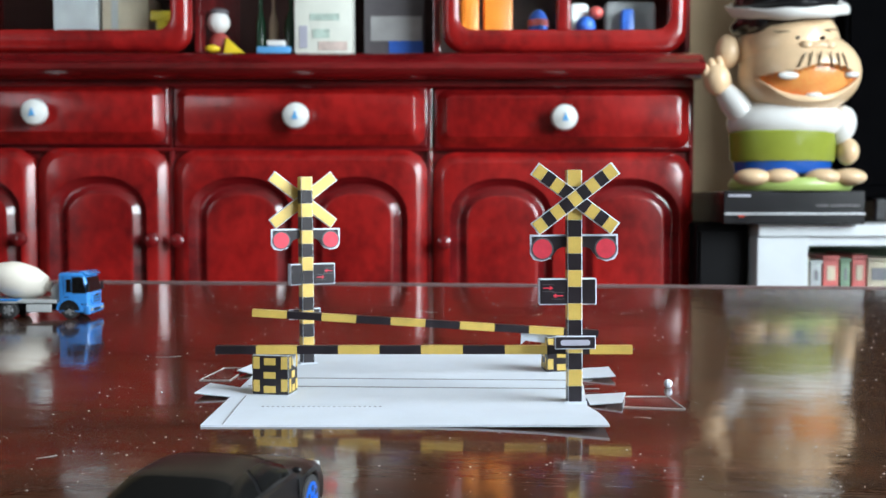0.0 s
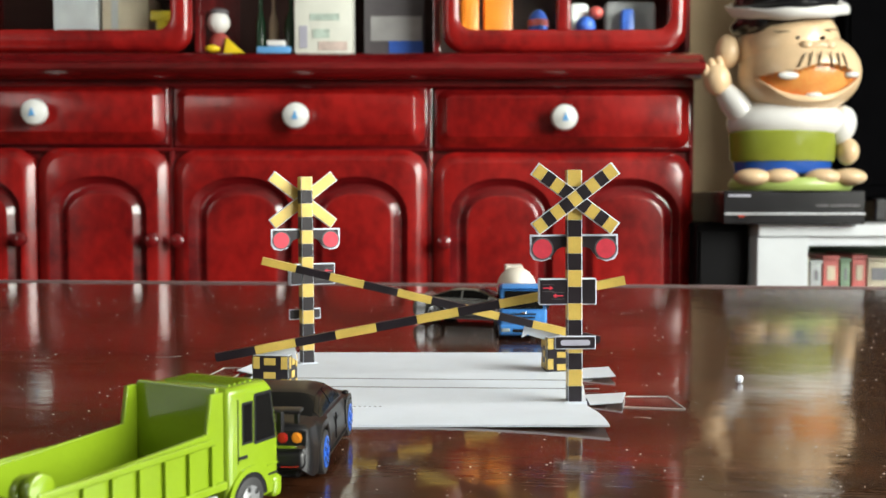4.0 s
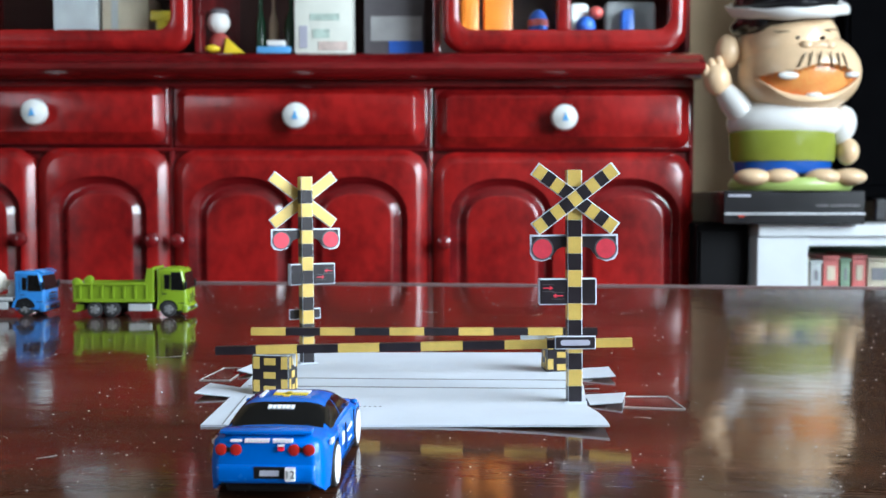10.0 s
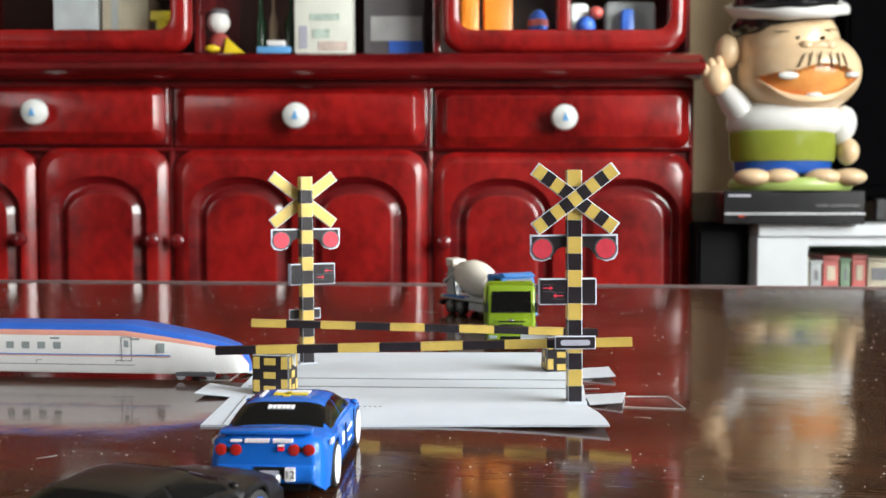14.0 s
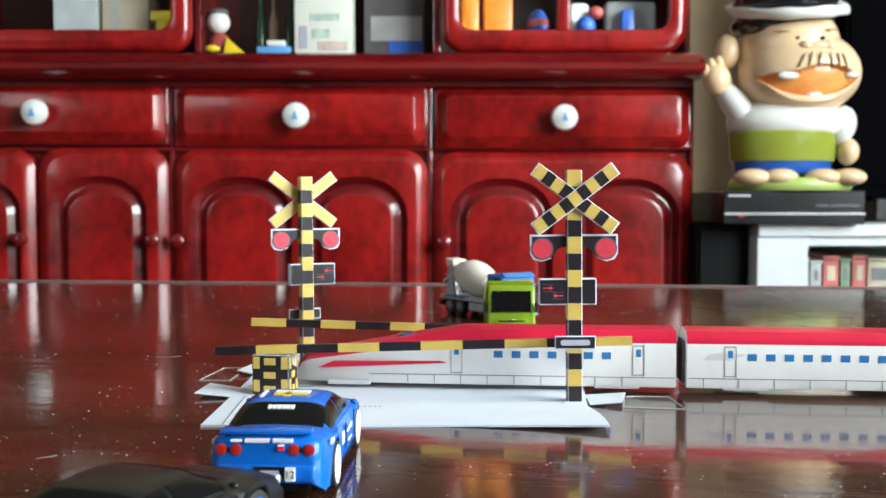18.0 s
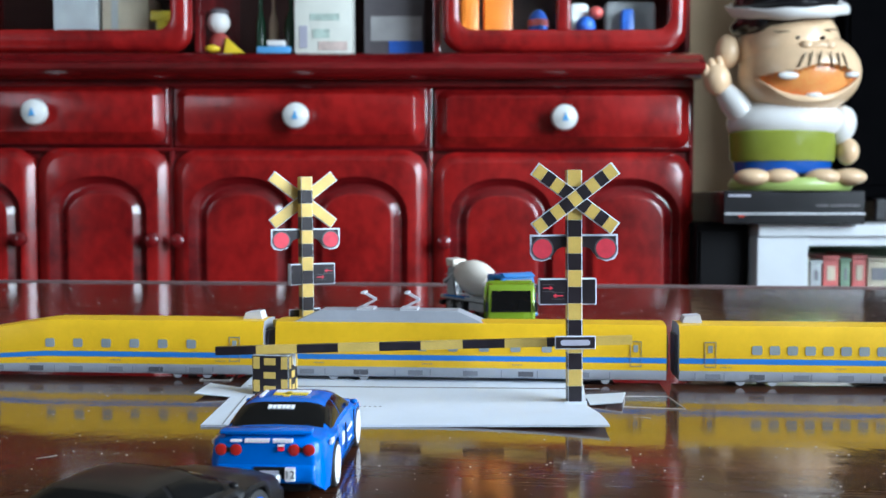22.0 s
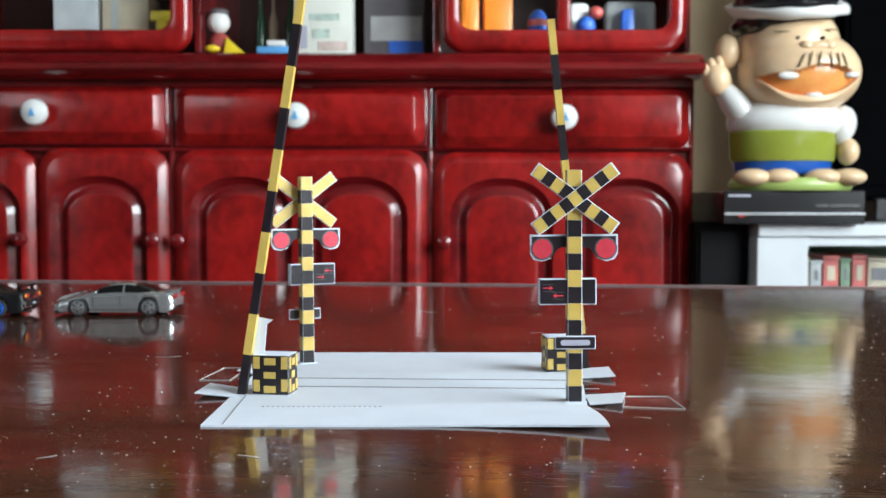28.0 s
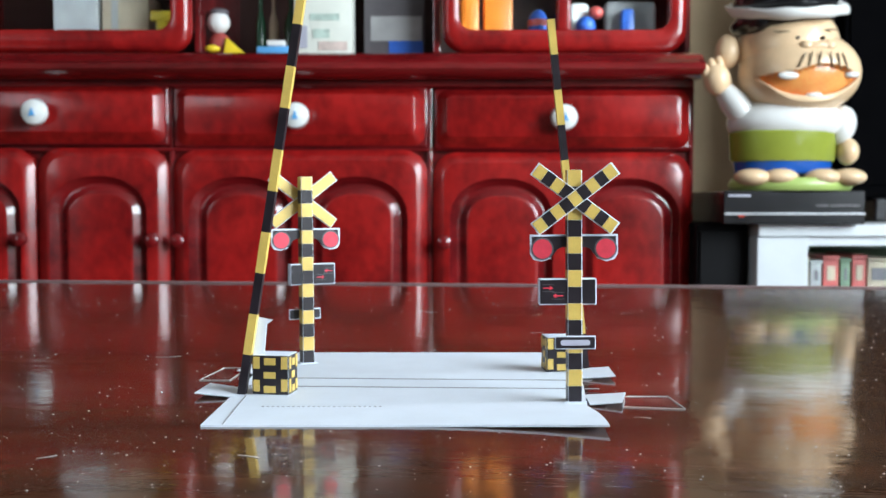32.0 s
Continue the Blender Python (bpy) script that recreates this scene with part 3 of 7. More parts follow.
def gate_arm(name, length, tail, first, flip):
    """A long flat paper arm; its pivot is the origin, the tail lies behind it."""
    g = empty(name)
    h, t = 0.00155, 0.0013
    x0, x1 = -tail, length - tail
    d = -1 if flip else 1
    part("arm_core", box_bm(min(d * x0, d * x1) + 0.0001, max(d * x0, d * x1) - 0.0001, -t, t, -h + 0.0002, h - 0.0002, 0.0001, 1), PAPER, g, "white folded paper arm")
    n = 10
    for i in range(n):
        a, b = x0 + (x1 - x0) * i / n, x0 + (x1 - x0) * (i + 1) / n
        part("band", box_bm(min(d * a, d * b), max(d * a, d * b), -t - 0.0002, t + 0.0002, -h, h), (BLACK, YELLOW)[(i + first) % 2], g)
    outline = [(0.0005, -0.0012), (0.0160, -0.0012), (0.0158, -0.0070), (0.0138, -0.0050), (0.0005, -0.0060)]
    part("counter_tab", prism_bm([(d * x, z) for x, z in outline], t + 0.0003, t + 0.0008), PAPER, g, "white folded paper tab")
    return tagged(g, "long black and yellow striped paper gate arm", "barrier", "crossing barriers")


gate_front = gate_arm("crossing_barrier", 0.1552, 0.0138, 0, False)
gate_back = gate_arm("crossing_barrier", 0.1470, 0.0165, 0, True)

# ---- figurine, player and television stand beside the cabinet ----

SKIN = mat("peach_glazed_vinyl", (0.85, 0.60, 0.37), 0.25, 0, 0.08, 20.0)
VINYLWHITE = mat("white_glazed_vinyl", (0.80, 0.80, 0.78), 0.25, 0, 0.05, 20.0)
VINYLGREEN = mat("olive_green_vinyl", (0.29, 0.34, 0.05), 0.22, 0, 0.08, 20.0)
VINYLBLUE = mat("blue_vinyl", (0.01, 0.09, 0.42), 0.25, 0, 0.08, 20.0)
VINYLBLACK = mat("black_vinyl", (0.012, 0.012, 0.014), 0.2, 0, 0.08, 20.0)
VINYLORANGE = mat("orange_vinyl", (0.85, 0.18, 0.05), 0.25, 0, 0.25, 12.0, 0.0, 300.0, 0, (0.85, 0.42, 0.12))
SANDAL = mat("pale_green_vinyl", (0.42, 0.55, 0.16), 0.3, 0, 0.08, 20.0)


def figurine():
    """One plain mesh: a standing glazed figure with one arm raised."""
    bm = bmesh.new()
    y = 1.512

    def b(px, pz, rx, rz, ry, mi, dy=0.0, rot=0.0):
        ball_bm((px, y + dy, pz), (rx, ry, rz), pose(0, 0, 0, 0, rot, 0), 28, 16, bm, mi)

    k = 0.000846
    # feet in sandals
    for x in (0.4495, 0.4899, 0.5522, 0.5893):
        b(x, 0.1115, 31 * k, 15 * k, 0.024, 0, -0.062)
    old = set(bm.verts)
    lathe_bm([(1.0, 0), (1.05, 6 * k), (1.05, 14 * k), (0.98, 22 * k)], 40, bm, 6)
    for v in [q for q in bm.verts if q not in old]:
        v.co = Vector((0.5211 + v.co.x * 102 * k, y - 0.012 + v.co.y * 0.070, 0.0922 + v.co.z))
    # blue hem, green waistband, shirt
    for r0, r1, za, zb, mi in ((84, 86, 0.1175, 0.1385, 3), (92, 95, 0.1360, 0.1814, 2), (88, 70, 0.1797, 0.2166, 1)):
        old = set(bm.verts)
        lathe_bm([(r0 * 0.97, za), (r0, za + 3 * k), (r1, zb - 3 * k), (r1 * 0.96, zb)], 40, bm, mi)
        for v in [q for q in bm.verts if q not in old]:
            v.co = Vector((0.5135 + v.co.x * k, y + v.co.y * k * 0.72, v.co.z))
    b(0.5185, 0.1956, 105 * k, 45 * k, 0.062, 1)
    # arms
    b(0.4411, 0.2182, 24 * k, 52 * k, 0.024, 1, -0.01, -38)
    b(0.4108, 0.2584, 24 * k, 30 * k, 0.02, 0, -0.012, -15)
    for x, z in ((0.3931, 0.2684), (0.4024, 0.2767), (0.4133, 0.2801)):
        b(x, z, 8 * k, 17 * k, 0.008, 0, -0.014, -12)
    b(0.5960, 0.1898, 26 * k, 36 * k, 0.026, 1, -0.012, 15)
    b(0.6052, 0.1511, 19 * k, 24 * k, 0.02, 0, -0.018)
    # head, broad muzzle with an open mouth, ear and nose
    b(0.5202, 0.3034, 88 * k, 88 * k, 0.075, 0)
    b(0.4293, 0.3017, 22 * k, 31 * k, 0.018, 0)
    mouth = [(0.4571, 0.2584), (0.4815, 0.2625), (0.5110, 0.2659), (0.5286, 0.2717), (0.5497, 0.2742), (0.5707, 0.2709), (0.5842, 0.2667), (0.6052, 0.2617), (0.5859, 0.2400), (0.5623, 0.2300), (0.5371, 0.2266), (0.5084, 0.2308), (0.4815, 0.2400)]

    sx, sz = -11 * k, -12 * k
    mx, mz = -2 * k, -3 * k
    mouth = [(x + mx, z + mz) for x, z in mouth]

    def inside(x, z):
        odd = False
        for (xa, za), (xb, zb) in zip(mouth, mouth[1:] + mouth[:1]):
            if (za > z) != (zb > z) and x < (xb - xa) * (z - za) / (zb - za) + xa:
                odd = not odd
        return odd

    old = set(bm.verts)
    ball_bm((0.5329, y - 0.012, 0.2667), (105 * k, 0.078, 76 * k), None, 120, 72, bm, 0)
    front = [v for v in bm.verts if v not in old and v.co.y < y - 0.012]
    for v in front:
        if inside(v.co.x, v.co.z):
            v.co.y += 0.012
    for f in {f for v in front for f in v.link_faces}:
        p = f.calc_center_median()
        if inside(p.x, p.z):
            f.material_index = 5
    # teeth, nose, eyes, brows and moustache lines
    for x, z, w, h in ((0.4967, 0.2592, 18, 7), (0.5918, 0.2617, 13, 6), (0.5371, 0.2316, 15, 5)):
        u = (x + mx - 0.5329) / (105 * k)
        d = -0.012 - 0.078 * math.sqrt(max(0.04, 1 - u * u - ((z + mz - 0.2667) / (76 * k)) ** 2))
        b(x + mx, z + mz, w * k, h * k, 0.006, 1, d + 0.006)
    b(0.5463 + sx, 0.3084 + sz, 33 * k, 10 * k, 0.014, 0, -0.070)
    b(0.5303 + sx, 0.3092 + sz, 14 * k, 10 * k, 0.012, 0, -0.072)
    b(0.5623 + sx, 0.3092 + sz, 14 * k, 10 * k, 0.012, 0, -0.072)
    for x in (0.5185, 0.5547):
        b(x + sx, 0.3209 + sz, 4.5 * k, 3.6 * k, 0.004, 4, -0.071)
    for x, z, w in ((0.5025, 0.3309, 21), (0.5682, 0.3333, 12)):
        b(x + sx, z + sz, w * k, 1.3 * k, 0.003, 4, -0.066)
    for x0, x1 in ((0.5261, 0.5135), (0.5345, 0.5278), (0.5463, 0.5413), (0.5606, 0.5623), (0.5707, 0.5758), (0.5792, 0.5884)):
        lean = math.degrees(math.atan2(x0 - x1, 32 * k))
        xm = (x0 + x1) / 2 + sx
        u = (xm - 0.5329) / (105 * k)
        b(xm, 0.2876 + sz, 1.1 * k, 15 * k, 0.0025, 4, -0.012 - 0.078 * math.sqrt(1 - u * u - 0.03) - 0.001, lean)
    # black hair under a white twisted headband, knotted at the front
    b(0.5150, 0.3490, 95 * k, 31 * k, 0.084, 4, 0.004, -7)
    b(0.5152, 0.3720, 90 * k, 52 * k, 0.078, 4, 0.004)
    b(0.4660, 0.3400, 24 * k, 26 * k, 0.052, 4, -0.008, 10)
    turns, tube = 56, 10
    tilt = pose(0.5160, y, 0.3650, 14, -3, 0)
    ring = []
    for i in range(turns):
        a = 2 * math.pi * i / turns
        rad = 1 + 0.10 * math.sin(9 * a)
        ring.append([bm.verts.new(tilt @ Vector(((0.0830 + 0.0065 * rad * math.cos(t)) * math.cos(a), (0.0880 + 0.0065 * rad * math.cos(t)) * math.sin(a), 0.0085 * rad * math.sin(t + 0.6 * a)))) for t in (2 * math.pi * j / tube for j in range(tube))])
    for p, q in zip(ring, ring[1:] + ring[:1]):
        for j in range(tube):
            bm.faces.new((p[j], q[j], q[(j + 1) % tube], p[(j + 1) % tube])).material_index = 1
    b(0.5130, 0.3850, 17 * k, 14 * k, 0.013, 1, -0.094)
    b(0.5330, 0.3860, 12 * k, 9 * k, 0.012, 1, -0.092, 20)
    # a full lower lip
    n = 26
    lip = []
    for i in range(n + 1):
        x = 0.4555 + (0.6055 - 0.4555) * i / n
        u = 2 * i / n - 1
        z = 0.2235 + 0.034 * abs(u) ** 2.4
        v = 1 - ((x - 0.5329) / (105 * k)) ** 2 - ((z - 0.2667) / (76 * k)) ** 2
        yy = y - 0.012 - 0.078 * math.sqrt(max(0.02, v))
        size = 0.0055 * (1 - 0.75 * u * u)
        lip.append([bm.verts.new((x, yy + size * 0.8 * math.cos(t), z + size * math.sin(t))) for t in (2 * math.pi * j / 8 for j in range(8))])
    for p, q in zip(lip, lip[1:]):
        for j in range(8):
            bm.faces.new((p[j], q[j], q[(j + 1) % 8], p[(j + 1) % 8])).material_index = 0
    bmesh.ops.recalc_face_normals(bm, faces=bm.faces)
    return tagged(obj("figurine", bm, [SKIN, VINYLWHITE, VINYLGREEN, VINYLBLUE, VINYLBLACK, VINYLORANGE, SANDAL], smooth=True), "glazed vinyl figurine in white, green and blue with a raised arm", "figurine")


figurine()

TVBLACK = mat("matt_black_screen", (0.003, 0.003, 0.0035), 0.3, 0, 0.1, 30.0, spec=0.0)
TOWERBLACK = mat("black_cloth_grille", (0.006, 0.006, 0.007), 0.6, 0, 0.1, 60.0, spec=0.1)
LED = mat("red_indicator", (0.8, 0.05, 0.02), 0.3)
SILVER = mat("silver_plastic", (0.45, 0.46, 0.48), 0.35, 0.6, 0.05, 40.0)
player = empty("disc_player")
part("case", box_bm(0.4057, 0.6111, 1.44, 1.66, 0.0432, 0.0918, 0.002), PIANO, player)
part("trim_line", box_bm(0.4074, 0.6103, 1.437, 1.44, 0.0568, 0.0601), SILVER, player, "silver trim line")
part("indicator", box_bm(0.4276, 0.4344, 1.437, 1.44, 0.0534, 0.0559), LED, player, "small red indicator")
part("label_bar", box_bm(0.4125, 0.4445, 1.4385, 1.44, 0.0829, 0.0863), GREYPRINT, player)
for a, b in ((0.5396, 0.5573), (0.5606, 0.6027)):
    part("panel_line", box_bm(a, b, 1.4385, 1.44, 0.0686, 0.0720), DARKGREY, player)
tagged(player, "black gloss disc player with a silver trim line", "player")
tower = empty("speaker_tower")
part("cabinet_body", box_bm(0.3822, 0.4596, 1.50, 1.72, FLOOR_Z, 0.0428, 0.003), TOWERBLACK, tower)
part("grille", box_bm(0.3872, 0.4546, 1.496, 1.50, FLOOR_Z + 0.05, 0.0314, 0.001), TOWERBLACK, tower)
tagged(tower, "dark black speaker tower beside the white stand", "speaker")
stand = empty("television_stand")
part("stand_top", box_bm(0.4630, 0.98, 1.46, 1.95, 0.0246, 0.0424, 0.002), WHITELAM, stand)
part("stand_side", box_bm(0.4630, 0.5387, 1.465, 1.93, FLOOR_Z, 0.0242, 0.002), WHITELAM, stand)
part("stand_side", box_bm(0.94, 0.975, 1.465, 1.93, FLOOR_Z, 0.0242, 0.002), WHITELAM, stand)
part("stand_rail", box_bm(0.5387, 0.94, 1.468, 1.50, 0.0111, 0.0242), WHITELAM, stand)
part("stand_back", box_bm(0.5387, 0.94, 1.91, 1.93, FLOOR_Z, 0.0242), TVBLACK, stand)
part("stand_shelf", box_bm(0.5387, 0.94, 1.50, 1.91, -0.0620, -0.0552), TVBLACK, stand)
p = part("glass_front", box_bm(0.5404, 0.938, 1.470, 1.474, FLOOR_Z + 0.04, 0.0102), CLEAR, stand, "clear glass front")
p.visible_shadow = False
tagged(stand, "white laminate television stand with a glass front", "stand")
GREENPALE = mat("soft_green_card", (0.16, 0.24, 0.15), 0.5, 0, 0.15, 20.0)
REDBOX = mat("red_card", (0.5, 0.08, 0.07), 0.4, 0, 0.2, 20.0)
TANBOX = mat("tan_card", (0.45, 0.36, 0.26), 0.5, 0, 0.15, 20.0)
ORANGE = mat("orange_plastic", (0.85, 0.22, 0.02), 0.4, 0, 0.12, 20.0)
TOYBLUE = mat("blue_toy", (0.03, 0.12, 0.5), 0.35, 0, 0.1, 30.0)
TOYYELLOW = mat("yellow_toy", (0.85, 0.62, 0.03), 0.35, 0, 0.1, 30.0)
TOYGREEN = mat("bottle_green", (0.015, 0.06, 0.03), 0.15, 0, 0.1, 30.0)
GREYPLAST = mat("grey_translucent_plastic", (0.36, 0.36, 0.36), 0.35, 0, 0.1, 30.0)
PASTEL = mat("pastel_green_print", (0.55, 0.68, 0.60), 0.4, 0, 0.2, 60.0)
PASTELPINK = mat("pastel_pink_print", (0.72, 0.58, 0.52), 0.4, 0, 0.2, 60.0)
PALEPRINT = mat("pale_print", (0.76, 0.78, 0.70), 0.4, 0, 0.05, 30.0)
for a, b, z0, z1, m, lab in ((0.5421, 0.5600, -0.0543, -0.0150, TANBOX, "small tan box in the stand"), (0.5620, 0.5800, -0.0543, -0.0190, GREYPLAST, "grey translucent box in the stand"), (0.5815, 0.6060, -0.0543, -0.0120, REDBOX, "small red box in the stand"), (0.6080, 0.6240, -0.0543, -0.0160, GREENPALE, "soft green box in the stand"), (0.6260, 0.6480, -0.0543, -0.0110, REDBOX, "red box in the stand"), (0.6500, 0.6869, -0.0543, -0.0150, TANBOX, "wide tan box in the stand")):
    k = empty("storage_box")
    part("box_body", box_bm(a, b, 1.52, 1.62, z0, z1, 0.002), m, k)
    part("box_label", box_bm(a + 0.006, b - 0.006, 1.5185, 1.52, z0 + 0.01, z1 - 0.01), TANBOX if m is REDBOX else DARKGREY, k)
    part("box_lid", box_bm(a - 0.001, b + 0.001, 1.518, 1.622, z1, z1 + 0.006, 0.001), m, k)
    tagged(k, lab, "box", "boxes in the stand")
tray = empty("storage_tray")
part("tray_body", box_bm(0.5421, 0.8200, 1.64, 1.80, -0.0543, 0.0060, 0.002), GREENPALE, tray)
part("tray_rim", box_bm(0.5415, 0.8206, 1.636, 1.64, -0.0010, 0.0080, 0.001), PASTEL, tray, "pale green rim")
tagged(tray, "pale green storage tray behind the boxes in the stand", "tray")
tv = empty("television")
part("tv_body", box_bm(0.6800, 1.25, 1.70, 1.76, 0.0821, 0.62, 0.006), TVBLACK, tv)
part("screen", box_bm(0.6900, 1.23, 1.696, 1.70, 0.1057, 0.60), TVBLACK, tv, "dark switched-off screen")
part("tv_foot", box_bm(0.72, 1.0, 1.66, 1.84, 0.0424, 0.0821, 0.004), PIANO, tv)
tagged(tv, "large black television switched off on the white stand", "television")

# ---- what stands in the cabinet's upper bays ----
SHELF = 0.3086


def shelf_thing(name, label, cat, bits):
    e = empty(name)
    for nm, bm, m in bits:
        part(nm, bm, m, e, "", True)
    return tagged(e, label, cat)


SYY = CY + 0.08


def bx(a, b, z0, z1, d=0.03, y=SYY, bev=0.001):
    return box_bm(a, b, y, y + d, z0, z1, bev)


shelf_thing("box", "white printed carton box on the open shelf", "box", [("carton", bx(-0.2332, -0.1432, SHELF, 0.4378, 0.06, SYY - 0.05), PALEPRINT), ("printed_bar", bx(-0.2087, -0.1625, 0.3604, 0.3707, 0.001, SYY - 0.0512, 0), PASTEL), ("printed_bar", bx(-0.1956, -0.1502, 0.3138, 0.3276, 0.001, SYY - 0.0512, 0), PASTELPINK), ("printed_bar", bx(-0.2253, -0.2131, 0.3173, 0.3518, 0.001, SYY - 0.0512, 0), GREYPRINT), ("printed_bar", bx(-0.2044, -0.1782, 0.3328, 0.3466, 0.001, SYY - 0.0512, 0), PASTEL)])
shelf_thing("picture_frame", "dark framed picture with a blue lower part", "picture", [("frame", bx(-0.1275, -0.0297, SHELF, 0.4120, 0.02), DARKGREY), ("mat_board", bx(-0.1170, -0.0341, 0.3363, 0.3759, 0.001, SYY - 0.0012, 0), GREYPLAST), ("blue_field", bx(-0.0873, -0.0323, 0.3104, 0.3363, 0.002, SYY - 0.0022, 0), TOYBLUE)])
for a, b, m, top in ((-0.3074, -0.2900, TOYGREEN, -20), (-0.2847, -0.2690, TANBOX, 20), (-0.2603, -0.2376, TOYGREEN, -10)):
    r = (b - a) / 2
    shelf_thing("bottle", "dark glass bottle on the open shelf", "bottle", [("bottle_body", lathe_bm([(r * 0.95, 0), (r, 0.004), (r, 0.06), (r * 0.4, 0.08), (r * 0.4, 0.105)], 24, centre=((a + b) / 2, SYY + 0.02, SHELF)), m), ("cap", cyl_bm(r * 0.45, 0.012, "z", ((a + b) / 2, SYY + 0.02, SHELF + 0.111), 16), TOYBLUE)])
shelf_thing("toy_figure", "small white and red toy on the open shelf", "toy", [("toy_body", ball_bm((-0.3546, SYY - 0.03, SHELF + 0.018), (0.017, 0.014, 0.018)), REDBOX), ("toy_head", ball_bm((-0.3564, SYY - 0.03, SHELF + 0.052), (0.018, 0.016, 0.018)), VINYLWHITE), ("toy_hat", ball_bm((-0.3564, SYY - 0.028, SHELF + 0.068), (0.016, 0.014, 0.007)), DARKGREY)])
shelf_thing("toy_boat", "small yellow toy lying on the open shelf", "toy", [("hull", prism_bm([(-0.3459, SHELF), (-0.3092, SHELF), (-0.3249, SHELF + 0.012), (-0.3406, SHELF + 0.026)], SYY - 0.05, SYY - 0.02, 0.002), TOYYELLOW), ("foot_piece", ball_bm((-0.3599, SYY - 0.06, SHELF + 0.006), (0.012, 0.01, 0.006)), TOYYELLOW)])
shelf_thing("toy_car_small", "small pale blue toy on the open shelf", "toy", [("toy_base", bx(-0.2935, -0.2393, SHELF, SHELF + 0.012, 0.02, SYY - 0.05, 0.003), BLUEPRINT), ("toy_top", bx(-0.2778, -0.2481, SHELF + 0.012, SHELF + 0.022, 0.016, SYY - 0.048, 0.003), VINYLWHITE)])
shelf_thing("plastic_case", "grey translucent plastic case behind the glass door", "case", [("case_body", bx(-0.6306, -0.5581, SHELF, 0.4206, 0.08), GREYPLAST), ("case_lid", bx(-0.6324, -0.5564, 0.4206, 0.4309, 0.082), GREYPLAST)])
shelf_thing("plastic_case", "tan plastic case behind the glass door", "case", [("case_body", bx(-0.5520, -0.4769, SHELF, 0.4120, 0.08), TANBOX), ("case_band", bx(-0.5363, -0.5258, 0.3173, 0.4034, 0.001, SYY - 0.0012, 0), GREYPLAST)])
shelf_thing("toy_block", "yellow plastic toy piece behind the glass door", "toy", [("block_top", bx(-0.4647, -0.4210, 0.3639, 0.3794, 0.02, SYY - 0.03), TOYYELLOW), ("block_leg", bx(-0.4559, -0.4402, SHELF, 0.3639, 0.02, SYY - 0.03), TOYYELLOW)])
shelf_thing("white_dish", "low white dish behind the glass door", "dish", [("dish", lathe_bm([(0.012, 0), (0.022, 0.006), (0.024, 0.012)], 24, centre=(-0.6778, SYY, SHELF + 0.028)), VINYLWHITE), ("dish_block", bx(-0.7022, -0.6586, SHELF, SHELF + 0.028, 0.04, SYY - 0.02), DARKWOOD)])
shelf_thing("orange_toy", "orange plastic toy figure behind the glass door", "toy", [("toy_left", bx(0.0279, 0.0576, SHELF, 0.4034, 0.03, SYY - 0.02, 0.006), ORANGE), ("toy_right", bx(0.0646, 0.1118, SHELF, 0.4086, 0.03, SYY - 0.02, 0.006), ORANGE)])
shelf_thing("toy_figure", "blue and red toy figure behind the glass door", "toy", [("toy_body", ball_bm((0.1520, SYY - 0.02, SHELF + 0.05), (0.016, 0.014, 0.024)), TOYBLUE), ("toy_belt", cyl_bm(0.0165, 0.010, "z", (0.1520, SYY - 0.02, SHELF + 0.052), 20), REDBOX), ("toy_legs", bx(0.1397, 0.1642, SHELF, SHELF + 0.035, 0.02, SYY - 0.03, 0.004), TOYBLUE)])
shelf_thing("toy_figure", "white and violet toy figure behind the glass door", "toy", [("toy_body", bx(0.2026, 0.2341, SHELF, 0.3948, 0.03, SYY - 0.02, 0.008), VINYLWHITE), ("toy_ball", ball_bm((0.2253, SYY - 0.04, SHELF + 0.044), (0.016, 0.016, 0.016)), TOYBLUE), ("toy_cap", ball_bm((0.2428, SYY - 0.03, 0.3759), (0.012, 0.012, 0.010)), REDBOX)])
shelf_thing("toy_figure", "grey and blue toy figures behind the glass door", "toy", [("toy_body", bx(0.2629, 0.3459, SHELF, 0.4017, 0.03, SYY, 0.008), GREYPLAST), ("toy_front", bx(0.2847, 0.3066, SHELF, 0.3845, 0.02, SYY - 0.025, 0.006), TOYBLUE)])

# ---- toy vehicles ----
TYRE = mat("black_tyre", (0.02, 0.02, 0.021), 0.6, 0, 0.1, 200.0)
CHROME = mat("chrome", (0.75, 0.75, 0.76), 0.15, 1.0, 0.05, 100.0)
TINT = mat("dark_window_plastic", (0.006, 0.006, 0.006), 0.16, 0, 0.1, 60.0, spec=0.2)
CLEARWIN = mat("grey_window_plastic", (0.05, 0.052, 0.055), 0.08, 0, 0.3, 160.0, 0.0, 700.0)
P_BLUE = mat("bright_blue_enamel", (0.0, 0.115, 0.50), 0.26, 0, 0.05, 60.0, 0, 800.0, 0.2, spec=0.2)
P_BLACK = mat("matt_black_enamel", (0.006, 0.006, 0.007), 0.34, 0, 0.12, 60.0, 0, 800.0, spec=0.45)
P_SILVER = mat("silver_enamel", (0.44, 0.45, 0.46), 0.24, 0.75, 0.05, 60.0, 0.05, 1800.0, 0.3)
P_WHITE = mat("white_enamel", (0.80, 0.80, 0.80), 0.2, 0, 0.03, 60.0, 0, 800.0, 0.5)
P_RED = mat("red_enamel", (0.70, 0.015, 0.03), 0.25, 0, 0.05, 60.0)
P_GREEN = mat("lime_green_enamel", (0.19, 0.30, 0.016), 0.26, 0, 0.06, 60.0, 0.02, 800.0, 0.4)
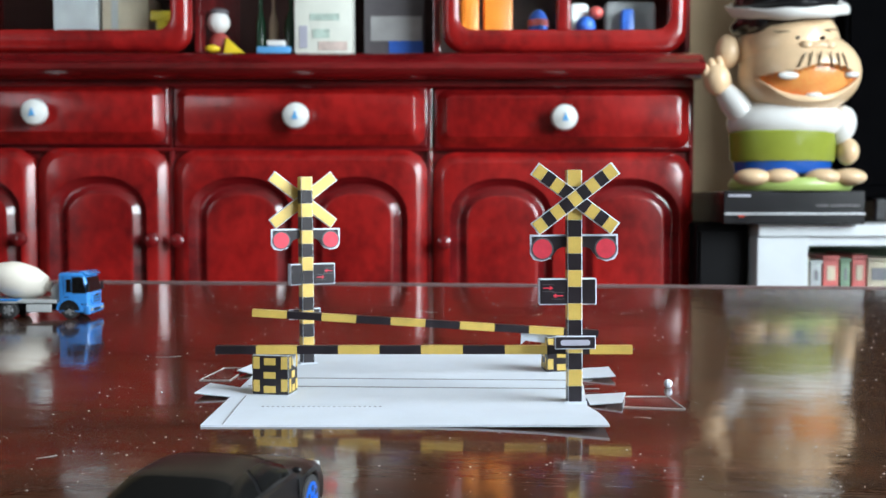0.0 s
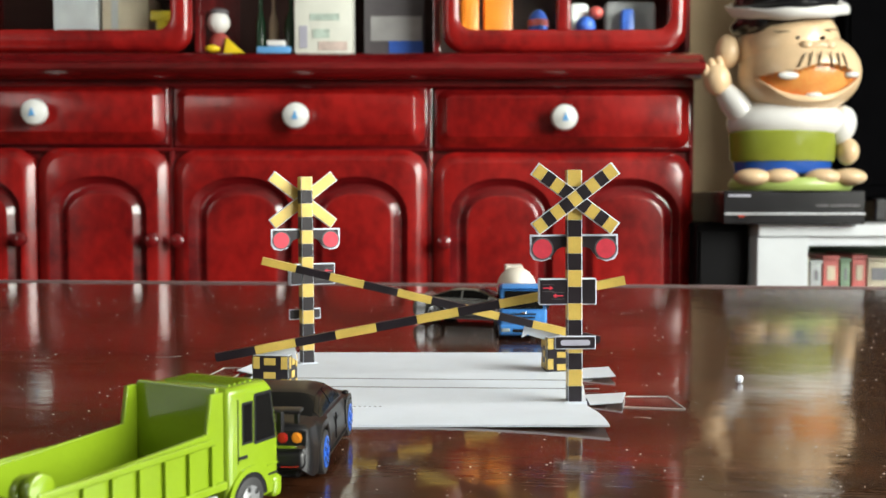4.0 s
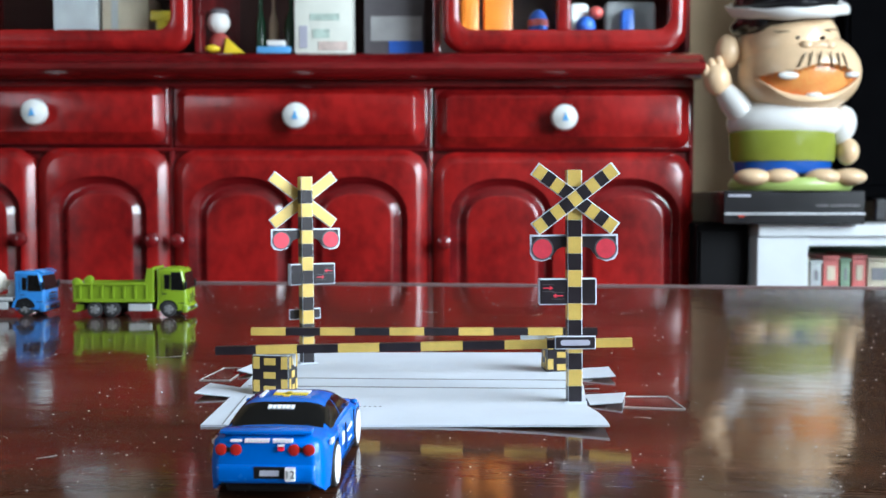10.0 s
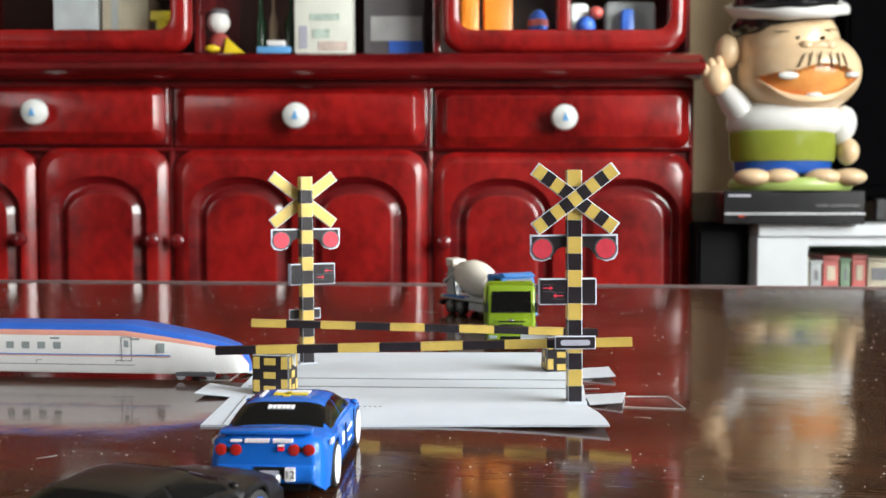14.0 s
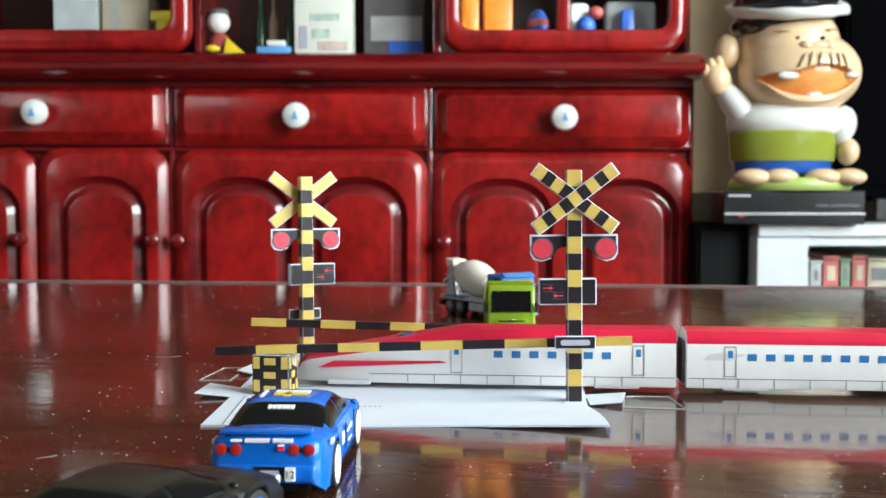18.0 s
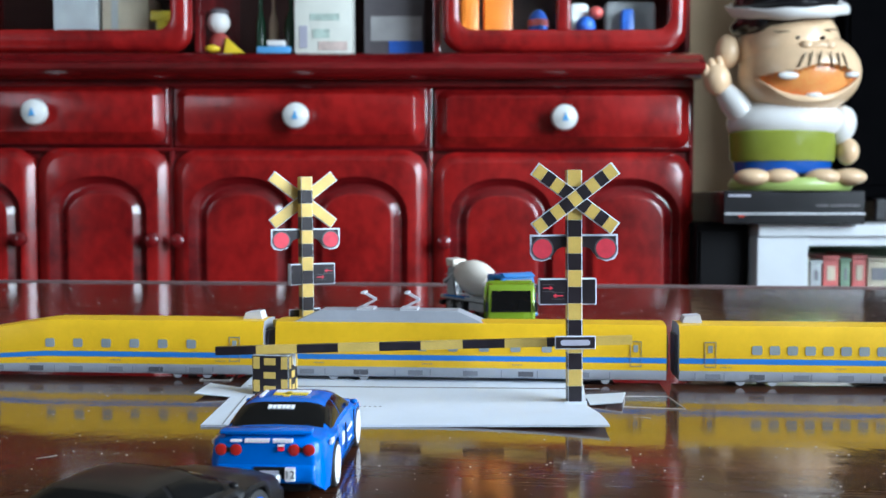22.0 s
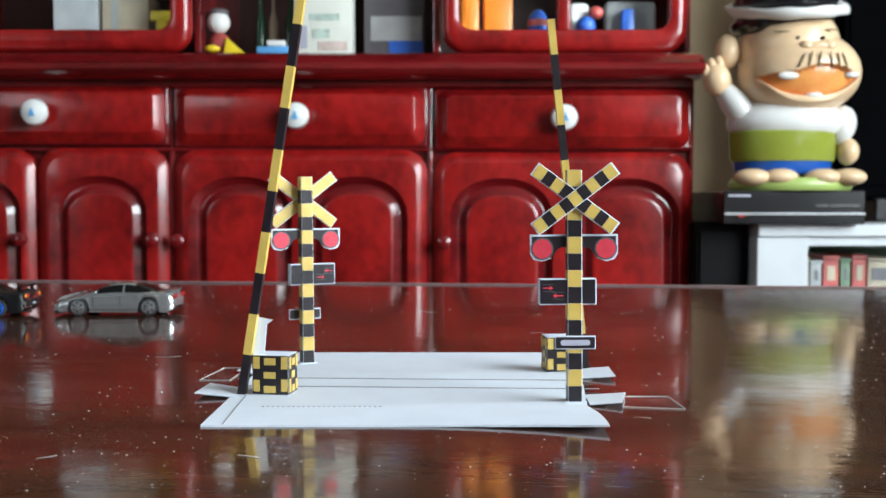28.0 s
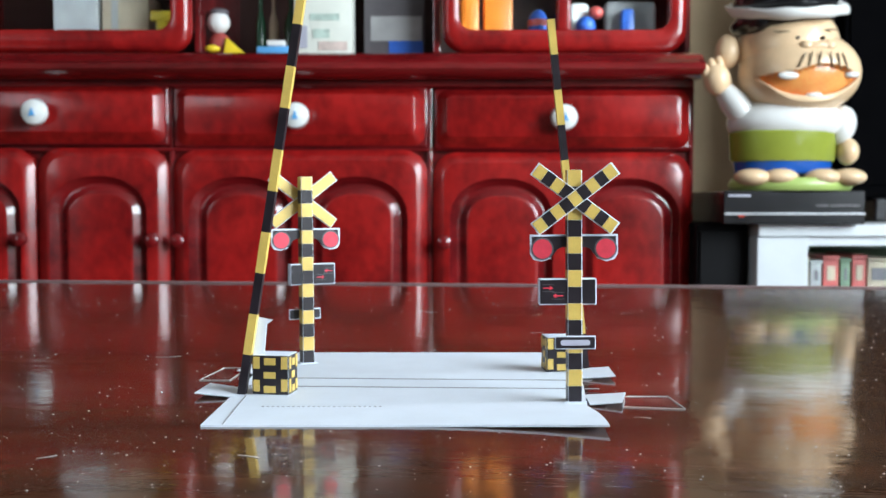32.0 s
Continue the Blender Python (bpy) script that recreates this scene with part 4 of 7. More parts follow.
P_SKY = mat("sky_blue_enamel", (0.035, 0.22, 0.58), 0.2, 0, 0.05, 60.0, 0, 800.0, 0.5)
P_CREAM = mat("cream_white_plastic", (0.80, 0.74, 0.65), 0.3, 0, 0.04, 60.0)
P_GREY = mat("grey_metal_plastic", (0.52, 0.54, 0.54), 0.35, 0.2, 0.1, 60.0)
T_PALETEAL = mat("pale_teal_print", (0.10, 0.42, 0.42), 0.4, 0, 0.05, 60.0)
TRUCK_RIM = mat("grey_rim", (0.36, 0.37, 0.38), 0.3, 0.6, 0.1, 60.0)
RIM_BLUE = mat("blue_rim", (0.005, 0.10, 0.50), 0.3, 0.2, 0.05, 60.0)
RIM_WHITE = mat("white_rim", (0.82, 0.82, 0.83), 0.35, 0, 0.03, 60.0)
L_RED = mat("red_lens", (0.40, 0.018, 0.014), 0.12, 0, 0.05, 60.0)
L_AMBER = mat("amber_lens", (0.80, 0.26, 0.03), 0.12, 0, 0.05, 60.0)
L_LAMP = mat("grey_lamp_plastic", (0.30, 0.37, 0.38), 0.12, 0.1, 0.25, 300.0)
L_CLEAR = mat("clear_lens", (0.60, 0.64, 0.66), 0.1, 0.3, 0.05, 60.0)


def interp(keys, x):
    for (a, va), (b, vb) in zip(keys, keys[1:]):
        if x <= b:
            f = 0 if b == a else max(0, (x - a) / (b - a))
            f = f * f * (3 - 2 * f) * 0.5 + f * 0.5
            return va + (vb - va) * f
    return keys[-1][1]


def body_shell(L, W, top, wheels, r_arch, r_wheel, clear=0.0024, nose=0.10):
    """A lofted car body whose lower edge follows the wheel arches; top: heights along x from -1 to 1."""
    bm = bmesh.new()
    n, re = 72, 0.0042
    rings = []
    xs = [-L / 2 + re * (1 - math.cos(math.pi / 2 * k / 6)) for k in range(6)]
    xs += [-L / 2 + re + (L - 2 * re) * i / n for i in range(n + 1)] + [-x for x in xs[::-1]]
    for x in xs:
        u = 2 * x / L
        e = max(0.0, (abs(x) - (L / 2 - re)) / re)
        e = re * (1 - math.sqrt(max(0.0, 1 - e * e)))
        w = W / 2 * (1 - nose * abs(u) ** 5) - e * 0.55
        zt = interp(top, u)
        zt -= e * 0.35
        zb = clear + 0.0024 * max(0, abs(u) - 0.88) * 8 + e * 0.25
        for xw in wheels:
            dx = x - xw
            if abs(dx) < r_arch:
                zb = max(zb, r_wheel + math.sqrt(r_arch ** 2 - dx ** 2))
        zb = min(zb, zt - 0.0022)
        fl = 0.0
        for xw in wheels:
            fl = max(fl, 0.0006 * max(0, 1 - abs(x - xw) / (r_arch * 1.5)))
        zs = zb + (zt - zb) * 0.55
        half = [(w - 0.0012, zb + 0.00005), (w + fl - 0.0003, zb), (w + fl, zb + (zs - zb) * 0.35), (w + fl * 0.5, zs), (w - 0.0007, zt - 0.0014), (w - 0.0020, zt - 0.0003), (w * 0.55, zt + 0.0003), (0, zt + 0.0005)]
        pts = [(x, -a, z) for a, z in half] + [(x, a, z) for a, z in half[-2::-1]]
        rings.append([bm.verts.new(p) for p in pts])
    for a, b in zip(rings, rings[1:]):
        for k in range(len(a) - 1):
            bm.faces.new((a[k], a[k + 1], b[k + 1], b[k]))
    bm.faces.new(rings[0])
    bm.faces.new(rings[-1][::-1])
    bmesh.ops.recalc_face_normals(bm, faces=bm.faces)
    return bm


def frustum_bm(base, roof, z0, z1, crown=0.0006, bevel=0.0022):
    """base and roof: (x_rear, x_front, half width)."""
    bm = bmesh.new()
    a = [bm.verts.new((x, y, z0)) for x, y in ((base[0], -base[2]), (base[1], -base[2]), (base[1], base[2]), (base[0], base[2]))]
    b = [bm.verts.new((x, y, z1)) for x, y in ((roof[0], -roof[2]), (roof[1], -roof[2]), (roof[1], roof[2]), (roof[0], roof[2]))]
    bm.faces.new(a[::-1])
    bm.faces.new(b)
    for k in range(4):
        bm.faces.new((a[k], a[(k + 1) % 4], b[(k + 1) % 4], b[k]))
    es = [e for e in bm.edges if max(v.co.z for v in e.verts) > z0 + 1e-6]
    bmesh.ops.bevel(bm, geom=es, offset=bevel, segments=3, profile=0.5, affect="EDGES", clamp_overlap=True)
    return bm


def quad_bm(p, out=0.0002, thick=0.00025):
    """A thin pane through four points, lifted off the surface along its normal."""
    bm = bmesh.new()
    P = [Vector(q) for q in p]
    n = (P[1] - P[0]).cross(P[3] - P[0]).normalized()
    a = [bm.verts.new(q + n * (out - thick)) for q in P]
    b = [bm.verts.new(q + n * out) for q in P]
    bm.faces.new(a[::-1])
    bm.faces.new(b)
    k = len(P)
    for i in range(k):
        bm.faces.new((a[i], a[(i + 1) % k], b[(i + 1) % k], b[i]))
    return bm


def lathe_ring(ro, ri, y, s, seg=28):
    """A flat ring about the wheel's axle."""
    bm = bmesh.new()
    rows = []
    for rad, dy in ((ro, 0.0), (ro, s * 0.0001), (ri, s * 0.0001), (ri, 0.0)):
        rows.append([bm.verts.new((rad * math.cos(2 * math.pi * k / seg), y + dy, rad * math.sin(2 * math.pi * k / seg))) for k in range(seg)])
    for a, b in zip(rows, rows[1:]):
        for k in range(seg):
            bm.faces.new((a[k], a[(k + 1) % seg], b[(k + 1) % seg], b[k]))
    bmesh.ops.recalc_face_normals(bm, faces=bm.faces)
    return bm


class Greenhouse:
    """A curved cabin over the belt line: rounded sections along x, narrowing upwards, with panes that follow its surface."""

    P = 0.42

    def __init__(self, base, roof, z0, z1):
        self.base, self.roof, self.z0, self.z1 = base, roof, z0, z1

    def crest(self, x):
        def flat(q):
            (a, d), (b, e) = (self.base[0], self.base[1]), (self.roof[0], self.roof[1])
            if q <= a or q >= d:
                return 0.0
            if q < b:
                return (q - a) / (b - a)
            if q > e:
                return (d - q) / (d - e)
            m = (q - (b + e) / 2) / ((e - b) / 2)
            return 1.0 + 0.05 * (1 - m * m)
        return (self.z1 - self.z0) * sum(flat(x + 0.0008 * k) for k in range(-3, 4)) / 7

    def at(self, x, a, out=0.0):
        """A point of the section at x; a runs from 0 at one belt over the roof to pi at the other."""
        h = self.crest(x)
        m = (x - (self.base[0] + self.base[1]) / 2) / ((self.base[1] - self.base[0]) / 2)
        w = self.base[2] * (1 - 0.08 * abs(m) ** 3)
        c, sn = math.cos(a), max(0.0, math.sin(a))
        z = h * sn ** self.P
        y = math.copysign(w * abs(c) ** self.P, c)
        y *= 1 - (1 - self.roof[2] / self.base[2]) * z / (self.z1 - self.z0)
        return (x, y + math.copysign(out * abs(c) ** 0.5, y), self.z0 + z + out * sn)

    def shell(self):
        bm = bmesh.new()
        rows = []
        for i in range(41):
            x = self.base[0] + (self.base[1] - self.base[0]) * i / 40
            row = [self.at(x, math.pi * (0.5 - 0.5 * math.cos(math.pi * k / 24))) for k in range(25)]
            row[0], row[-1] = (x, row[0][1], self.z0 - 0.002), (x, row[-1][1], self.z0 - 0.002)
            rows.append([bm.verts.new(p) for p in row])
        for a, b in zip(rows, rows[1:]):
            for k in range(24):
                bm.faces.new((a[k], b[k], b[k + 1], a[k + 1]))
        bmesh.ops.recalc_face_normals(bm, faces=bm.faces)
        return bm

    def slab(self, xs, spans, out):
        bm = bmesh.new()
        both = []
        for o in (0.0, out):
            both.append([[bm.verts.new(self.at(x, a0 + (a1 - a0) * k / 10, o)) for k in range(11)] for x, (a0, a1) in zip(xs, spans)])
        for g in both:
            for a, b in zip(g, g[1:]):
                for k in range(10):
                    bm.faces.new((a[k], b[k], b[k + 1], a[k + 1]))
        lo, hi = [g[0] + [r[-1] for r in g[1:]] + g[-1][-2::-1] + [r[0] for r in g[-2:0:-1]] for g in both]
        for k in range(len(lo)):
            j = (k + 1) % len(lo)
            bm.faces.new((lo[k], lo[j], hi[j], hi[k]))
        bmesh.ops.recalc_face_normals(bm, faces=bm.faces)
        return bm

    def top_pane(self, x0, x1, part_width, out=0.00022):
        a = math.acos(part_width ** (1 / self.P))
        xs = [x0 + (x1 - x0) * k / 12 for k in range(13)]
        return self.slab(xs, [(a, math.pi - a)] * 13, out)

    def side_pane(self, x0, x1, h0, h1, s, out=0.00022):
        a0, a1 = math.asin(h0 ** (1 / self.P)), math.asin(h1 ** (1 / self.P))
        xs = [x0 + (x1 - x0) * k / 12 for k in range(13)]
        return self.slab(xs, [(a0, a1) if s > 0 else (math.pi - a0, math.pi - a1)] * 13, out)


def wheel(parent, x, y, r, w, rim, spokes, label=""):
    s = -1 if y < 0 else 1
    t = part("wheel", cyl_bm(r, w, "y", (0, 0, 0), 28, bevel=0.0005), TYRE, parent, label, True)
    t.matrix_basis = pose(x, y, r)
    big = 0.86 if rim is RIM_WHITE else 0.62 if rim is TRUCK_RIM else 0.74
    part("rim", cyl_bm(r * big, w * 0.3, "y", (0, s * w * 0.40, 0), 28, bevel=0.0003), rim, t, "", True)
    part("hub", cyl_bm(r * 0.2, w * 0.2, "y", (0, s * w * 0.52, 0), 12), rim, t)
    if not spokes:
        part("rim_groove", lathe_ring(r * big * 0.80, r * big * 0.72, s * w * 0.555, s), GREYPRINT, t)
        for k in range(10):
            a = 2 * math.pi * k / 10
            part("rim_rib", box_bm(r * 0.22, r * big * 0.70, min(s * w * 0.54, s * w * 0.575), max(s * w * 0.54, s * w * 0.575), -0.00022, 0.00022), rim, t).matrix_basis = pose(0, 0, 0, 0, math.degrees(a), 0)
    if spokes:
        for k in range(spokes):
            a = 2 * math.pi * (k + 0.5) / spokes
            g = part("rim_gap", cyl_bm(r * 0.13, w * 0.08, "y", (r * 0.48 * math.cos(a), s * w * 0.535, r * 0.48 * math.sin(a)), 8), TYRE, t)
    return t


def car(name, label, L, W, wb, paint, rim, spokes, top, cabin, win, r=0.0058):
    """cabin: base and roof frustums with heights. Local x points ahead."""
    c = empty(name)
    xs = (-wb / 2, wb / 2)
    b = part("body", body_shell(L, W, top, xs, r * 1.16, r), paint, c, "", True)
    part("underside", box_bm(-L * 0.46, L * 0.46, -W * 0.36, W * 0.36, 0.0022, 0.0085, 0.001), MATTBLACK, c)
    base, roof, z0, z1 = cabin
    g = Greenhouse(base, roof, z0, z1)
    part("cabin", g.shell(), paint, c, "", True)
    for x in xs:
        for y in (-1, 1):
            wheel(c, x, y * (W / 2 - 0.0020), r, 0.0046, rim, spokes)
    f, k = base[1] - roof[1], roof[0] - base[0]
    part("windscreen", g.top_pane(roof[1] + f * 0.10, roof[1] + f * 0.84, 0.87), win, c, "dark tinted windscreen", True)
    part("rear_window", g.top_pane(base[0] + k * 0.10, base[0] + k * 0.94, 0.91), win, c, "dark tinted rear window", True)
    xm = (roof[0] + roof[1]) / 2 - 0.001
    for s in (-1, 1):
        part("side_window", g.side_pane(base[0] + k * 0.45, xm - 0.0007, 0.20, 0.80, s), win, c, "", True)
        part("side_window", g.side_pane(xm + 0.0007, roof[1] + f * 0.50, 0.20, 0.80, s), win, c, "", True)
        part("mirror", ball_bm((roof[1] + f * 0.55, s * (base[2] + 0.0011), z0 + 0.0016), (0.0008, 0.0011, 0.0007), seg=12, rings=8), paint, c, "", True)
        for x in (-0.0045, 0.0130):
            part("door_line", box_bm(x, x + 0.0002, s * (W / 2) - 0.0003, s * (W / 2) + 0.0001, 0.0055, z0 - 0.001), MATTBLACK, c)
        part("door_handle", box_bm(-0.0035, -0.0010, s * (W / 2) - 0.0004, s * (W / 2) + 0.0003, z0 - 0.0032, z0 - 0.0025, 0.0002), paint, c)
        part("sill_line", box_bm(-wb / 2 + r * 1.3, wb / 2 - r * 1.3, s * (W / 2) - 0.0005, s * (W / 2) + 0.0001, 0.0040, 0.0043), MATTBLACK, c)
    return tagged(c, label, "toy car", "toy cars")


def lamp_disc(c, name, x, y, z, rad, m, label=""):
    part(name, cyl_bm(rad, 0.0008, "x", (x + 0.0001, y, z), 18, bevel=0.0002), m, c, label, True)
    part("lens_core", cyl_bm(rad * 0.55, 0.0002, "x", (x - math.copysign(0.0, x) + math.copysign(0.0004, x), y, z), 14), L_RED if m is not L_AMBER else L_AMBER, c)


def two_door(name, label, paint, rim, win, rear_amber, wing):
    L, W = 0.0760, 0.0296
    c = car(name, label, L, W, 0.0430, paint, rim, 6 if rim is RIM_BLUE else 0, [(-1, 0.0158), (-0.94, 0.0163), (-0.6, 0.0158), (0.25, 0.0150), (0.6, 0.0140), (0.9, 0.0118), (1, 0.0095)], ((-0.0285, 0.0185, 0.0140), (-0.0135, 0.0030, 0.0110), 0.0138, 0.0206), win)
    xr = -L / 2 - 0.0001
    for s in (-1, 1):
        lamp_disc(c, "tail_lamp", xr, s * 0.0106, 0.0134, 0.0014, L_AMBER if rear_amber else L_RED, "round amber tail lamp" if rear_amber else "round red tail lamp")
        lamp_disc(c, "tail_lamp", xr, s * 0.0070, 0.0134, 0.0014, L_RED, "round red tail lamp")
        if rear_amber:
            part("lamp_surround", box_bm(xr - 0.0002, xr + 0.0008, s * 0.0088 - 0.0042, s * 0.0088 + 0.0042, 0.0114, 0.0152, 0.0004), MATTBLACK, c)
        else:
            part("lamp_link", box_bm(xr - 0.0002, xr + 0.0006, s * 0.0088 - 0.0014, s * 0.0088 + 0.0014, 0.0128, 0.0140, 0.0003), P_BLACK, c)
        part("headlamp", box_bm(L / 2 - 0.0016, L / 2 + 0.0002, s * 0.0090 - 0.0030, s * 0.0090 + 0.0030, 0.0085, 0.0105, 0.0004), L_CLEAR, c, "clear headlamp")
        part("reflector", box_bm(xr - 0.0005, xr + 0.0005, s * 0.0088 - 0.0022, s * 0.0088 + 0.0022, 0.0060, 0.0072), L_RED if rear_amber else paint, c)
        if rear_amber:
            part("lamp_trim", box_bm(xr - 0.0006, xr + 0.0006, s * 0.0086 - 0.0042, s * 0.0086 + 0.0042, 0.0108, 0.0115), CHROME, c, "chrome strip below the lamps")
            part("reverse_lamp", box_bm(xr - 0.0005, xr + 0.0005, s * 0.0044 - 0.0007, s * 0.0044 + 0.0007, 0.0060, 0.0072), L_CLEAR, c)
    part("rear_bumper", box_bm(xr - 0.0006, xr + 0.004, -0.0126, 0.0126, 0.0050, 0.0102, 0.0018, 4), paint, c, "", True)
    part("front_bumper", box_bm(L / 2 - 0.004, L / 2 + 0.0008, -0.0128, 0.0128, 0.0026, 0.0080, 0.0012, 3), paint, c, "", True)
    part("grille", box_bm(L / 2 + 0.0006, L / 2 + 0.0010, -0.0070, 0.0070, 0.0034, 0.0062), MATTBLACK, c)
    for s in (-1, 1):
        part("wing_stay", box_bm(xr + 0.0030, xr + 0.0055, s * 0.0098 - 0.0005, s * 0.0098 + 0.0005, 0.0160, 0.0190 if wing else 0.0170), paint, c)
    z = 0.0190 if wing else 0.0168
    part("rear_wing", box_bm(xr + 0.0008, xr + 0.0060, -0.0112, 0.0112, z, z + 0.0010, 0.0004), paint, c, "", True)
    part("rear_panel_bar", box_bm(xr - 0.0007, xr + 0.0004, -0.0048, 0.0026, 0.0066, 0.0094), MATTBLACK, c, "dark plate with an unreadable bar")
    part("plate_bar", box_bm(xr - 0.0009, xr - 0.0006, -0.0034, 0.0012, 0.0073, 0.0086), GREYPRINT, c)
    return c


blue_car = two_door("toy_race_car", "bright blue toy racing coupe with white wheels and markings", P_BLUE, RIM_WHITE, TINT, False, False)
xr = -0.0385
for y0, n, w in ((0.0048, 8, 0.00074), (-0.0020, 6, 0.00080)):
    for k in range(n):
        y = y0 - k * w
        part("lettering_block", box_bm(xr - 0.0001, xr + 0.0012, y - w * 0.80, y, 0.0152 + 0.00005 * (k % 2), 0.0160), RIM_WHITE, blue_car)
part("marking_bar", box_bm(xr - 0.0001, xr + 0.0012, 0.0056, 0.0082, 0.0154, 0.0158), RIM_WHITE, blue_car)
part("marking_bar", box_bm(xr - 0.0003, xr + 0.0008, -0.0046, -0.0032, 0.0133, 0.0142), P_RED, blue_car)
part("marking_bar", box_bm(xr - 0.0003, xr + 0.0008, -0.0047, -0.0031, 0.0144, 0.0147), RIM_WHITE, blue_car)
part("race_plate", box_bm(xr - 0.0012, xr - 0.0004, -0.0074, -0.0050, 0.0062, 0.0094), RIM_WHITE, blue_car, "small white plate with a race number")
glass = Greenhouse((-0.0285, 0.0185, 0.0140), (-0.0135, 0.0030, 0.0110), 0.0138, 0.0206)
for k in range(6):
    y = 0.0036 - 0.00118 * k
    x = -0.0168
    z = glass.z0 + glass.crest(x)
    bm = box_bm(-0.0008, 0.0008, y - 0.00096, y, 0.0002, 0.0005)
    bmesh.ops.transform(bm, matrix=pose(x, 0, z, 0, -24, 0), verts=bm.verts)
    part("lettering_block", bm, RIM_WHITE, blue_car, "white lettering block on the rear window" if k == 0 else "")
for s in (-1, 1):
    for x0, x1, z0, z1 in ((-0.0010, 0.0090, 0.0092, 0.0102), (-0.0105, -0.0065, 0.0080, 0.0110), (-0.0300, -0.0255, 0.0128, 0.0138), (0.0010, 0.0080, 0.0062, 0.0068)):
        y = s * 0.0146
        part("marking_bar", box_bm(x0, x1, y - 0.0003, y + 0.0003, z0, z1), RIM_WHITE, blue_car)
for x0, x1, y0, y1, m in ((-0.0100, -0.0040, -0.0006, 0.0010, TOYYELLOW), (-0.0085, -0.0060, -0.0050, 0.0040, TOYYELLOW), (-0.0100, -0.0020, 0.0066, 0.0074, RIM_WHITE), (-0.0060, -0.0020, -0.0052, 0.0042, RIM_WHITE)):
    part("roof_marking", box_bm(x0, x1, y0, y1, 0.0204, 0.02105 if m is RIM_WHITE else 0.02110), m, blue_car)
num = bpy.data.curves.new("race_number", "FONT")
num.body, num.size, num.align_x, num.align_y, num.extrude = "12", 0.0026, "CENTER", "CENTER", 0.00005
num.materials.append(BLACK)
nob = new("race_number", num)
nob.parent = blue_car
nob.matrix_basis = Matrix.Translation((xr - 0.00140, -0.0062, 0.0078)) @ pose(0, 0, 0, 90, 0, -90)

black_car = two_door("toy_sports_car", "matt black toy coupe with blue wheels and a rear wing", P_BLACK, RIM_BLUE, TINT, True, True)
for y in (0.0072, 0.0092):
    part("exhaust", cyl_bm(0.0009, 0.004, "x", (-0.0385, y, 0.0034), 12), CHROME, black_car, "chrome exhaust tip", True)
part("badge_bar", box_bm(-0.0387, -0.0379, -0.0040, -0.0012, 0.0116, 0.0124), L_RED, black_car)


def silver_coupe():
    L, W = 0.0770, 0.0305
    c = car("toy_sports_car", "silver toy sports coupe with a rear wing", L, W, 0.0455, P_SILVER, P_SILVER, 6, [(-1, 0.0130), (-0.9, 0.0152), (-0.55, 0.0156), (0.2, 0.0142), (0.6, 0.0128), (0.88, 0.0106), (1, 0.0082)], ((-0.0330, 0.0195, 0.0134), (-0.0120, 0.0020, 0.0102), 0.0138, 0.0208), TINT)
    for s in (-1, 1):
        part("headlamp", quad_bm([(0.0310, s * 0.0135, 0.0104), (0.0375, s * 0.0105, 0.0088), (0.0345, s * 0.0092, 0.0112), (0.0235, s * 0.0122, 0.0140)][:: 1 if s < 0 else -1], 0.0012), L_CLEAR, c, "long clear headlamp")
        lamp_disc(c, "tail_lamp", -L / 2 - 0.0002, s * 0.0108, 0.0124, 0.0014, L_RED)
        lamp_disc(c, "tail_lamp", -L / 2 - 0.0002, s * 0.0070, 0.0124, 0.0014, L_RED)
        part("wing_stay", box_bm(-L / 2 + 0.002, -L / 2 + 0.005, s * 0.0095 - 0.0005, s * 0.0095 + 0.0005, 0.0140, 0.0157), P_SILVER, c)
        part("intake", box_bm(L / 2 - 0.0004, L / 2 + 0.0008, s * 0.0110 - 0.0018, s * 0.0110 + 0.0018, 0.0034, 0.0060), MATTBLACK, c)
    part("rear_wing", box_bm(-L / 2 + 0.0008, -L / 2 + 0.0060, -0.0118, 0.0118, 0.0156, 0.0164, 0.0004), P_SILVER, c, "", True)
    part("front_bumper", box_bm(L / 2 - 0.005, L / 2 + 0.0006, -0.0132, 0.0132, 0.0024, 0.0080, 0.0013, 3), P_SILVER, c, "", True)
    part("grille", prism_bm([(-0.0062, 0.0036), (0.0062, 0.0036), (0.0076, 0.0062), (0.0070, 0.0086), (-0.0070, 0.0086), (-0.0076, 0.0062)], L / 2 + 0.0004, L / 2 + 0.0010, 0.0002, "x"), MATTBLACK, c, "black mesh grille")
    part("grille_bar", box_bm(L / 2 + 0.0008, L / 2 + 0.0014, -0.0074, 0.0074, 0.0062, 0.0070, 0.0002), P_SILVER, c)
    part("badge", box_bm(L / 2 + 0.0010, L / 2 + 0.0016, -0.0012, 0.0012, 0.0068, 0.0080, 0.0002), L_RED, c, "small red badge")
    for k in range(7):
        y = -0.0048 + 0.0016 * k
        part("mesh_bar", box_bm(L / 2 + 0.0009, L / 2 + 0.0012, y - 0.0002, y + 0.0002, 0.0038, 0.0052), CHROME, c)
    part("splitter", box_bm(L / 2 - 0.004, L / 2 + 0.0012, -0.0125, 0.0125, 0.0016, 0.0024), MATTBLACK, c)
    for s in (-1, 1):
        part("bonnet_vent", box_bm(0.0225, 0.0245, s * 0.0065 - 0.0014, s * 0.0065 + 0.0014, 0.0146, 0.0152), MATTBLACK, c)
    return c


silver_car = silver_coupe()


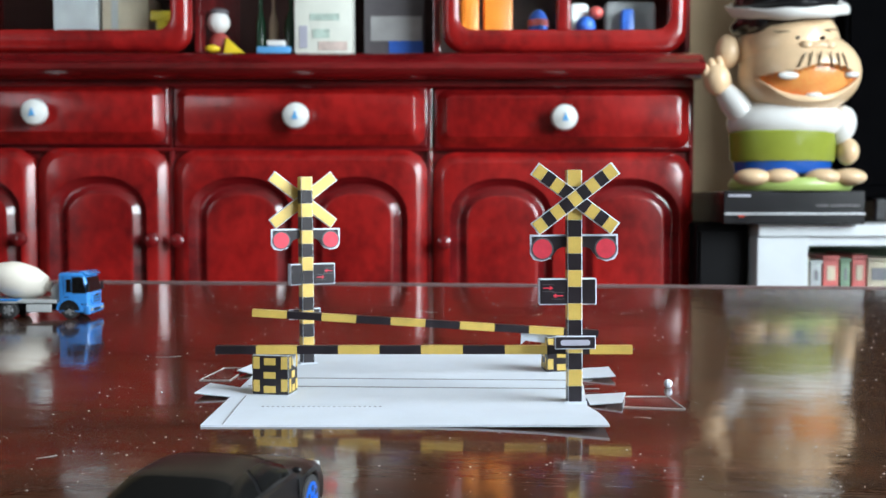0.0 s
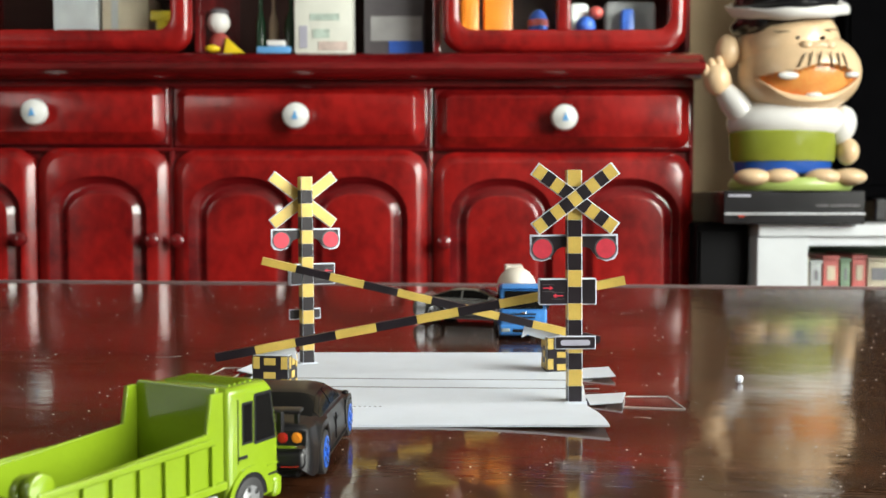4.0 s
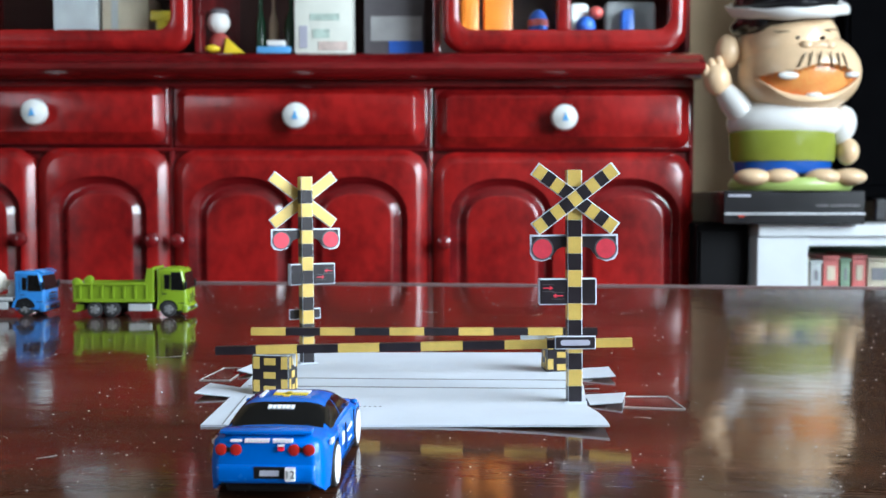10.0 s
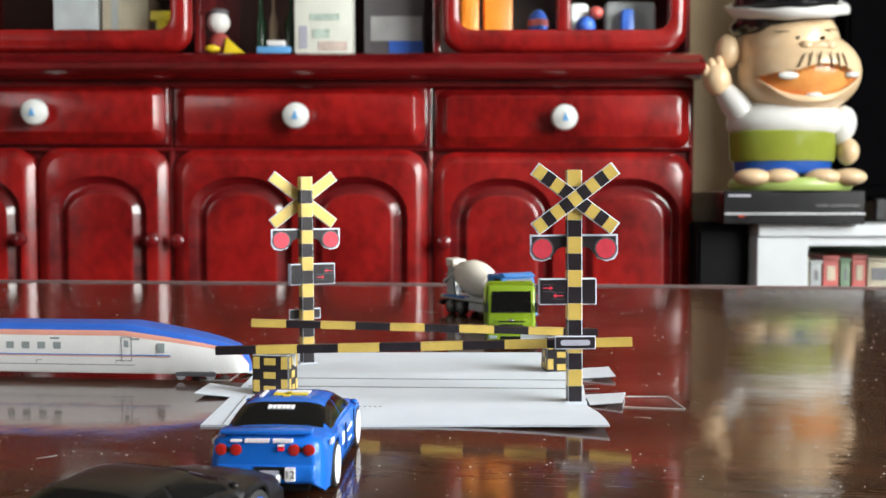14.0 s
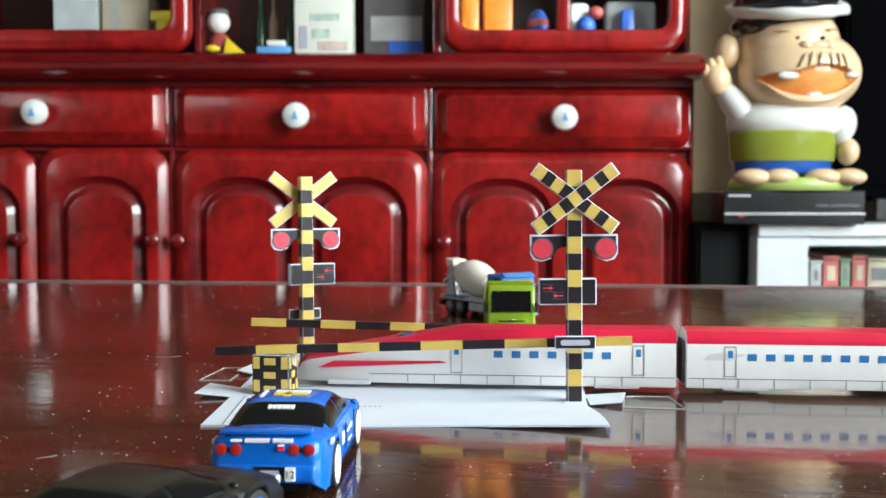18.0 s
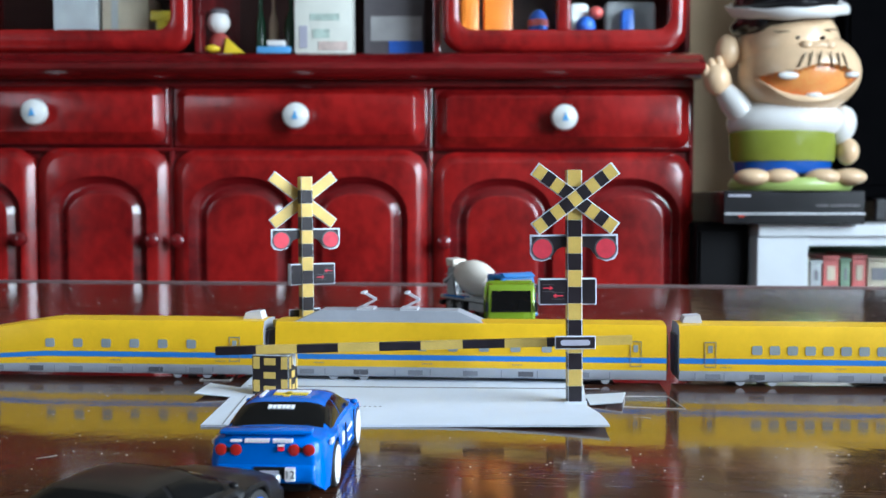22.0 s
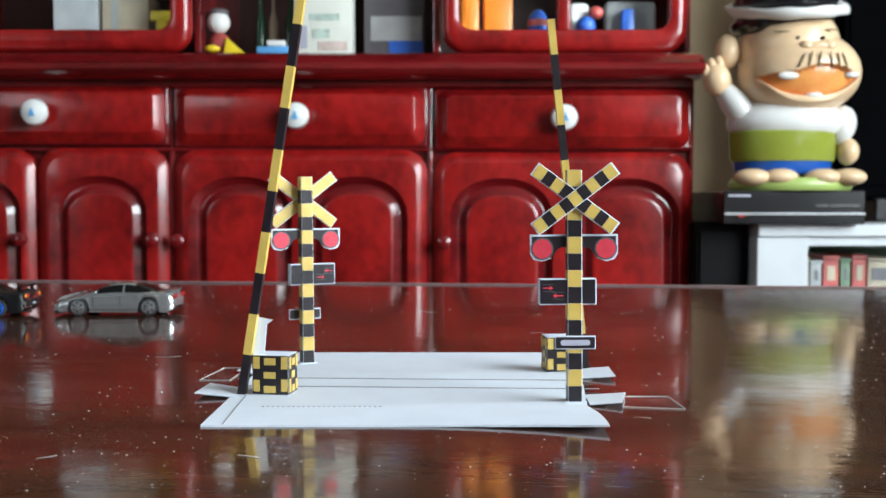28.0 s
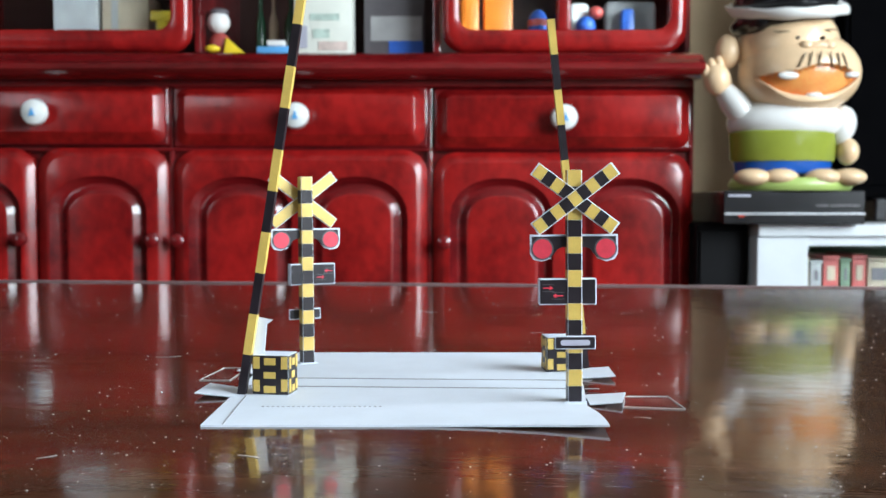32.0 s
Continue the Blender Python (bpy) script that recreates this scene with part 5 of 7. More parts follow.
def laid_on(q, height, lift=0.0003):
    """A thin patch between four plan points that follows the surface height(x, y)."""
    bm = bmesh.new()
    P = [Vector(p) for p in q]
    n = 8
    both = []
    for o in (-0.0006, lift):
        g = []
        for i in range(n + 1):
            a, b = P[0].lerp(P[3], i / n), P[1].lerp(P[2], i / n)
            g.append([])
            for j in range(n + 1):
                p = a.lerp(b, j / n)
                g[-1].append(bm.verts.new((p.x, p.y, height(p.x, p.y) + o)))
        both.append(g)
    for g in both:
        for a, b in zip(g, g[1:]):
            for k in range(n):
                bm.faces.new((a[k], a[k + 1], b[k + 1], b[k]))
    lo, hi = [g[0] + [r[-1] for r in g[1:]] + g[-1][-2::-1] + [r[0] for r in g[-2:0:-1]] for g in both]
    for k in range(len(lo)):
        j = (k + 1) % len(lo)
        bm.faces.new((lo[k], lo[j], hi[j], hi[k]))
    bmesh.ops.recalc_face_normals(bm, faces=bm.faces)
    return bm


RALLY_TOP = [(-1, 0.0140), (-0.9, 0.0158), (-0.4, 0.0158), (0.3, 0.0150), (0.62, 0.0136), (0.88, 0.0108), (1, 0.0080)]


def rally_bonnet(x, y):
    u = 2 * x / 0.0700
    w = 0.01525 * (1 - 0.10 * abs(u) ** 5)
    e = max(0.0, (abs(x) - 0.0308) / 0.0042)
    e = 0.0042 * (1 - math.sqrt(max(0.0, 1 - min(1.0, e * e))))
    w -= e * 0.55
    z = interp(RALLY_TOP, u) - e * 0.35
    return z + interp([(0.0, 0.0005), (w * 0.55, 0.0003), (w - 0.0020, -0.0003), (w - 0.0007, -0.0014), (w, -0.0034)], min(abs(y), w))


def rally_hatch():
    L, W = 0.0700, 0.0305
    c = car("toy_rally_car", "white and red toy rally hatchback with a black rear wing", L, W, 0.0440, P_WHITE, RIM_WHITE, 0, RALLY_TOP, ((-0.0335, 0.0215, 0.0138), (-0.0255, 0.0000, 0.0108), 0.0148, 0.0238), CLEARWIN, 0.0060)
    h = W / 2
    gh = Greenhouse((-0.0335, 0.0215, 0.0138), (-0.0255, 0.0000, 0.0108), 0.0148, 0.0238)
    for s in (-1, 1):
        y = s * (h + 0.0003)
        def side(name, pts, m, label=""):
            q = [(x, z) for x, z in pts]
            part(name, prism_bm(q, min(y - 0.0003, y + 0.0003), max(y - 0.0003, y + 0.0003)), m, c, label)
        side("red_flash", [(0.0236, 0.0112), (0.0150, 0.0150), (-0.0060, 0.0158), (-0.0035, 0.0136), (0.0124, 0.0126)], P_RED, "red flash along the doors")
        side("red_sill", [(-0.0080, 0.0026), (-0.0160, 0.0026), (-0.0168, 0.0078), (-0.0118, 0.0076)], P_RED)
        side("black_flash", [(-0.0057, 0.0158), (-0.0232, 0.0158), (-0.0181, 0.0141), (-0.0105, 0.0124), (-0.0013, 0.0111)], MATTBLACK, "black flash behind the doors")
        side("sill", [(0.0110, 0.0026), (0.0067, 0.0055), (-0.0115, 0.0074), (-0.0078, 0.0024)], MATTBLACK)
        side("thin_mark", [(0.0102, 0.0089), (0.0015, 0.0093), (0.0015, 0.0096), (0.0102, 0.0093)], MATTBLACK)
        side("teal_mark", [(0.0104, 0.0072), (0.0062, 0.0076), (0.0062, 0.0082), (0.0104, 0.0079)], T_PALETEAL)
        side("red_mark", [(0.0056, 0.0078), (0.0012, 0.0081), (0.0012, 0.0086), (0.0056, 0.0083)], P_RED)
        for x0, z0_, m in ((-0.0006, 0.0085, TOYYELLOW), (-0.0006, 0.0096, P_RED), (-0.0020, 0.0085, P_SKY), (-0.0020, 0.0096, TOYBLUE)):
            side("patch", [(x0, z0_), (x0 + 0.0013, z0_), (x0 + 0.0013, z0_ + 0.0010), (x0, z0_ + 0.0010)], m)
        side("grey_mark", [(-0.0030, 0.0094), (-0.0098, 0.0098), (-0.0098, 0.0102), (-0.0030, 0.0099)], GREYPRINT)
        part("pillar_cover", gh.side_pane(-0.0315, -0.0120, 0.05, 0.97, s, 0.00012), MATTBLACK, c, "black cover round the rear side window", True)
        part("roof_edge", gh.side_pane(-0.0118, 0.0060, 0.84, 0.99, s, 0.00016), P_RED, c, "red strip along the roof edge", True)
        part("window_post", gh.side_pane(-0.0128, -0.0100, 0.16, 0.84, s, 0.00030), MATTBLACK, c, "", True)
        part("headlamp", laid_on([(0.0225, s * 0.0138), (0.0290, s * 0.0136), (0.0318, s * 0.0098), (0.0268, s * 0.0100)], rally_bonnet), L_LAMP, c, "clear headlamp", True)
        part("bonnet_flash", laid_on([(0.0165, s * 0.0142), (0.0218, s * 0.0140), (0.0290, s * 0.0090), (0.0175, s * 0.0118)], rally_bonnet), P_RED, c, "red flash on the bonnet", True)
        part("lamp_flash", laid_on([(0.0295, s * 0.0136), (0.0306, s * 0.0132), (0.0328, s * 0.0098), (0.0322, s * 0.0098)], rally_bonnet), P_RED, c, "", True)
        part("bonnet_vent", box_bm(0.0215, 0.0235, s * 0.0060 - 0.0014, s * 0.0060 + 0.0014, 0.0136, 0.0146), MATTBLACK, c)
        part("wing_strut", prism_bm([(-0.0330, 0.0215), (-0.0300, 0.0215), (-0.0305, 0.0268), (-0.0335, 0.0262)], s * 0.0052 - 0.0009, s * 0.0052 + 0.0009, 0.0003), MATTBLACK, c, "", True)
        part("wheel_flare", box_bm(-0.0280, -0.0160, s * h - 0.0004, s * h + 0.0006, 0.0122, 0.0130, 0.0004), P_WHITE, c)
        part("mirror_cap", ball_bm((0.0125, s * 0.0152, 0.0166), (0.0011, 0.0013, 0.0008), seg=12, rings=8), P_RED, c, "", True)
        part("tail_lamp", box_bm(-L / 2 - 0.0004, -L / 2 + 0.0006, s * 0.0115 - 0.0022, s * 0.0115 + 0.0022, 0.0120, 0.0150, 0.0004), L_RED, c)
        part("wing_plate", prism_bm([(-0.0375, 0.0172), (-0.0280, 0.0190), (-0.0275, 0.0252), (-0.0340, 0.0264), (-0.0385, 0.0210)], min(s * 0.0118, s * 0.0128), max(s * 0.0118, s * 0.0128)), MATTBLACK, c)
    part("roof_vent", box_bm(-0.0075, -0.0020, -0.0012, 0.0012, 0.0238, 0.0249, 0.0004), P_WHITE, c, "", True)
    part("rear_wing", box_bm(-0.0370, -0.0290, -0.0112, 0.0112, 0.0238, 0.0262, 0.0006), MATTBLACK, c, "black upper wing blade", True)
    part("rear_wing", box_bm(-0.0375, -0.0300, -0.0112, 0.0112, 0.0200, 0.0222, 0.0006), MATTBLACK, c, "black lower wing blade", True)
    part("front_bumper", box_bm(L / 2 - 0.006, L / 2 + 0.0006, -0.0132, 0.0132, 0.0028, 0.0080, 0.0022, 5), P_WHITE, c, "", True)
    part("front_lip", box_bm(L / 2 - 0.006, L / 2 + 0.0014, -0.0136, 0.0136, 0.0020, 0.0028, 0.0004), MATTBLACK, c)
    part("nose_badge", ball_bm((0.0338, 0, 0.0098), (0.0006, 0.0010, 0.0006), seg=12, rings=6), GREYPRINT, c)
    for s in (-1, 1):
        part("side_intake", box_bm(L / 2 + 0.0002, L / 2 + 0.0009, s * 0.0112 - 0.0010, s * 0.0112 + 0.0010, 0.0038, 0.0058, 0.0003), MATTBLACK, c)
        part("bonnet_mark", box_bm(0.0235, 0.0250, s * 0.0020 - 0.0010, s * 0.0020 + 0.0010, 0.0132, 0.0142), GREYPRINT, c)
    part("grille_surround", prism_bm([(-0.0098, 0.0034), (0.0098, 0.0034), (0.0080, 0.0092), (-0.0080, 0.0092)], L / 2 + 0.0002, L / 2 + 0.0009, 0.0002, "x"), P_WHITE, c)
    part("grille", prism_bm([(-0.0088, 0.0040), (0.0088, 0.0040), (0.0070, 0.0086), (-0.0070, 0.0086)], L / 2 + 0.0006, L / 2 + 0.0012, 0.0002, "x"), MATTBLACK, c, "black mesh grille")
    part("splitter", box_bm(L / 2 - 0.002, L / 2 + 0.0018, -0.0058, 0.0058, 0.0024, 0.0034), P_RED, c)
    part("rear_diffuser", box_bm(-L / 2 - 0.0006, -L / 2 + 0.003, -0.0120, 0.0120, 0.0028, 0.0062, 0.0008), MATTBLACK, c)
    part("door_marks", box_bm(-0.0040, 0.0010, -h - 0.0006, -h - 0.0002, 0.0118, 0.0128), GREYPRINT, c)
    return c


rally_car = rally_hatch()


def truck_cab(c, paint, x0, x1, W, z0, z1, ribs=True):
    """A forward-control cab with windscreen, side windows, grille and bumper."""
    h = W / 2
    zb = z0 + (z1 - z0) * 0.50
    pts = [(x0, z0), (x1, z0), (x1 + 0.0002, zb), (x1 - 0.0022, z1 - 0.002), (x1 - 0.0045, z1), (x0 + 0.001, z1), (x0, z1 - 0.001)]
    cab_ = part("cab", prism_bm(pts, -h, h, 0.0020, seg=4), paint, c, "", True)
    xw = 0.0265
    for s in (-1, 1):
        y0, y1 = sorted((s * (h - 0.0006), s * (h + 0.0004)))
        arch = [(xw + 0.0082 * math.cos(a), 0.0054 + 0.0082 * math.sin(a)) for a in (math.pi * k / 14 for k in range(15))]
        arch += [(xw + 0.0066 * math.cos(a), 0.0054 + 0.0066 * math.sin(a)) for a in (math.pi * k / 14 for k in range(14, -1, -1))]
        part("wheel_arch", prism_bm(arch, y0, y1), paint, cab_)
        well = [(xw + 0.0066 * math.cos(a), 0.0054 + 0.0066 * math.sin(a)) for a in (math.pi * k / 14 for k in range(15))]
        y0, y1 = sorted((s * (h - 0.0004), s * (h + 0.00015)))
        part("wheel_well", prism_bm(well, y0, y1), MATTBLACK, cab_)
        for k in range(3):
            z = z0 + 0.0030 + 0.0024 * k
            part("step_line", box_bm(x1 - 0.0050, x1 - 0.0008, s * h - 0.0002, s * h + 0.0003, z, z + 0.0005), MATTBLACK if k == 1 else paint, cab_)
        part("door_seam", box_bm(x0 + 0.0036, x0 + 0.0038, s * h - 0.0002, s * h + 0.0002, 0.0150, z1 - 0.0030), MATTBLACK, cab_)
        y = s * h
        for q in ([(x1 - 0.0102, zb - 0.0003), (x1 - 0.0013, zb - 0.0003), (x1 - 0.0034, z1 - 0.0025), (x1 - 0.0102, z1 - 0.0025)], [(x0 + 0.0052, zb + 0.0004), (x1 - 0.0106, zb + 0.0004), (x1 - 0.0106, z1 - 0.0040), (x0 + 0.0052, z1 - 0.0040)]):
            part("window_trim", prism_bm(q, min(y, y + s * 0.00012), max(y, y + s * 0.00012)), MATTBLACK, cab_)
    for y in (-0.0035, 0.0045):
        part("wiper", box_bm(x1 - 0.0002, x1 + 0.0009, y - 0.0030, y + 0.0030, zb + 0.0008, zb + 0.0012), MATTBLACK, cab_)
    part("windscreen", quad_bm([(x1 + 0.0002, -h + 0.0022, zb + 0.0004), (x1 + 0.0002, h - 0.0022, zb + 0.0004), (x1 - 0.0019, h - 0.0026, z1 - 0.0030), (x1 - 0.0019, -h + 0.0026, z1 - 0.0030)], 0.0004), TINT, cab_, "dark windscreen")
    for s in (-1, 1):
        y = s * h
        for q in ([(x1 - 0.0095, zb + 0.0004), (x1 - 0.0020, zb + 0.0004), (x1 - 0.0040, z1 - 0.0032), (x1 - 0.0095, z1 - 0.0032)], [(x0 + 0.0058, zb + 0.0010), (x1 - 0.0112, zb + 0.0010), (x1 - 0.0112, z1 - 0.0046), (x0 + 0.0058, z1 - 0.0046)]):
            part("side_window", prism_bm(q, min(y - s * 0.0002, y + s * 0.0002), max(y - s * 0.0002, y + s * 0.0002)), TINT, cab_)
        part("mirror", box_bm(x1 - 0.0006, x1 + 0.0008, y - 0.0004 if s > 0 else y - 0.0012, y + 0.0012 if s > 0 else y + 0.0004, zb + 0.0006, zb + 0.0060, 0.0003), MATTBLACK, cab_)
        part("headlamp", box_bm(x1 + 0.0004, x1 + 0.0016, s * (h - 0.0030) - 0.0024, s * (h - 0.0030) + 0.0024, z0 + 0.0010, z0 + 0.0030, 0.0005), L_LAMP, cab_, "clear headlamp")
        part("door_handle", box_bm(x0 + 0.0040, x0 + 0.0070, y - 0.0003, y + 0.0003, zb - 0.0030, zb - 0.0022), MATTBLACK, cab_)
    zg = z0 + 0.0056
    part("grille_panel", prism_bm([(-h * 0.50, zg), (h * 0.50, zg), (h * 0.72, zg + 0.0030), (h * 0.66, zg + 0.0062), (-h * 0.66, zg + 0.0062), (-h * 0.72, zg + 0.0030)], x1 - 0.0004, x1 + 0.0009, 0.0003, "x"), paint, cab_, "", True)
    for k in range(3):
        z = zg + 0.0008 + k * 0.0018
        part("grille_slot", box_bm(x1 + 0.0005, x1 + 0.0011, -h * (0.42 + 0.06 * k), h * (0.42 + 0.06 * k), z, z + 0.0009, 0.0002), MATTBLACK, cab_)
    part("badge", ball_bm((x1 + 0.0010, 0, zg + 0.0056), (0.0004, 0.0016, 0.0006), seg=12, rings=6), CHROME, cab_, "small chrome badge", True)
    part("bumper", box_bm(x1 - 0.003, x1 + 0.0012, -h - 0.0004, h + 0.0004, z0 - 0.0010, z0 + 0.0048, 0.0014, 4), paint, cab_, "", True)
    part("bumper_slot", box_bm(x1 + 0.0009, x1 + 0.0015, -h * 0.46, h * 0.46, z0 + 0.0008, z0 + 0.0026, 0.0003), MATTBLACK, cab_)
    part("bumper_line", box_bm(x1 + 0.0009, x1 + 0.0013, -h * 0.90, h * 0.90, z0 - 0.0002, z0 + 0.0001), MATTBLACK, cab_)
    if not ribs:
        part("visor", prism_bm([(x1 - 0.0060, z1 - 0.0006), (x1 - 0.0008, z1 - 0.0018), (x1 + 0.0002, z1 - 0.0014), (x1 - 0.0036, z1 + 0.0010), (x1 - 0.0060, z1 + 0.0008)], -h + 0.0010, h - 0.0010, 0.0004), paint, cab_, "blue sun visor over the windscreen", True)
    for k in range(5 if ribs else 0):
        x = x0 + 0.004 + k * (x1 - x0 - 0.012) / 4
        part("roof_rib", box_bm(x, x + 0.0007, -h + 0.003, h - 0.003, z1 - 0.0002, z1 + 0.0004), paint, cab_)
    return cab_


def truck_chassis(c, L, W, paint, xs):
    part("frame", box_bm(-L / 2 + 0.002, L / 2 - 0.006, -W * 0.30, W * 0.30, 0.0050, 0.0100, 0.0006), MATTBLACK, c)
    for x in xs:
        for s in (-1, 1):
            wheel(c, x, s * (W / 2 - 0.0026), 0.0054, 0.0048, TRUCK_RIM, 5)
    for s in (-1, 1):
        part("side_guard", box_bm(-0.0010, 0.0150, s * (W / 2 - 0.0012) - 0.0008, s * (W / 2 - 0.0012) + 0.0008, 0.0042, 0.0092, 0.0005), P_GREY, c, "silver grey side guard")


def dump_truck():
    L, W = 0.0780, 0.0270
    c = empty("toy_dump_truck")
    truck_chassis(c, L, W, P_GREEN, (0.0265, -0.0125, -0.0240))
    truck_cab(c, P_GREEN, 0.0185, 0.0385, W - 0.001, 0.0040, 0.0335)
    h = W / 2
    x0, x1, zf = -0.0375, 0.0165, 0.0120
    bed = part("bed_floor", box_bm(x0, x1, -h, h, 0.0100, zf, 0.0006), P_GREEN, c)
    for s in (-1, 1):
        y0, y1 = sorted((s * h, s * (h - 0.0013)))
        part("bed_side", prism_bm([(x0, zf), (x1, zf), (x1, 0.0335), (x1 - 0.0045, 0.0335), (x1 - 0.0060, 0.0245), (x0, 0.0225)], y0, y1, 0.0003), P_GREEN, c)
        y0, y1 = sorted((s * h, s * (h + 0.0010)))
        part("bed_rail", box_bm(x0, x1 - 0.0055, y0, y1, 0.0218, 0.0234, 0.0003), P_GREEN, c)
        part("bed_rail", box_bm(x0, x1, y0, y1, 0.0105, 0.0125, 0.0003), P_GREEN, c)
        for k in range(7):
            x = x0 + 0.003 + k * 0.0076
            part("bed_rib", box_bm(x, x + 0.0014, y0, y1 - 0.0002, 0.0125, 0.0218), P_GREEN, c)
        part("hinge", cyl_bm(0.0030, 0.0026, "y", (x0 + 0.0012, s * (h - 0.0008), 0.0240), 18, bevel=0.0004), P_GREEN, c, "", True)
        part("hinge", cyl_bm(0.0030, 0.0022, "y", (x0 + 0.0012, s * (h - 0.0042), 0.0232), 18, bevel=0.0004), P_GREEN, c, "", True)
        part("mudguard", box_bm(-0.0320, -0.0060, s * (h - 0.0024) - 0.0022, s * (h - 0.0024) + 0.0022, 0.0104, 0.0116, 0.0004), P_GREEN, c)
    part("bed_front", box_bm(x1 - 0.0016, x1, -h + 0.0013, h - 0.0013, zf, 0.0345, 0.0004), P_GREEN, c)
    part("tailgate", box_bm(x0 - 0.0012, x0, -h, h, 0.0100, 0.0218, 0.0004), P_GREEN, c)
    for y in (-0.0105, -0.0036, 0.0036, 0.0105):
        part("tailgate_rib", box_bm(x0 - 0.0020, x0 - 0.0011, y - 0.0006, y + 0.0006, 0.0112, 0.0208, 0.0002), P_GREEN, c)
    for z in (0.0105, 0.0205):
        part("tailgate_rail", box_bm(x0 - 0.0019, x0 - 0.0011, -h + 0.0004, h - 0.0004, z, z + 0.0012, 0.0002), P_GREEN, c)
    part("rear_bumper", box_bm(x0 - 0.0010, x0 + 0.0050, -0.0095, 0.0095, 0.0042, 0.0086, 0.0005), P_GREEN, c)
    part("rear_step", box_bm(x0 - 0.0022, x0 + 0.0010, -0.0112, 0.0112, 0.0032, 0.0046, 0.0004), P_GREEN, c)
    return tagged(c, "lime green toy dump truck with an open bed", "toy truck", "toy trucks")




def shrink(root, k):
    """Bring a whole toy to a smaller size before it is placed."""
    for ob in root.children_recursive:
        ob.data.transform(Matrix.Scale(k, 4))
        ob.location *= k
    return root


green_truck = shrink(dump_truck(), 0.93)


def mixer_truck():
    L, W = 0.0780, 0.0250
    c = empty("toy_mixer_truck")
    truck_chassis(c, L, W, P_SKY, (0.0265, -0.0120, -0.0235))
    truck_cab(c, P_SKY, 0.0195, 0.0385, W, 0.0036, 0.0290, False)
    h = W / 2
    part("deck", box_bm(-0.0350, 0.0185, -h, h, 0.0098, 0.0120, 0.0005), P_GREY, c, "grey metal deck")
    for s in (-1, 1):
        part("fender", box_bm(-0.0310, -0.0050, s * (h - 0.0022) - 0.0022, s * (h - 0.0022) + 0.0022, 0.0104, 0.0126, 0.0006), P_SKY, c, "blue rear fender")
        part("drum_stay", prism_bm([(-0.0330, 0.0118), (-0.0245, 0.0118), (-0.0275, 0.0260), (-0.0320, 0.0260)], s * 0.0070 - 0.0008, s * 0.0070 + 0.0008), P_GREY, c)
    part("front_stay", prism_bm([(0.0120, 0.0118), (0.0185, 0.0118), (0.0170, 0.0215), (0.0145, 0.0215)], -0.0060, 0.0060), P_GREY, c)
    part("tank", cyl_bm(0.0035, 0.0150, "y", (0.0165, 0, 0.0170), 16, bevel=0.0006), P_GREY, c, "", True)
    bm = lathe_bm([(0.0030, -0.0215), (0.0034, -0.0180), (0.0066, -0.0168), (0.0102, -0.0085), (0.0114, -0.0010), (0.0110, 0.0060), (0.0074, 0.0165), (0.0062, 0.0185), (0.0055, 0.0185), (0.0050, 0.0165)], 40)
    bmesh.ops.transform(bm, matrix=pose(-0.0100, 0, 0.0236, 0, -78, 0), verts=bm.verts)
    part("drum", bm, P_CREAM, c, "cream white mixing drum", True)
    part("hopper", prism_bm([(-0.0385, 0.0305), (-0.0300, 0.0305), (-0.0300, 0.0352), (-0.0395, 0.0358)], -0.0054, 0.0054, 0.0006), P_CREAM, c, "pale loading hopper")
    part("chute_frame", prism_bm([(-0.0395, 0.0120), (-0.0330, 0.0120), (-0.0320, 0.0300), (-0.0385, 0.0300)], -0.0045, 0.0045, 0.0006), P_GREY, c, "grey chute frame")
    for k in range(4):
        z = 0.0140 + k * 0.0035
        part("ladder_rung", box_bm(-0.0402, -0.0392, -0.0050, 0.0050, z, z + 0.0008), P_GREY, c)
    part("chute", prism_bm([(-0.0370, 0.0190), (-0.0290, 0.0235), (-0.0290, 0.0255), (-0.0375, 0.0215)], -0.0085, -0.0050), P_GREY, c)
    part("rear_bumper", box_bm(-0.0385, -0.0345, -h + 0.001, h - 0.001, 0.0050, 0.0082, 0.0005), MATTBLACK, c)
    return tagged(c, "toy mixer truck with a blue cab and cream drum", "toy truck", "toy trucks")


mixer = mixer_truck()

# ---- paper trains: three cars each, folded from printed paper ----
T_WHITE = mat("white_train_paper", (0.80, 0.80, 0.80), 0.4, 0, 0.04, 60.0, 0.05, 900.0)
T_BLUE = mat("royal_blue_paper", (0.02, 0.12, 0.52), 0.35, 0, 0.06, 60.0)
T_PINK = mat("copper_pink_paper", (0.72, 0.33, 0.26), 0.4, 0, 0.06, 60.0)
T_TEAL = mat("teal_green_paper", (0.0, 0.37, 0.44), 0.3, 0, 0.06, 60.0)
T_MAGENTA = mat("magenta_line", (0.78, 0.05, 0.22), 0.4, 0, 0.05, 60.0)
T_RED = mat("crimson_paper", (0.66, 0.012, 0.05), 0.3, 0, 0.06, 60.0)
T_SILVER = mat("pale_silver_paper", (0.62, 0.62, 0.66), 0.4, 0, 0.04, 60.0)
T_YELLOW = mat("bright_yellow_paper", (0.84, 0.50, 0.012), 0.35, 0, 0.06, 60.0)
T_MIDBLUE = mat("mid_blue_line", (0.03, 0.20, 0.60), 0.4, 0, 0.05, 60.0)
T_GREY = mat("grey_skirt_paper", (0.36, 0.38, 0.42), 0.45, 0, 0.06, 60.0)
T_WINDOW = mat("printed_window", (0.30, 0.34, 0.35), 0.25, 0, 0.1, 60.0)
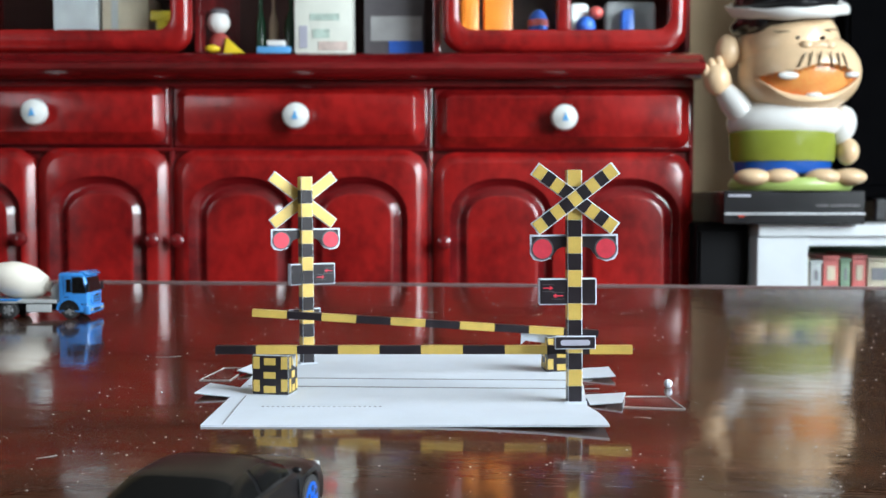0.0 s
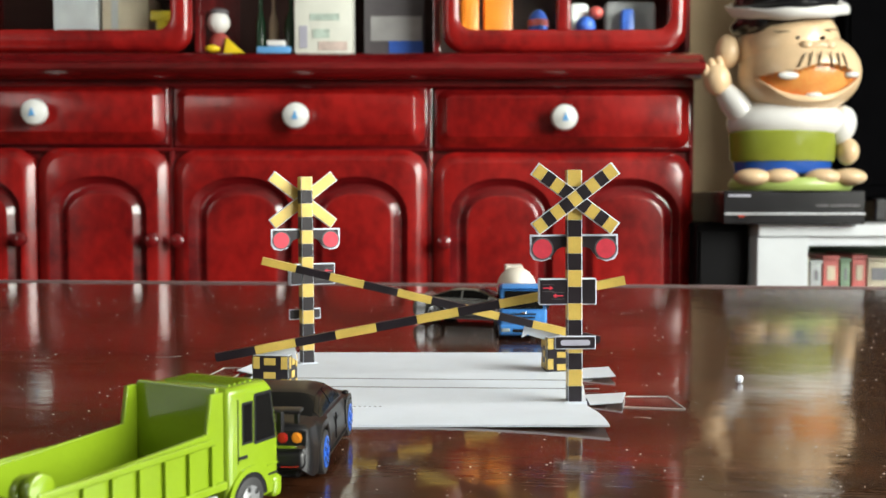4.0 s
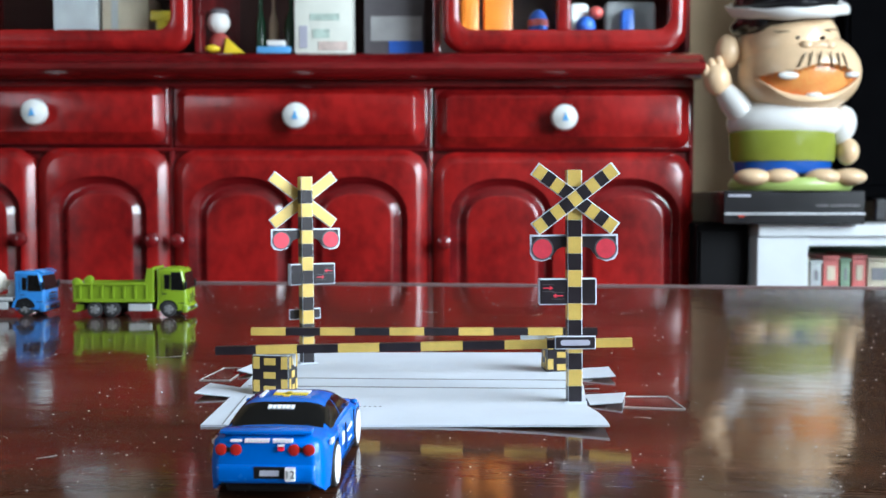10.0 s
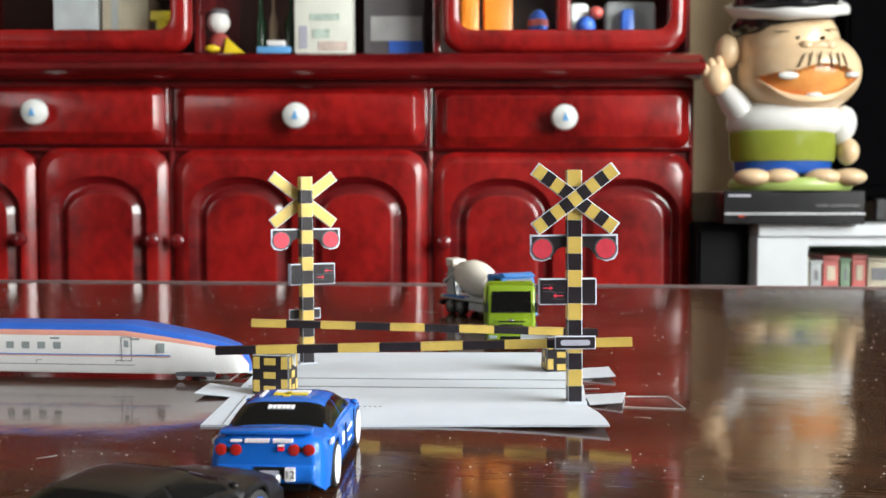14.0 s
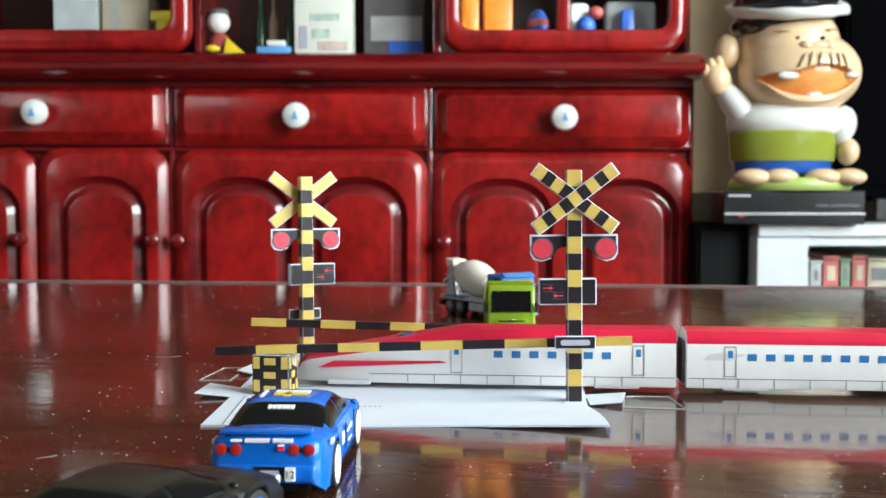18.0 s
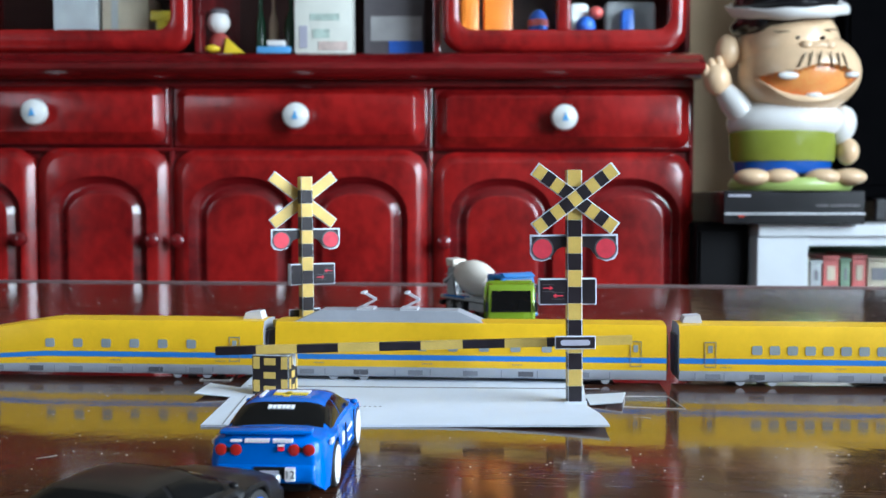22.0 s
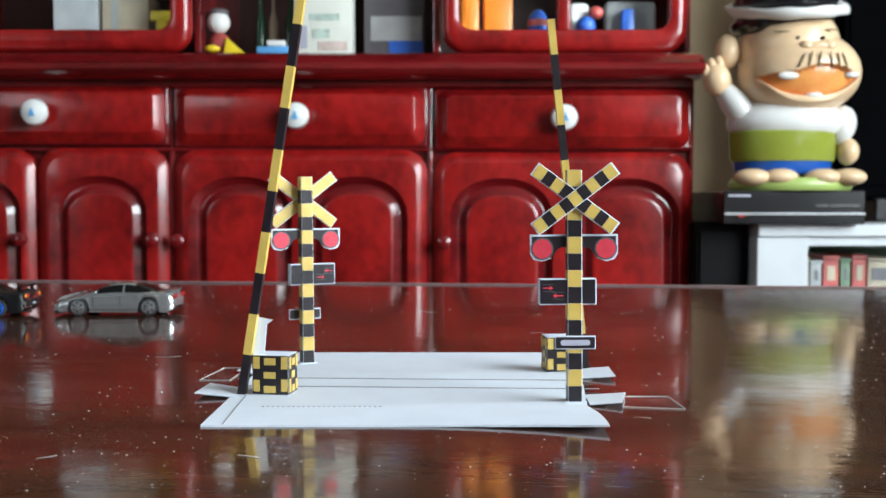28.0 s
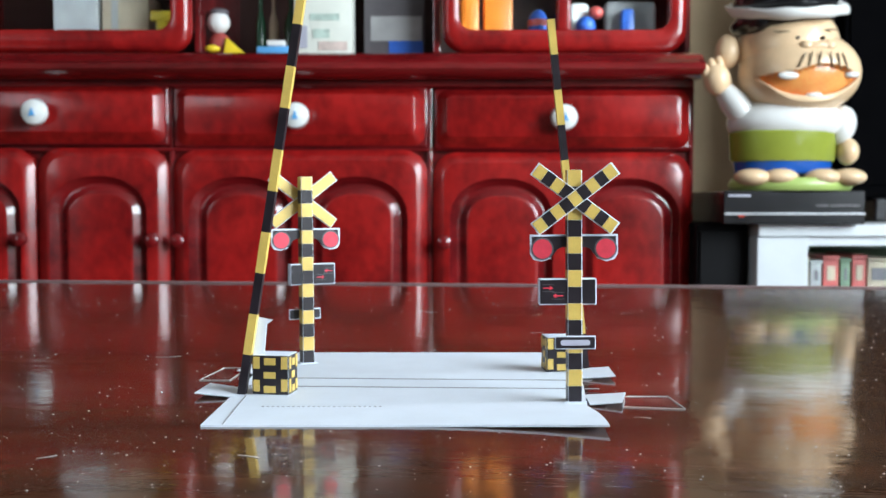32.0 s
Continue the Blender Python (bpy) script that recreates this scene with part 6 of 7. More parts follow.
T_WINBLUE = mat("printed_blue_window", (0.03, 0.20, 0.48), 0.25, 0, 0.1, 60.0)
T_GLASSBLUE = mat("printed_cab_glass", (0.04, 0.10, 0.22), 0.15, 0, 0.1, 60.0)
T_LINE = mat("printed_thin_line", (0.20, 0.21, 0.24), 0.5, 0, 0.05, 60.0)
T_DARK = mat("printed_undergear", (0.10, 0.10, 0.115), 0.5, 0, 0.1, 60.0)


def carriage(train, x0, length, section, mats, nose, direction, label, cap=0):
    """One car from x0 forwards. section: (half width, height, material of the strip above). nose: (run, tip height, tip width, power) or None; direction +1: the nose is at the far x end."""
    bm = bmesh.new()
    n = 60
    zb = section[0][1]
    rings = []
    for i in range(n + 1):
        x = x0 + length * i / n
        f, g = 1.0, 1.0
        if nose:
            run, tz, tw, pw = nose
            d = (x0 + length - x) if direction > 0 else (x - x0)
            if d < run:
                u = d / run
                f = tz + (1 - tz) * (u ** pw) * (1.0 if u < 1 else 1)
                g = tw + (1 - tw) * (1 - (1 - u) ** 2.6)
                if u < 0.10:
                    q = math.sqrt(max(0.0, 1 - (1 - u / 0.10) ** 2))
                    f, g = f * (0.55 + 0.45 * q), g * (0.45 + 0.55 * q)
        half = [(w * g, zb + (z - zb) * f) for w, z, _ in section]
        pts = [(x, -w, z) for w, z in half] + [(x, w, z) for w, z in half[::-1]]
        rings.append([bm.verts.new(p) for p in pts])
    m = len(rings[0])
    for a, b in zip(rings, rings[1:]):
        for k in range(m - 1):
            s = k if k < m // 2 else m - 2 - k
            bm.faces.new((a[k], a[k + 1], b[k + 1], b[k])).material_index = section[min(s, len(section) - 1)][2]
        bm.faces.new((a[m - 1], a[0], b[0], b[m - 1])).material_index = 0
    bm.faces.new(rings[0]).material_index = cap if direction < 0 else 0
    bm.faces.new(rings[-1][::-1]).material_index = cap if direction > 0 else 0
    bmesh.ops.recalc_face_normals(bm, faces=bm.faces)
    return part("carriage", bm, mats, train, label, True)


def plate(c, name, x0, x1, w, z0, z1, m, lift=0.00015, label="", both=True):
    """A thin printed patch on both sides of a car."""
    for s in (-1, 1) if both else (-1,):
        a, b = sorted((s * w, s * (w + lift)))
        part(name, box_bm(x0, x1, a, b, z0, z1), m, c, label)


def door(c, x, w, z0, z1, win=None):
    for s in (-1, 1):
        a, b = sorted((s * w, s * (w + 0.0002)))
        bm = bmesh.new()
        for p in ((x - 0.0022, x - 0.0020, z0, z1), (x + 0.0020, x + 0.0022, z0, z1), (x - 0.0022, x + 0.0022, z1, z1 + 0.0003), (x - 0.0022, x + 0.0022, z0 - 0.0003, z0)):
            box_bm(p[0], p[1], a, b, p[2], p[3], bm=bm)
        d = part("carriage_door", bm, T_LINE, c, "printed door outline")
        part("door_window", box_bm(x - 0.0009, x + 0.0009, a, b, z1 - 0.0040, z1 - 0.0012), win or T_WINDOW, c)


def bogie(c, x, w, m=T_DARK, wheels=True):
    for s in (-1, 1):
        y = s * (w - 0.0012)
        part("bogie_frame", box_bm(x - 0.0085, x + 0.0085, y - 0.0004, y + 0.0004, 0.0014, 0.0034, 0.0003), m, c)
        if wheels:
            for dx in (-0.0062, 0.0062):
                part("bogie_wheel", cyl_bm(0.0019, 0.0010, "y", (x + dx, y - s * 0.0002, 0.0019), 16), T_GREY, c)


def gangway(c, x, w, z1, d):
    part("gangway", box_bm(min(x, x + d * 0.0012), max(x, x + d * 0.0012), -w * 0.55, w * 0.55, 0.0035, z1 * 0.8), T_DARK, c, "dark gangway end")


def pantograph(c, x, z, m, lean=1):
    p = part("pantograph", box_bm(x - 0.0035, x + 0.0035, -0.0050, 0.0050, z, z + 0.0008), T_SILVER, c, "small folded paper pantograph")
    for a, b in (((x - lean * 0.002, z + 0.0008), (x + lean * 0.004, z + 0.0040)), ((x + lean * 0.004, z + 0.0040), (x - lean * 0.001, z + 0.0068))):
        d = Vector((b[0] - a[0], b[1] - a[1])).normalized()
        nrm = Vector((-d.y, d.x)) * 0.0005
        A, B = Vector(a), Vector(b)
        part("pantograph_arm", prism_bm([A - nrm, B - nrm, B + nrm, A + nrm], -0.0008, 0.0008), m, p)
    part("contact_strip", box_bm(x - lean * 0.001 - 0.0008, x - lean * 0.001 + 0.0008, -0.0045, 0.0045, z + 0.0066, z + 0.0073), m, p)


def train(name, label, lens, gap, section, mats, nose, fit_out, cap=9):
    t = empty(name)
    ln, lm = lens
    half = ln + gap + lm / 2
    spans = ((-half, ln, -1), (-lm / 2, lm, 0), (lm / 2 + gap, ln, 1))
    w, top = max(s[0] for s in section), section[-1][1]
    for x0, l, d in spans:
        c = carriage(t, x0, l, section, mats, nose if d else None, d, "", min(len(mats) - 1, cap) if d else 0)
        for e in (-1, 1):
            if d != e:
                gangway(c, x0 if e < 0 else x0 + l, w, top, e)
        fit_out(c, x0, l, d, w, top)
    return tagged(t, label, "toy train", "paper trains")


def fit_blue_pink(c, x0, l, d, w, top):
    a, b = (x0 + (0.052 if d < 0 else 0.012)), (x0 + l - (0.052 if d > 0 else 0.012))
    plate(c, "side_line", x0 + (0.030 if d < 0 else 0.0005), x0 + l - (0.030 if d > 0 else 0.0005), w, 0.0098, 0.0102, T_MIDBLUE)
    plate(c, "side_line", x0 + (0.030 if d < 0 else 0.0005), x0 + l - (0.030 if d > 0 else 0.0005), w, 0.0093, 0.0097, T_PINK)
    plate(c, "skirt_line", x0 + (0.045 if d < 0 else 0.0005), x0 + l - (0.045 if d > 0 else 0.0005), w, 0.0058, 0.00605, T_LINE)
    if d:
        door(c, a - 0.0035 if d < 0 else b + 0.0035, w, 0.0078, 0.0172)
    door(c, (b if d <= 0 else a) - 0.004 * (1 if d <= 0 else -1), w, 0.0078, 0.0172)
    if d == 0:
        door(c, a + 0.012, w, 0.0078, 0.0172)
    n = 13 if d == 0 else 8
    for k in range(n):
        x = a + 0.020 + (b - a - 0.046) * k / (n - 1)
        plate(c, "carriage_window", x - 0.0016, x + 0.0016, w, 0.0122, 0.0150, T_WINDOW)
    for q in (0.034, 0.070, 0.104):
        plate(c, "hatch_line", x0 + q, x0 + q + 0.0026, w, 0.0076, 0.0078, T_LINE)
        plate(c, "hatch_line", x0 + q, x0 + q + 0.0002, w, 0.0064, 0.0076, T_LINE)
        plate(c, "destination_plate", x0 + q + 0.006, x0 + q + 0.0100, w, 0.0162, 0.0170, T_WINDOW)
    for s in (-1, 1):
        y0, y1 = sorted((s * w, s * (w + 0.00018)))
        xe = x0 + l - 0.022 if d < 0 else x0 + 0.022
        if d:
            part("wing_emblem", prism_bm([(xe - 0.0040, 0.0122), (xe + 0.0040, 0.0152), (xe - 0.0026, 0.0144), (xe - 0.0012, 0.0136)], y0, y1), T_SILVER, c, "pale printed emblem")
    ends = [x0 + 0.026 if d >= 0 else x0 + 0.020, x0 + l - 0.026 if d <= 0 else x0 + l - 0.020]
    for x in ends:
        bogie(c, x, w)
    if d == 0:
        part("pantograph_base", box_bm(x0 + 0.010, x0 + 0.030, -0.006, 0.006, top + 0.0035, top + 0.0048, 0.0003), T_SILVER, c)
        part("insulator", cyl_bm(0.002, 0.0040, "z", (x0 + 0.020, 0, top + 0.0018), 12), T_SILVER, c)
        pantograph(c, x0 + 0.020, top + 0.0048, T_RED)
        part("roof_fairing", prism_bm([(x0 + l - 0.020, top - 0.0002), (x0 + l - 0.002, top - 0.0002), (x0 + l - 0.004, top + 0.0035)], -0.006, 0.006), T_BLUE, c, "blue folded roof fairing")
    else:
        xe = x0 + l - 0.004 if d < 0 else x0 + 0.004
        part("roof_flap", prism_bm([(xe - 0.004, top - 0.0002), (xe + 0.003, top - 0.0002), (xe + d * -0.003, top + 0.0030)], -0.004, 0.004), T_SILVER, c)
        xn = x0 + 0.0225 if d < 0 else x0 + l - 0.0225
        plate(c, "cab_window", xn + (0.010 if d < 0 else -0.013), xn + (0.013 if d < 0 else -0.010), w * 0.985, 0.0110, 0.0150, T_WINDOW, 0.0004)


def fit_teal(c, x0, l, d, w, top):
    a, b = (x0 + (0.085 if d < 0 else 0.010)), (x0 + l - (0.085 if d > 0 else 0.010))
    if d == 0:
        door(c, b - 0.003, w, 0.0070, 0.0165, T_WINBLUE)
        xs = [a + 0.012 + (b - a - 0.030) * k / 21 for k in range(22)]
    else:
        rear = x0 + l if d < 0 else x0
        xs = [rear + d * (0.027 + 0.0062 * k) for k in range(7)]
        for q in (0.081, 0.088):
            door(c, rear + d * q, w, 0.0070, 0.0160, T_WINBLUE)
        plate(c, "vent_mark", rear + d * 0.0725 - 0.001, rear + d * 0.0725 + 0.001, w, 0.0160, 0.0168, T_DARK)
    for x in xs:
        plate(c, "carriage_window", x - 0.0014, x + 0.0014, w, 0.0122, 0.0148, T_WINBLUE)
    for q in (0.010, 0.050, 0.115):
        plate(c, "hatch_line", x0 + q, x0 + q + 0.0040, w, 0.0074, 0.0076, T_LINE)
        plate(c, "hatch_line", x0 + q, x0 + q + 0.0002, w, 0.0060, 0.0074, T_LINE)
    plate(c, "vent_mark", a + 0.004, a + 0.008, w, 0.0165, 0.0174, T_DARK)
    plate(c, "skirt_line", x0 + (0.05 if d < 0 else 0.0005), x0 + l - (0.05 if d > 0 else 0.0005), w, 0.0050, 0.00525, T_LINE)
    plate(c, "skirt_box", a + 0.006, a + 0.012, w, 0.0072, 0.0088, T_SILVER)
    for x in (x0 + 0.030, x0 + l - 0.030):
        bogie(c, x, w * 0.95, T_SILVER)
    if d == 0:
        xc = x0 + 0.122
        bm = frustum_bm((xc - 0.024, xc + 0.024, 0.0088), (xc - 0.013, xc + 0.016, 0.0060), top - 0.0015, top + 0.0062, bevel=0.0002)
        part("roof_cover", bm, T_SILVER, c, "pale grey folded roof cover")
        pantograph(c, xc - 0.002, top + 0.0062, T_RED, -1)
    else:
        xe = x0 + l - 0.0105 if d < 0 else x0 + 0.0105
        for s in (-1, 1):
            y0, y1 = sorted((s * w, s * (w + 0.00018)))
            part("wing_emblem", prism_bm([(xe - 0.008, 0.0130), (xe - 0.001, 0.0124), (xe + 0.008, 0.0135), (xe + 0.002, 0.0155), (xe - 0.004, 0.0152)], y0, y1), T_WHITE, c, "pale printed emblem")
        xg = x0 + 0.045 if d < 0 else x0 + l - 0.045
        bm = frustum_bm((xg - 0.013, xg + 0.013, 0.0058), (xg - 0.006, xg + 0.008, 0.0044), top * 0.60, top * 0.745, bevel=0.0006)
        part("cab_glass", bm, T_GLASSBLUE, c, "dark blue cab window")


def fit_red(c, x0, l, d, w, top):
    a, b = (x0 + (0.064 if d < 0 else 0.008)), (x0 + l - (0.064 if d > 0 else 0.008))
    door(c, (a if d < 0 else b if d > 0 else a + 0.008), w, 0.0070, 0.0178, T_WINBLUE)
    if d <= 0:
        door(c, b - 0.006, w, 0.0070, 0.0178, T_WINBLUE)
    n = 13 if d == 0 else 7
    for k in range(n):
        x = a + 0.016 + (b - a - 0.034) * k / (n - 1)
        plate(c, "carriage_window", x - 0.0017, x + 0.0017, w, 0.0128, 0.0154, T_WINBLUE)
    plate(c, "skirt_line", x0 + (0.03 if d < 0 else 0.0005), x0 + l - (0.03 if d > 0 else 0.0005), w, 0.0058, 0.0061, T_LINE)
    for k in range(9):
        x = x0 + (0.045 if d < 0 else 0.006) + (l - (0.055 if d else 0.014)) * k / 9
        plate(c, "skirt_line", x, x + 0.0003, w, 0.0026, 0.0058, T_LINE)
    for x in (x0 + 0.022, x0 + l - 0.022):
        bogie(c, x, w, T_SILVER, False)
    if d == 0:
        for s in (-1, 1):
            y0, y1 = sorted((s * w, s * (w + 0.00018)))
            part("swirl_emblem", prism_bm([(x0 + 0.006, 0.0130), (x0 + 0.016, 0.0128), (x0 + 0.022, 0.0152), (x0 + 0.014, 0.0160), (x0 + 0.008, 0.0150)], y0, y1), T_SILVER, c, "pale printed emblem")
        xc = x0 + 0.112
        bm = frustum_bm((xc - 0.016, xc + 0.016, 0.0075), (xc - 0.010, xc + 0.010, 0.0055), top - 0.0010, top + 0.0042, bevel=0.0002)
        part("roof_cover", bm, T_SILVER, c, "pale grey folded roof cover")
        pantograph(c, xc + 0.006, top + 0.0042, T_RED, 1)
    else:
        for s in (-1, 1):
            y0, y1 = sorted((s * w * 0.86, s * (w + 0.0003)))
            xt = x0 if d < 0 else x0 + l
            part("nose_flash", prism_bm([(xt - d * 0.010, 0.0080), (xt - d * 0.060, 0.0105), (xt - d * 0.058, 0.0112), (xt - d * 0.016, 0.0106)], y0, y1), T_RED, c, "red flash along the nose")
        xg = x0 + 0.046 if d < 0 else x0 + l - 0.046
        bm = frustum_bm((xg - 0.011, xg + 0.011, 0.0060), (xg - 0.004, xg + 0.006, 0.0042), top * 0.68, top * 0.86, bevel=0.0006)
        part("cab_glass", bm, T_GLASSBLUE, c, "dark blue cab window")


def fit_yellow(c, x0, l, d, w, top):
    a, b = (x0 + (0.058 if d < 0 else 0.008)), (x0 + l - (0.058 if d > 0 else 0.008))
    door(c, (b if d <= 0 else a) - 0.004 * (1 if d <= 0 else -1), w, 0.0075, 0.0170)
    if d:
        door(c, a if d < 0 else b, w, 0.0075, 0.0160)
    if d == 0:
        xs = [a + 0.052 + 0.0125 * k for k in range(6)]
    else:
        rear = x0 + l if d < 0 else x0
        xs = [rear + d * (0.030 + (0.012 if d < 0 else 0.0068) * k) for k in range(6 if d < 0 else 9)]
    for x in xs:
        for s in (-1, 1):
            y0, y1 = sorted((s * w, s * (w + 0.00015)))
            part("carriage_window", prism_bm(rounded(x - 0.0020, x + 0.0020, 0.0124, 0.0160, 0.0008, 3), y0, y1), T_WINDOW, c)
    rear = x0 + l if d < 0 else x0
    for q in (0.018, 0.062, 0.098):
        plate(c, "hatch_line", rear + (d or 1) * q - 0.0022, rear + (d or 1) * q + 0.0022, w, 0.0072, 0.0074, T_LINE)
    for x in (x0 + 0.030, x0 + l - 0.030):
        bogie(c, x, w, T_DARK)
    for k in range(10):
        x = x0 + (0.05 if d < 0 else 0.006) + (l - (0.06 if d else 0.014)) * k / 10
        plate(c, "skirt_line", x, x + 0.0003, w, 0.0020, 0.0050, T_LINE)
    for k in range(6):
        x = x0 + (0.056 if d < 0 else 0.010) + (l - (0.070 if d else 0.024)) * k / 6
        plate(c, "skirt_box", x, x + 0.006, w, 0.0026, 0.0046, T_DARK if k % 3 == 1 else T_LINE, 0.00012)
    if d == 0:
        xc = x0 + 0.044
        bm = frustum_bm((xc - 0.038, xc + 0.042, 0.0085), (xc - 0.026, xc + 0.030, 0.0062), top - 0.0012, top + 0.0040, bevel=0.0002)
        part("roof_cover", bm, T_GREY, c, "grey folded roof cover")
        pantograph(c, xc - 0.008, top + 0.0040, T_SILVER, 1)
        pantograph(c, xc + 0.010, top + 0.0040, T_SILVER, 1)
    else:
        xe = x0 + l - 0.006 if d < 0 else x0 + 0.006
        part("roof_flap", prism_bm([(xe - 0.004, top - 0.0002), (xe + 0.004, top - 0.0002), (xe + 0.003, top + 0.0030), (xe - 0.003, top + 0.0024)], -0.004, 0.004), T_SILVER, c)
        xg = x0 + 0.046 if d < 0 else x0 + l - 0.046
        bm = frustum_bm((xg - 0.010, xg + 0.010, 0.0060), (xg - 0.004, xg + 0.006, 0.0045), top * 0.66, top * 0.84, bevel=0.0006)
        part("cab_glass", bm, T_GLASSBLUE, c, "dark cab window")


train_pink = train("paper_train", "white paper train with a blue roof and copper line", (0.157, 0.1565), 0.005, [(0.0098, 0.0024, 0), (0.0105, 0.0036, 0), (0.0105, 0.0178, 1), (0.0102, 0.0200, 2), (0.0080, 0.0224, 2), (0.0, 0.0230, 2)], [T_WHITE, T_PINK, T_BLUE], (0.050, 0.36, 0.45, 0.55), fit_blue_pink)
train_teal = train("paper_train", "teal and white paper train with a magenta line", (0.166, 0.160), 0.006, [(0.0098, 0.0020, 0), (0.0105, 0.0034, 0), (0.0105, 0.0104, 1), (0.0105, 0.0112, 2), (0.0103, 0.0196, 2), (0.0085, 0.0232, 2), (0.0, 0.0238, 2)], [T_WHITE, T_MAGENTA, T_TEAL], (0.100, 0.40, 0.58, 1.15), fit_teal)
train_red = train("paper_train", "white paper train with a crimson roof", (0.147, 0.131), 0.004, [(0.0098, 0.0022, 0), (0.0105, 0.0034, 0), (0.0105, 0.0190, 1), (0.0100, 0.0212, 1), (0.0082, 0.0236, 1), (0.0, 0.0242, 1)], [T_WHITE, T_RED], (0.066, 0.42, 0.45, 0.85), fit_red)
train_yellow = train("paper_train", "bright yellow paper train with a blue line", (0.172, 0.157), 0.005, [(0.0098, 0.0018, 0), (0.0105, 0.0030, 0), (0.0105, 0.0058, 1), (0.0105, 0.0086, 2), (0.0105, 0.0108, 1), (0.0102, 0.0205, 1), (0.0086, 0.0236, 1), (0.0, 0.0242, 1)], [T_GREY, T_YELLOW, T_MIDBLUE], (0.080, 0.30, 0.40, 0.80), fit_yellow, 1)

# ---- what moves ----
def motions():
    def gate(ob, low, high, sign, yaw, rows):
        """The arm shifts a little from its low to its high seat as it swings."""
        def seat(a):
            return [p + (q - p) * max(0, min(1, a / 80)) for p, q in zip(low, high)]
        walk(ob, [(t, pose(*seat(a), 0, sign * a, yaw)) for t, a in rows])

    gate(gate_front, (-0.0717, 0.3725, 0.0174), (-0.0736, 0.3720, 0.0140), -1, -3.9, [(0.0, 0.6), (3.5, 0.7), (3.9, 6), (4.4, 45), (4.9, 80), (5.2, 84.6), (7.9, 84.6), (8.0, 84), (8.2, 60), (8.4, 38), (8.5, 31), (8.6, 22), (8.8, 19), (9.0, 1.7), (10.0, 1.7), (24.4, 2.1), (24.6, 6), (24.8, 22), (25.0, 25.4), (25.3, 66), (25.5, 73), (25.8, 79), (26.2, 80.9), (32.0, 80.9)])
    gate(gate_back, (0.0490, 0.4215, 0.0180), (0.0585, 0.4190, 0.0192), 1, 0, [(0.0, 3.5), (3.4, 3.6), (3.9, 9), (4.4, 42), (4.9, 74), (5.3, 80.6), (7.9, 80.6), (8.0, 80), (8.2, 72), (8.4, 46), (8.5, 42), (8.6, 31), (8.8, 30), (9.0, 0.0), (11.0, 0.0), (12.0, 0.6), (16.0, 1.8), (24.4, 1.7), (24.6, 5), (24.8, 12), (25.0, 13.5), (25.3, 50), (25.5, 52), (25.8, 70), (26.3, 84), (32.0, 84)])

    # a scrap of paper is blown away while the gates are open
    walk(crumb, [(0.0, pose(0.0885, 0.3885, 0)), (3.6, pose(0.0885, 0.3885, 0)), (4.4, pose(0.22, 0.43, 0)), (5.2, pose(0.46, 0.50, 0)), (32.0, pose(0.46, 0.50, 0))])

    # trains: seconds, place along the line, place of the line where x is 0; each line runs aslant
    def run(ob, slope, rows):
        walk(ob, [(t, pose(x, y + slope * x, 0.0006, 0, 0, math.degrees(math.atan(slope)))) for t, x, y in rows])

    run(train_pink, -0.093, [(0.0, -0.76, 0.409), (0.6, -0.55, 0.409), (1.0, -0.353, 0.409), (1.5, -0.2033, 0.409), (2.0, -0.0365, 0.409), (2.5, 0.0737, 0.408), (3.0, 0.1597, 0.407), (3.5, 0.313, 0.406), (4.0, 0.47, 0.405), (4.6, 0.62, 0.405), (10.8, 0.62, 0.404), (11.2, 0.44, 0.402), (11.5, 0.3075, 0.4), (12.0, 0.176, 0.4), (12.5, 0.0725, 0.4005), (13.0, -0.035, 0.401), (13.5, -0.157, 0.402), (14.0, -0.319, 0.402), (14.5, -0.49, 0.41), (15.2, -0.74, 0.47), (16.0, -0.76, 0.52), (32.0, -0.76, 0.52)])
    run(train_teal, -0.098, [(0.0, 0.70, 0.384), (0.5, 0.55, 0.384), (1.0, 0.3577, 0.384), (1.5, 0.2325, 0.384), (2.0, 0.0862, 0.384), (2.5, -0.058, 0.384), (3.0, -0.227, 0.384), (3.5, -0.424, 0.384), (4.0, -0.60, 0.384), (4.6, -0.70, 0.384), (13.2, -0.70, 0.384), (14.0, -0.56, 0.387), (14.5, -0.331, 0.388), (15.5, -0.11, 0.389), (16.5, 0.1135, 0.389), (17.0, 0.224, 0.388), (17.5, 0.45, 0.38), (18.0, 0.62, 0.33), (32.0, 0.62, 0.33)])
    run(train_red, -0.09, [(0.0, 0.64, 0.46), (16.6, 0.64, 0.46), (17.1, 0.50, 0.392), (17.5, 0.269, 0.391), (18.0, 0.158, 0.391), (18.5, 0.043, 0.391), (19.0, -0.057, 0.391), (19.5, -0.152, 0.392), (20.0, -0.2925, 0.394), (20.5, -0.49, 0.38), (21.0, -0.70, 0.34), (21.5, -0.76, 0.30), (32.0, -0.76, 0.30)])
    run(train_yellow, -0.08, [(0.0, -0.74, 0.30), (18.0, -0.74, 0.30), (19.8, -0.70, 0.34), (20.2, -0.50, 0.385), (20.5, -0.331, 0.392), (21.0, -0.1955, 0.393), (21.5, -0.107, 0.398), (22.0, 0.0108, 0.408), (22.5, 0.131, 0.406), (23.0, 0.2345, 0.403), (23.5, 0.335, 0.402), (24.0, 0.53, 0.402), (24.5, 0.64, 0.402), (32.0, 0.64, 0.402)])

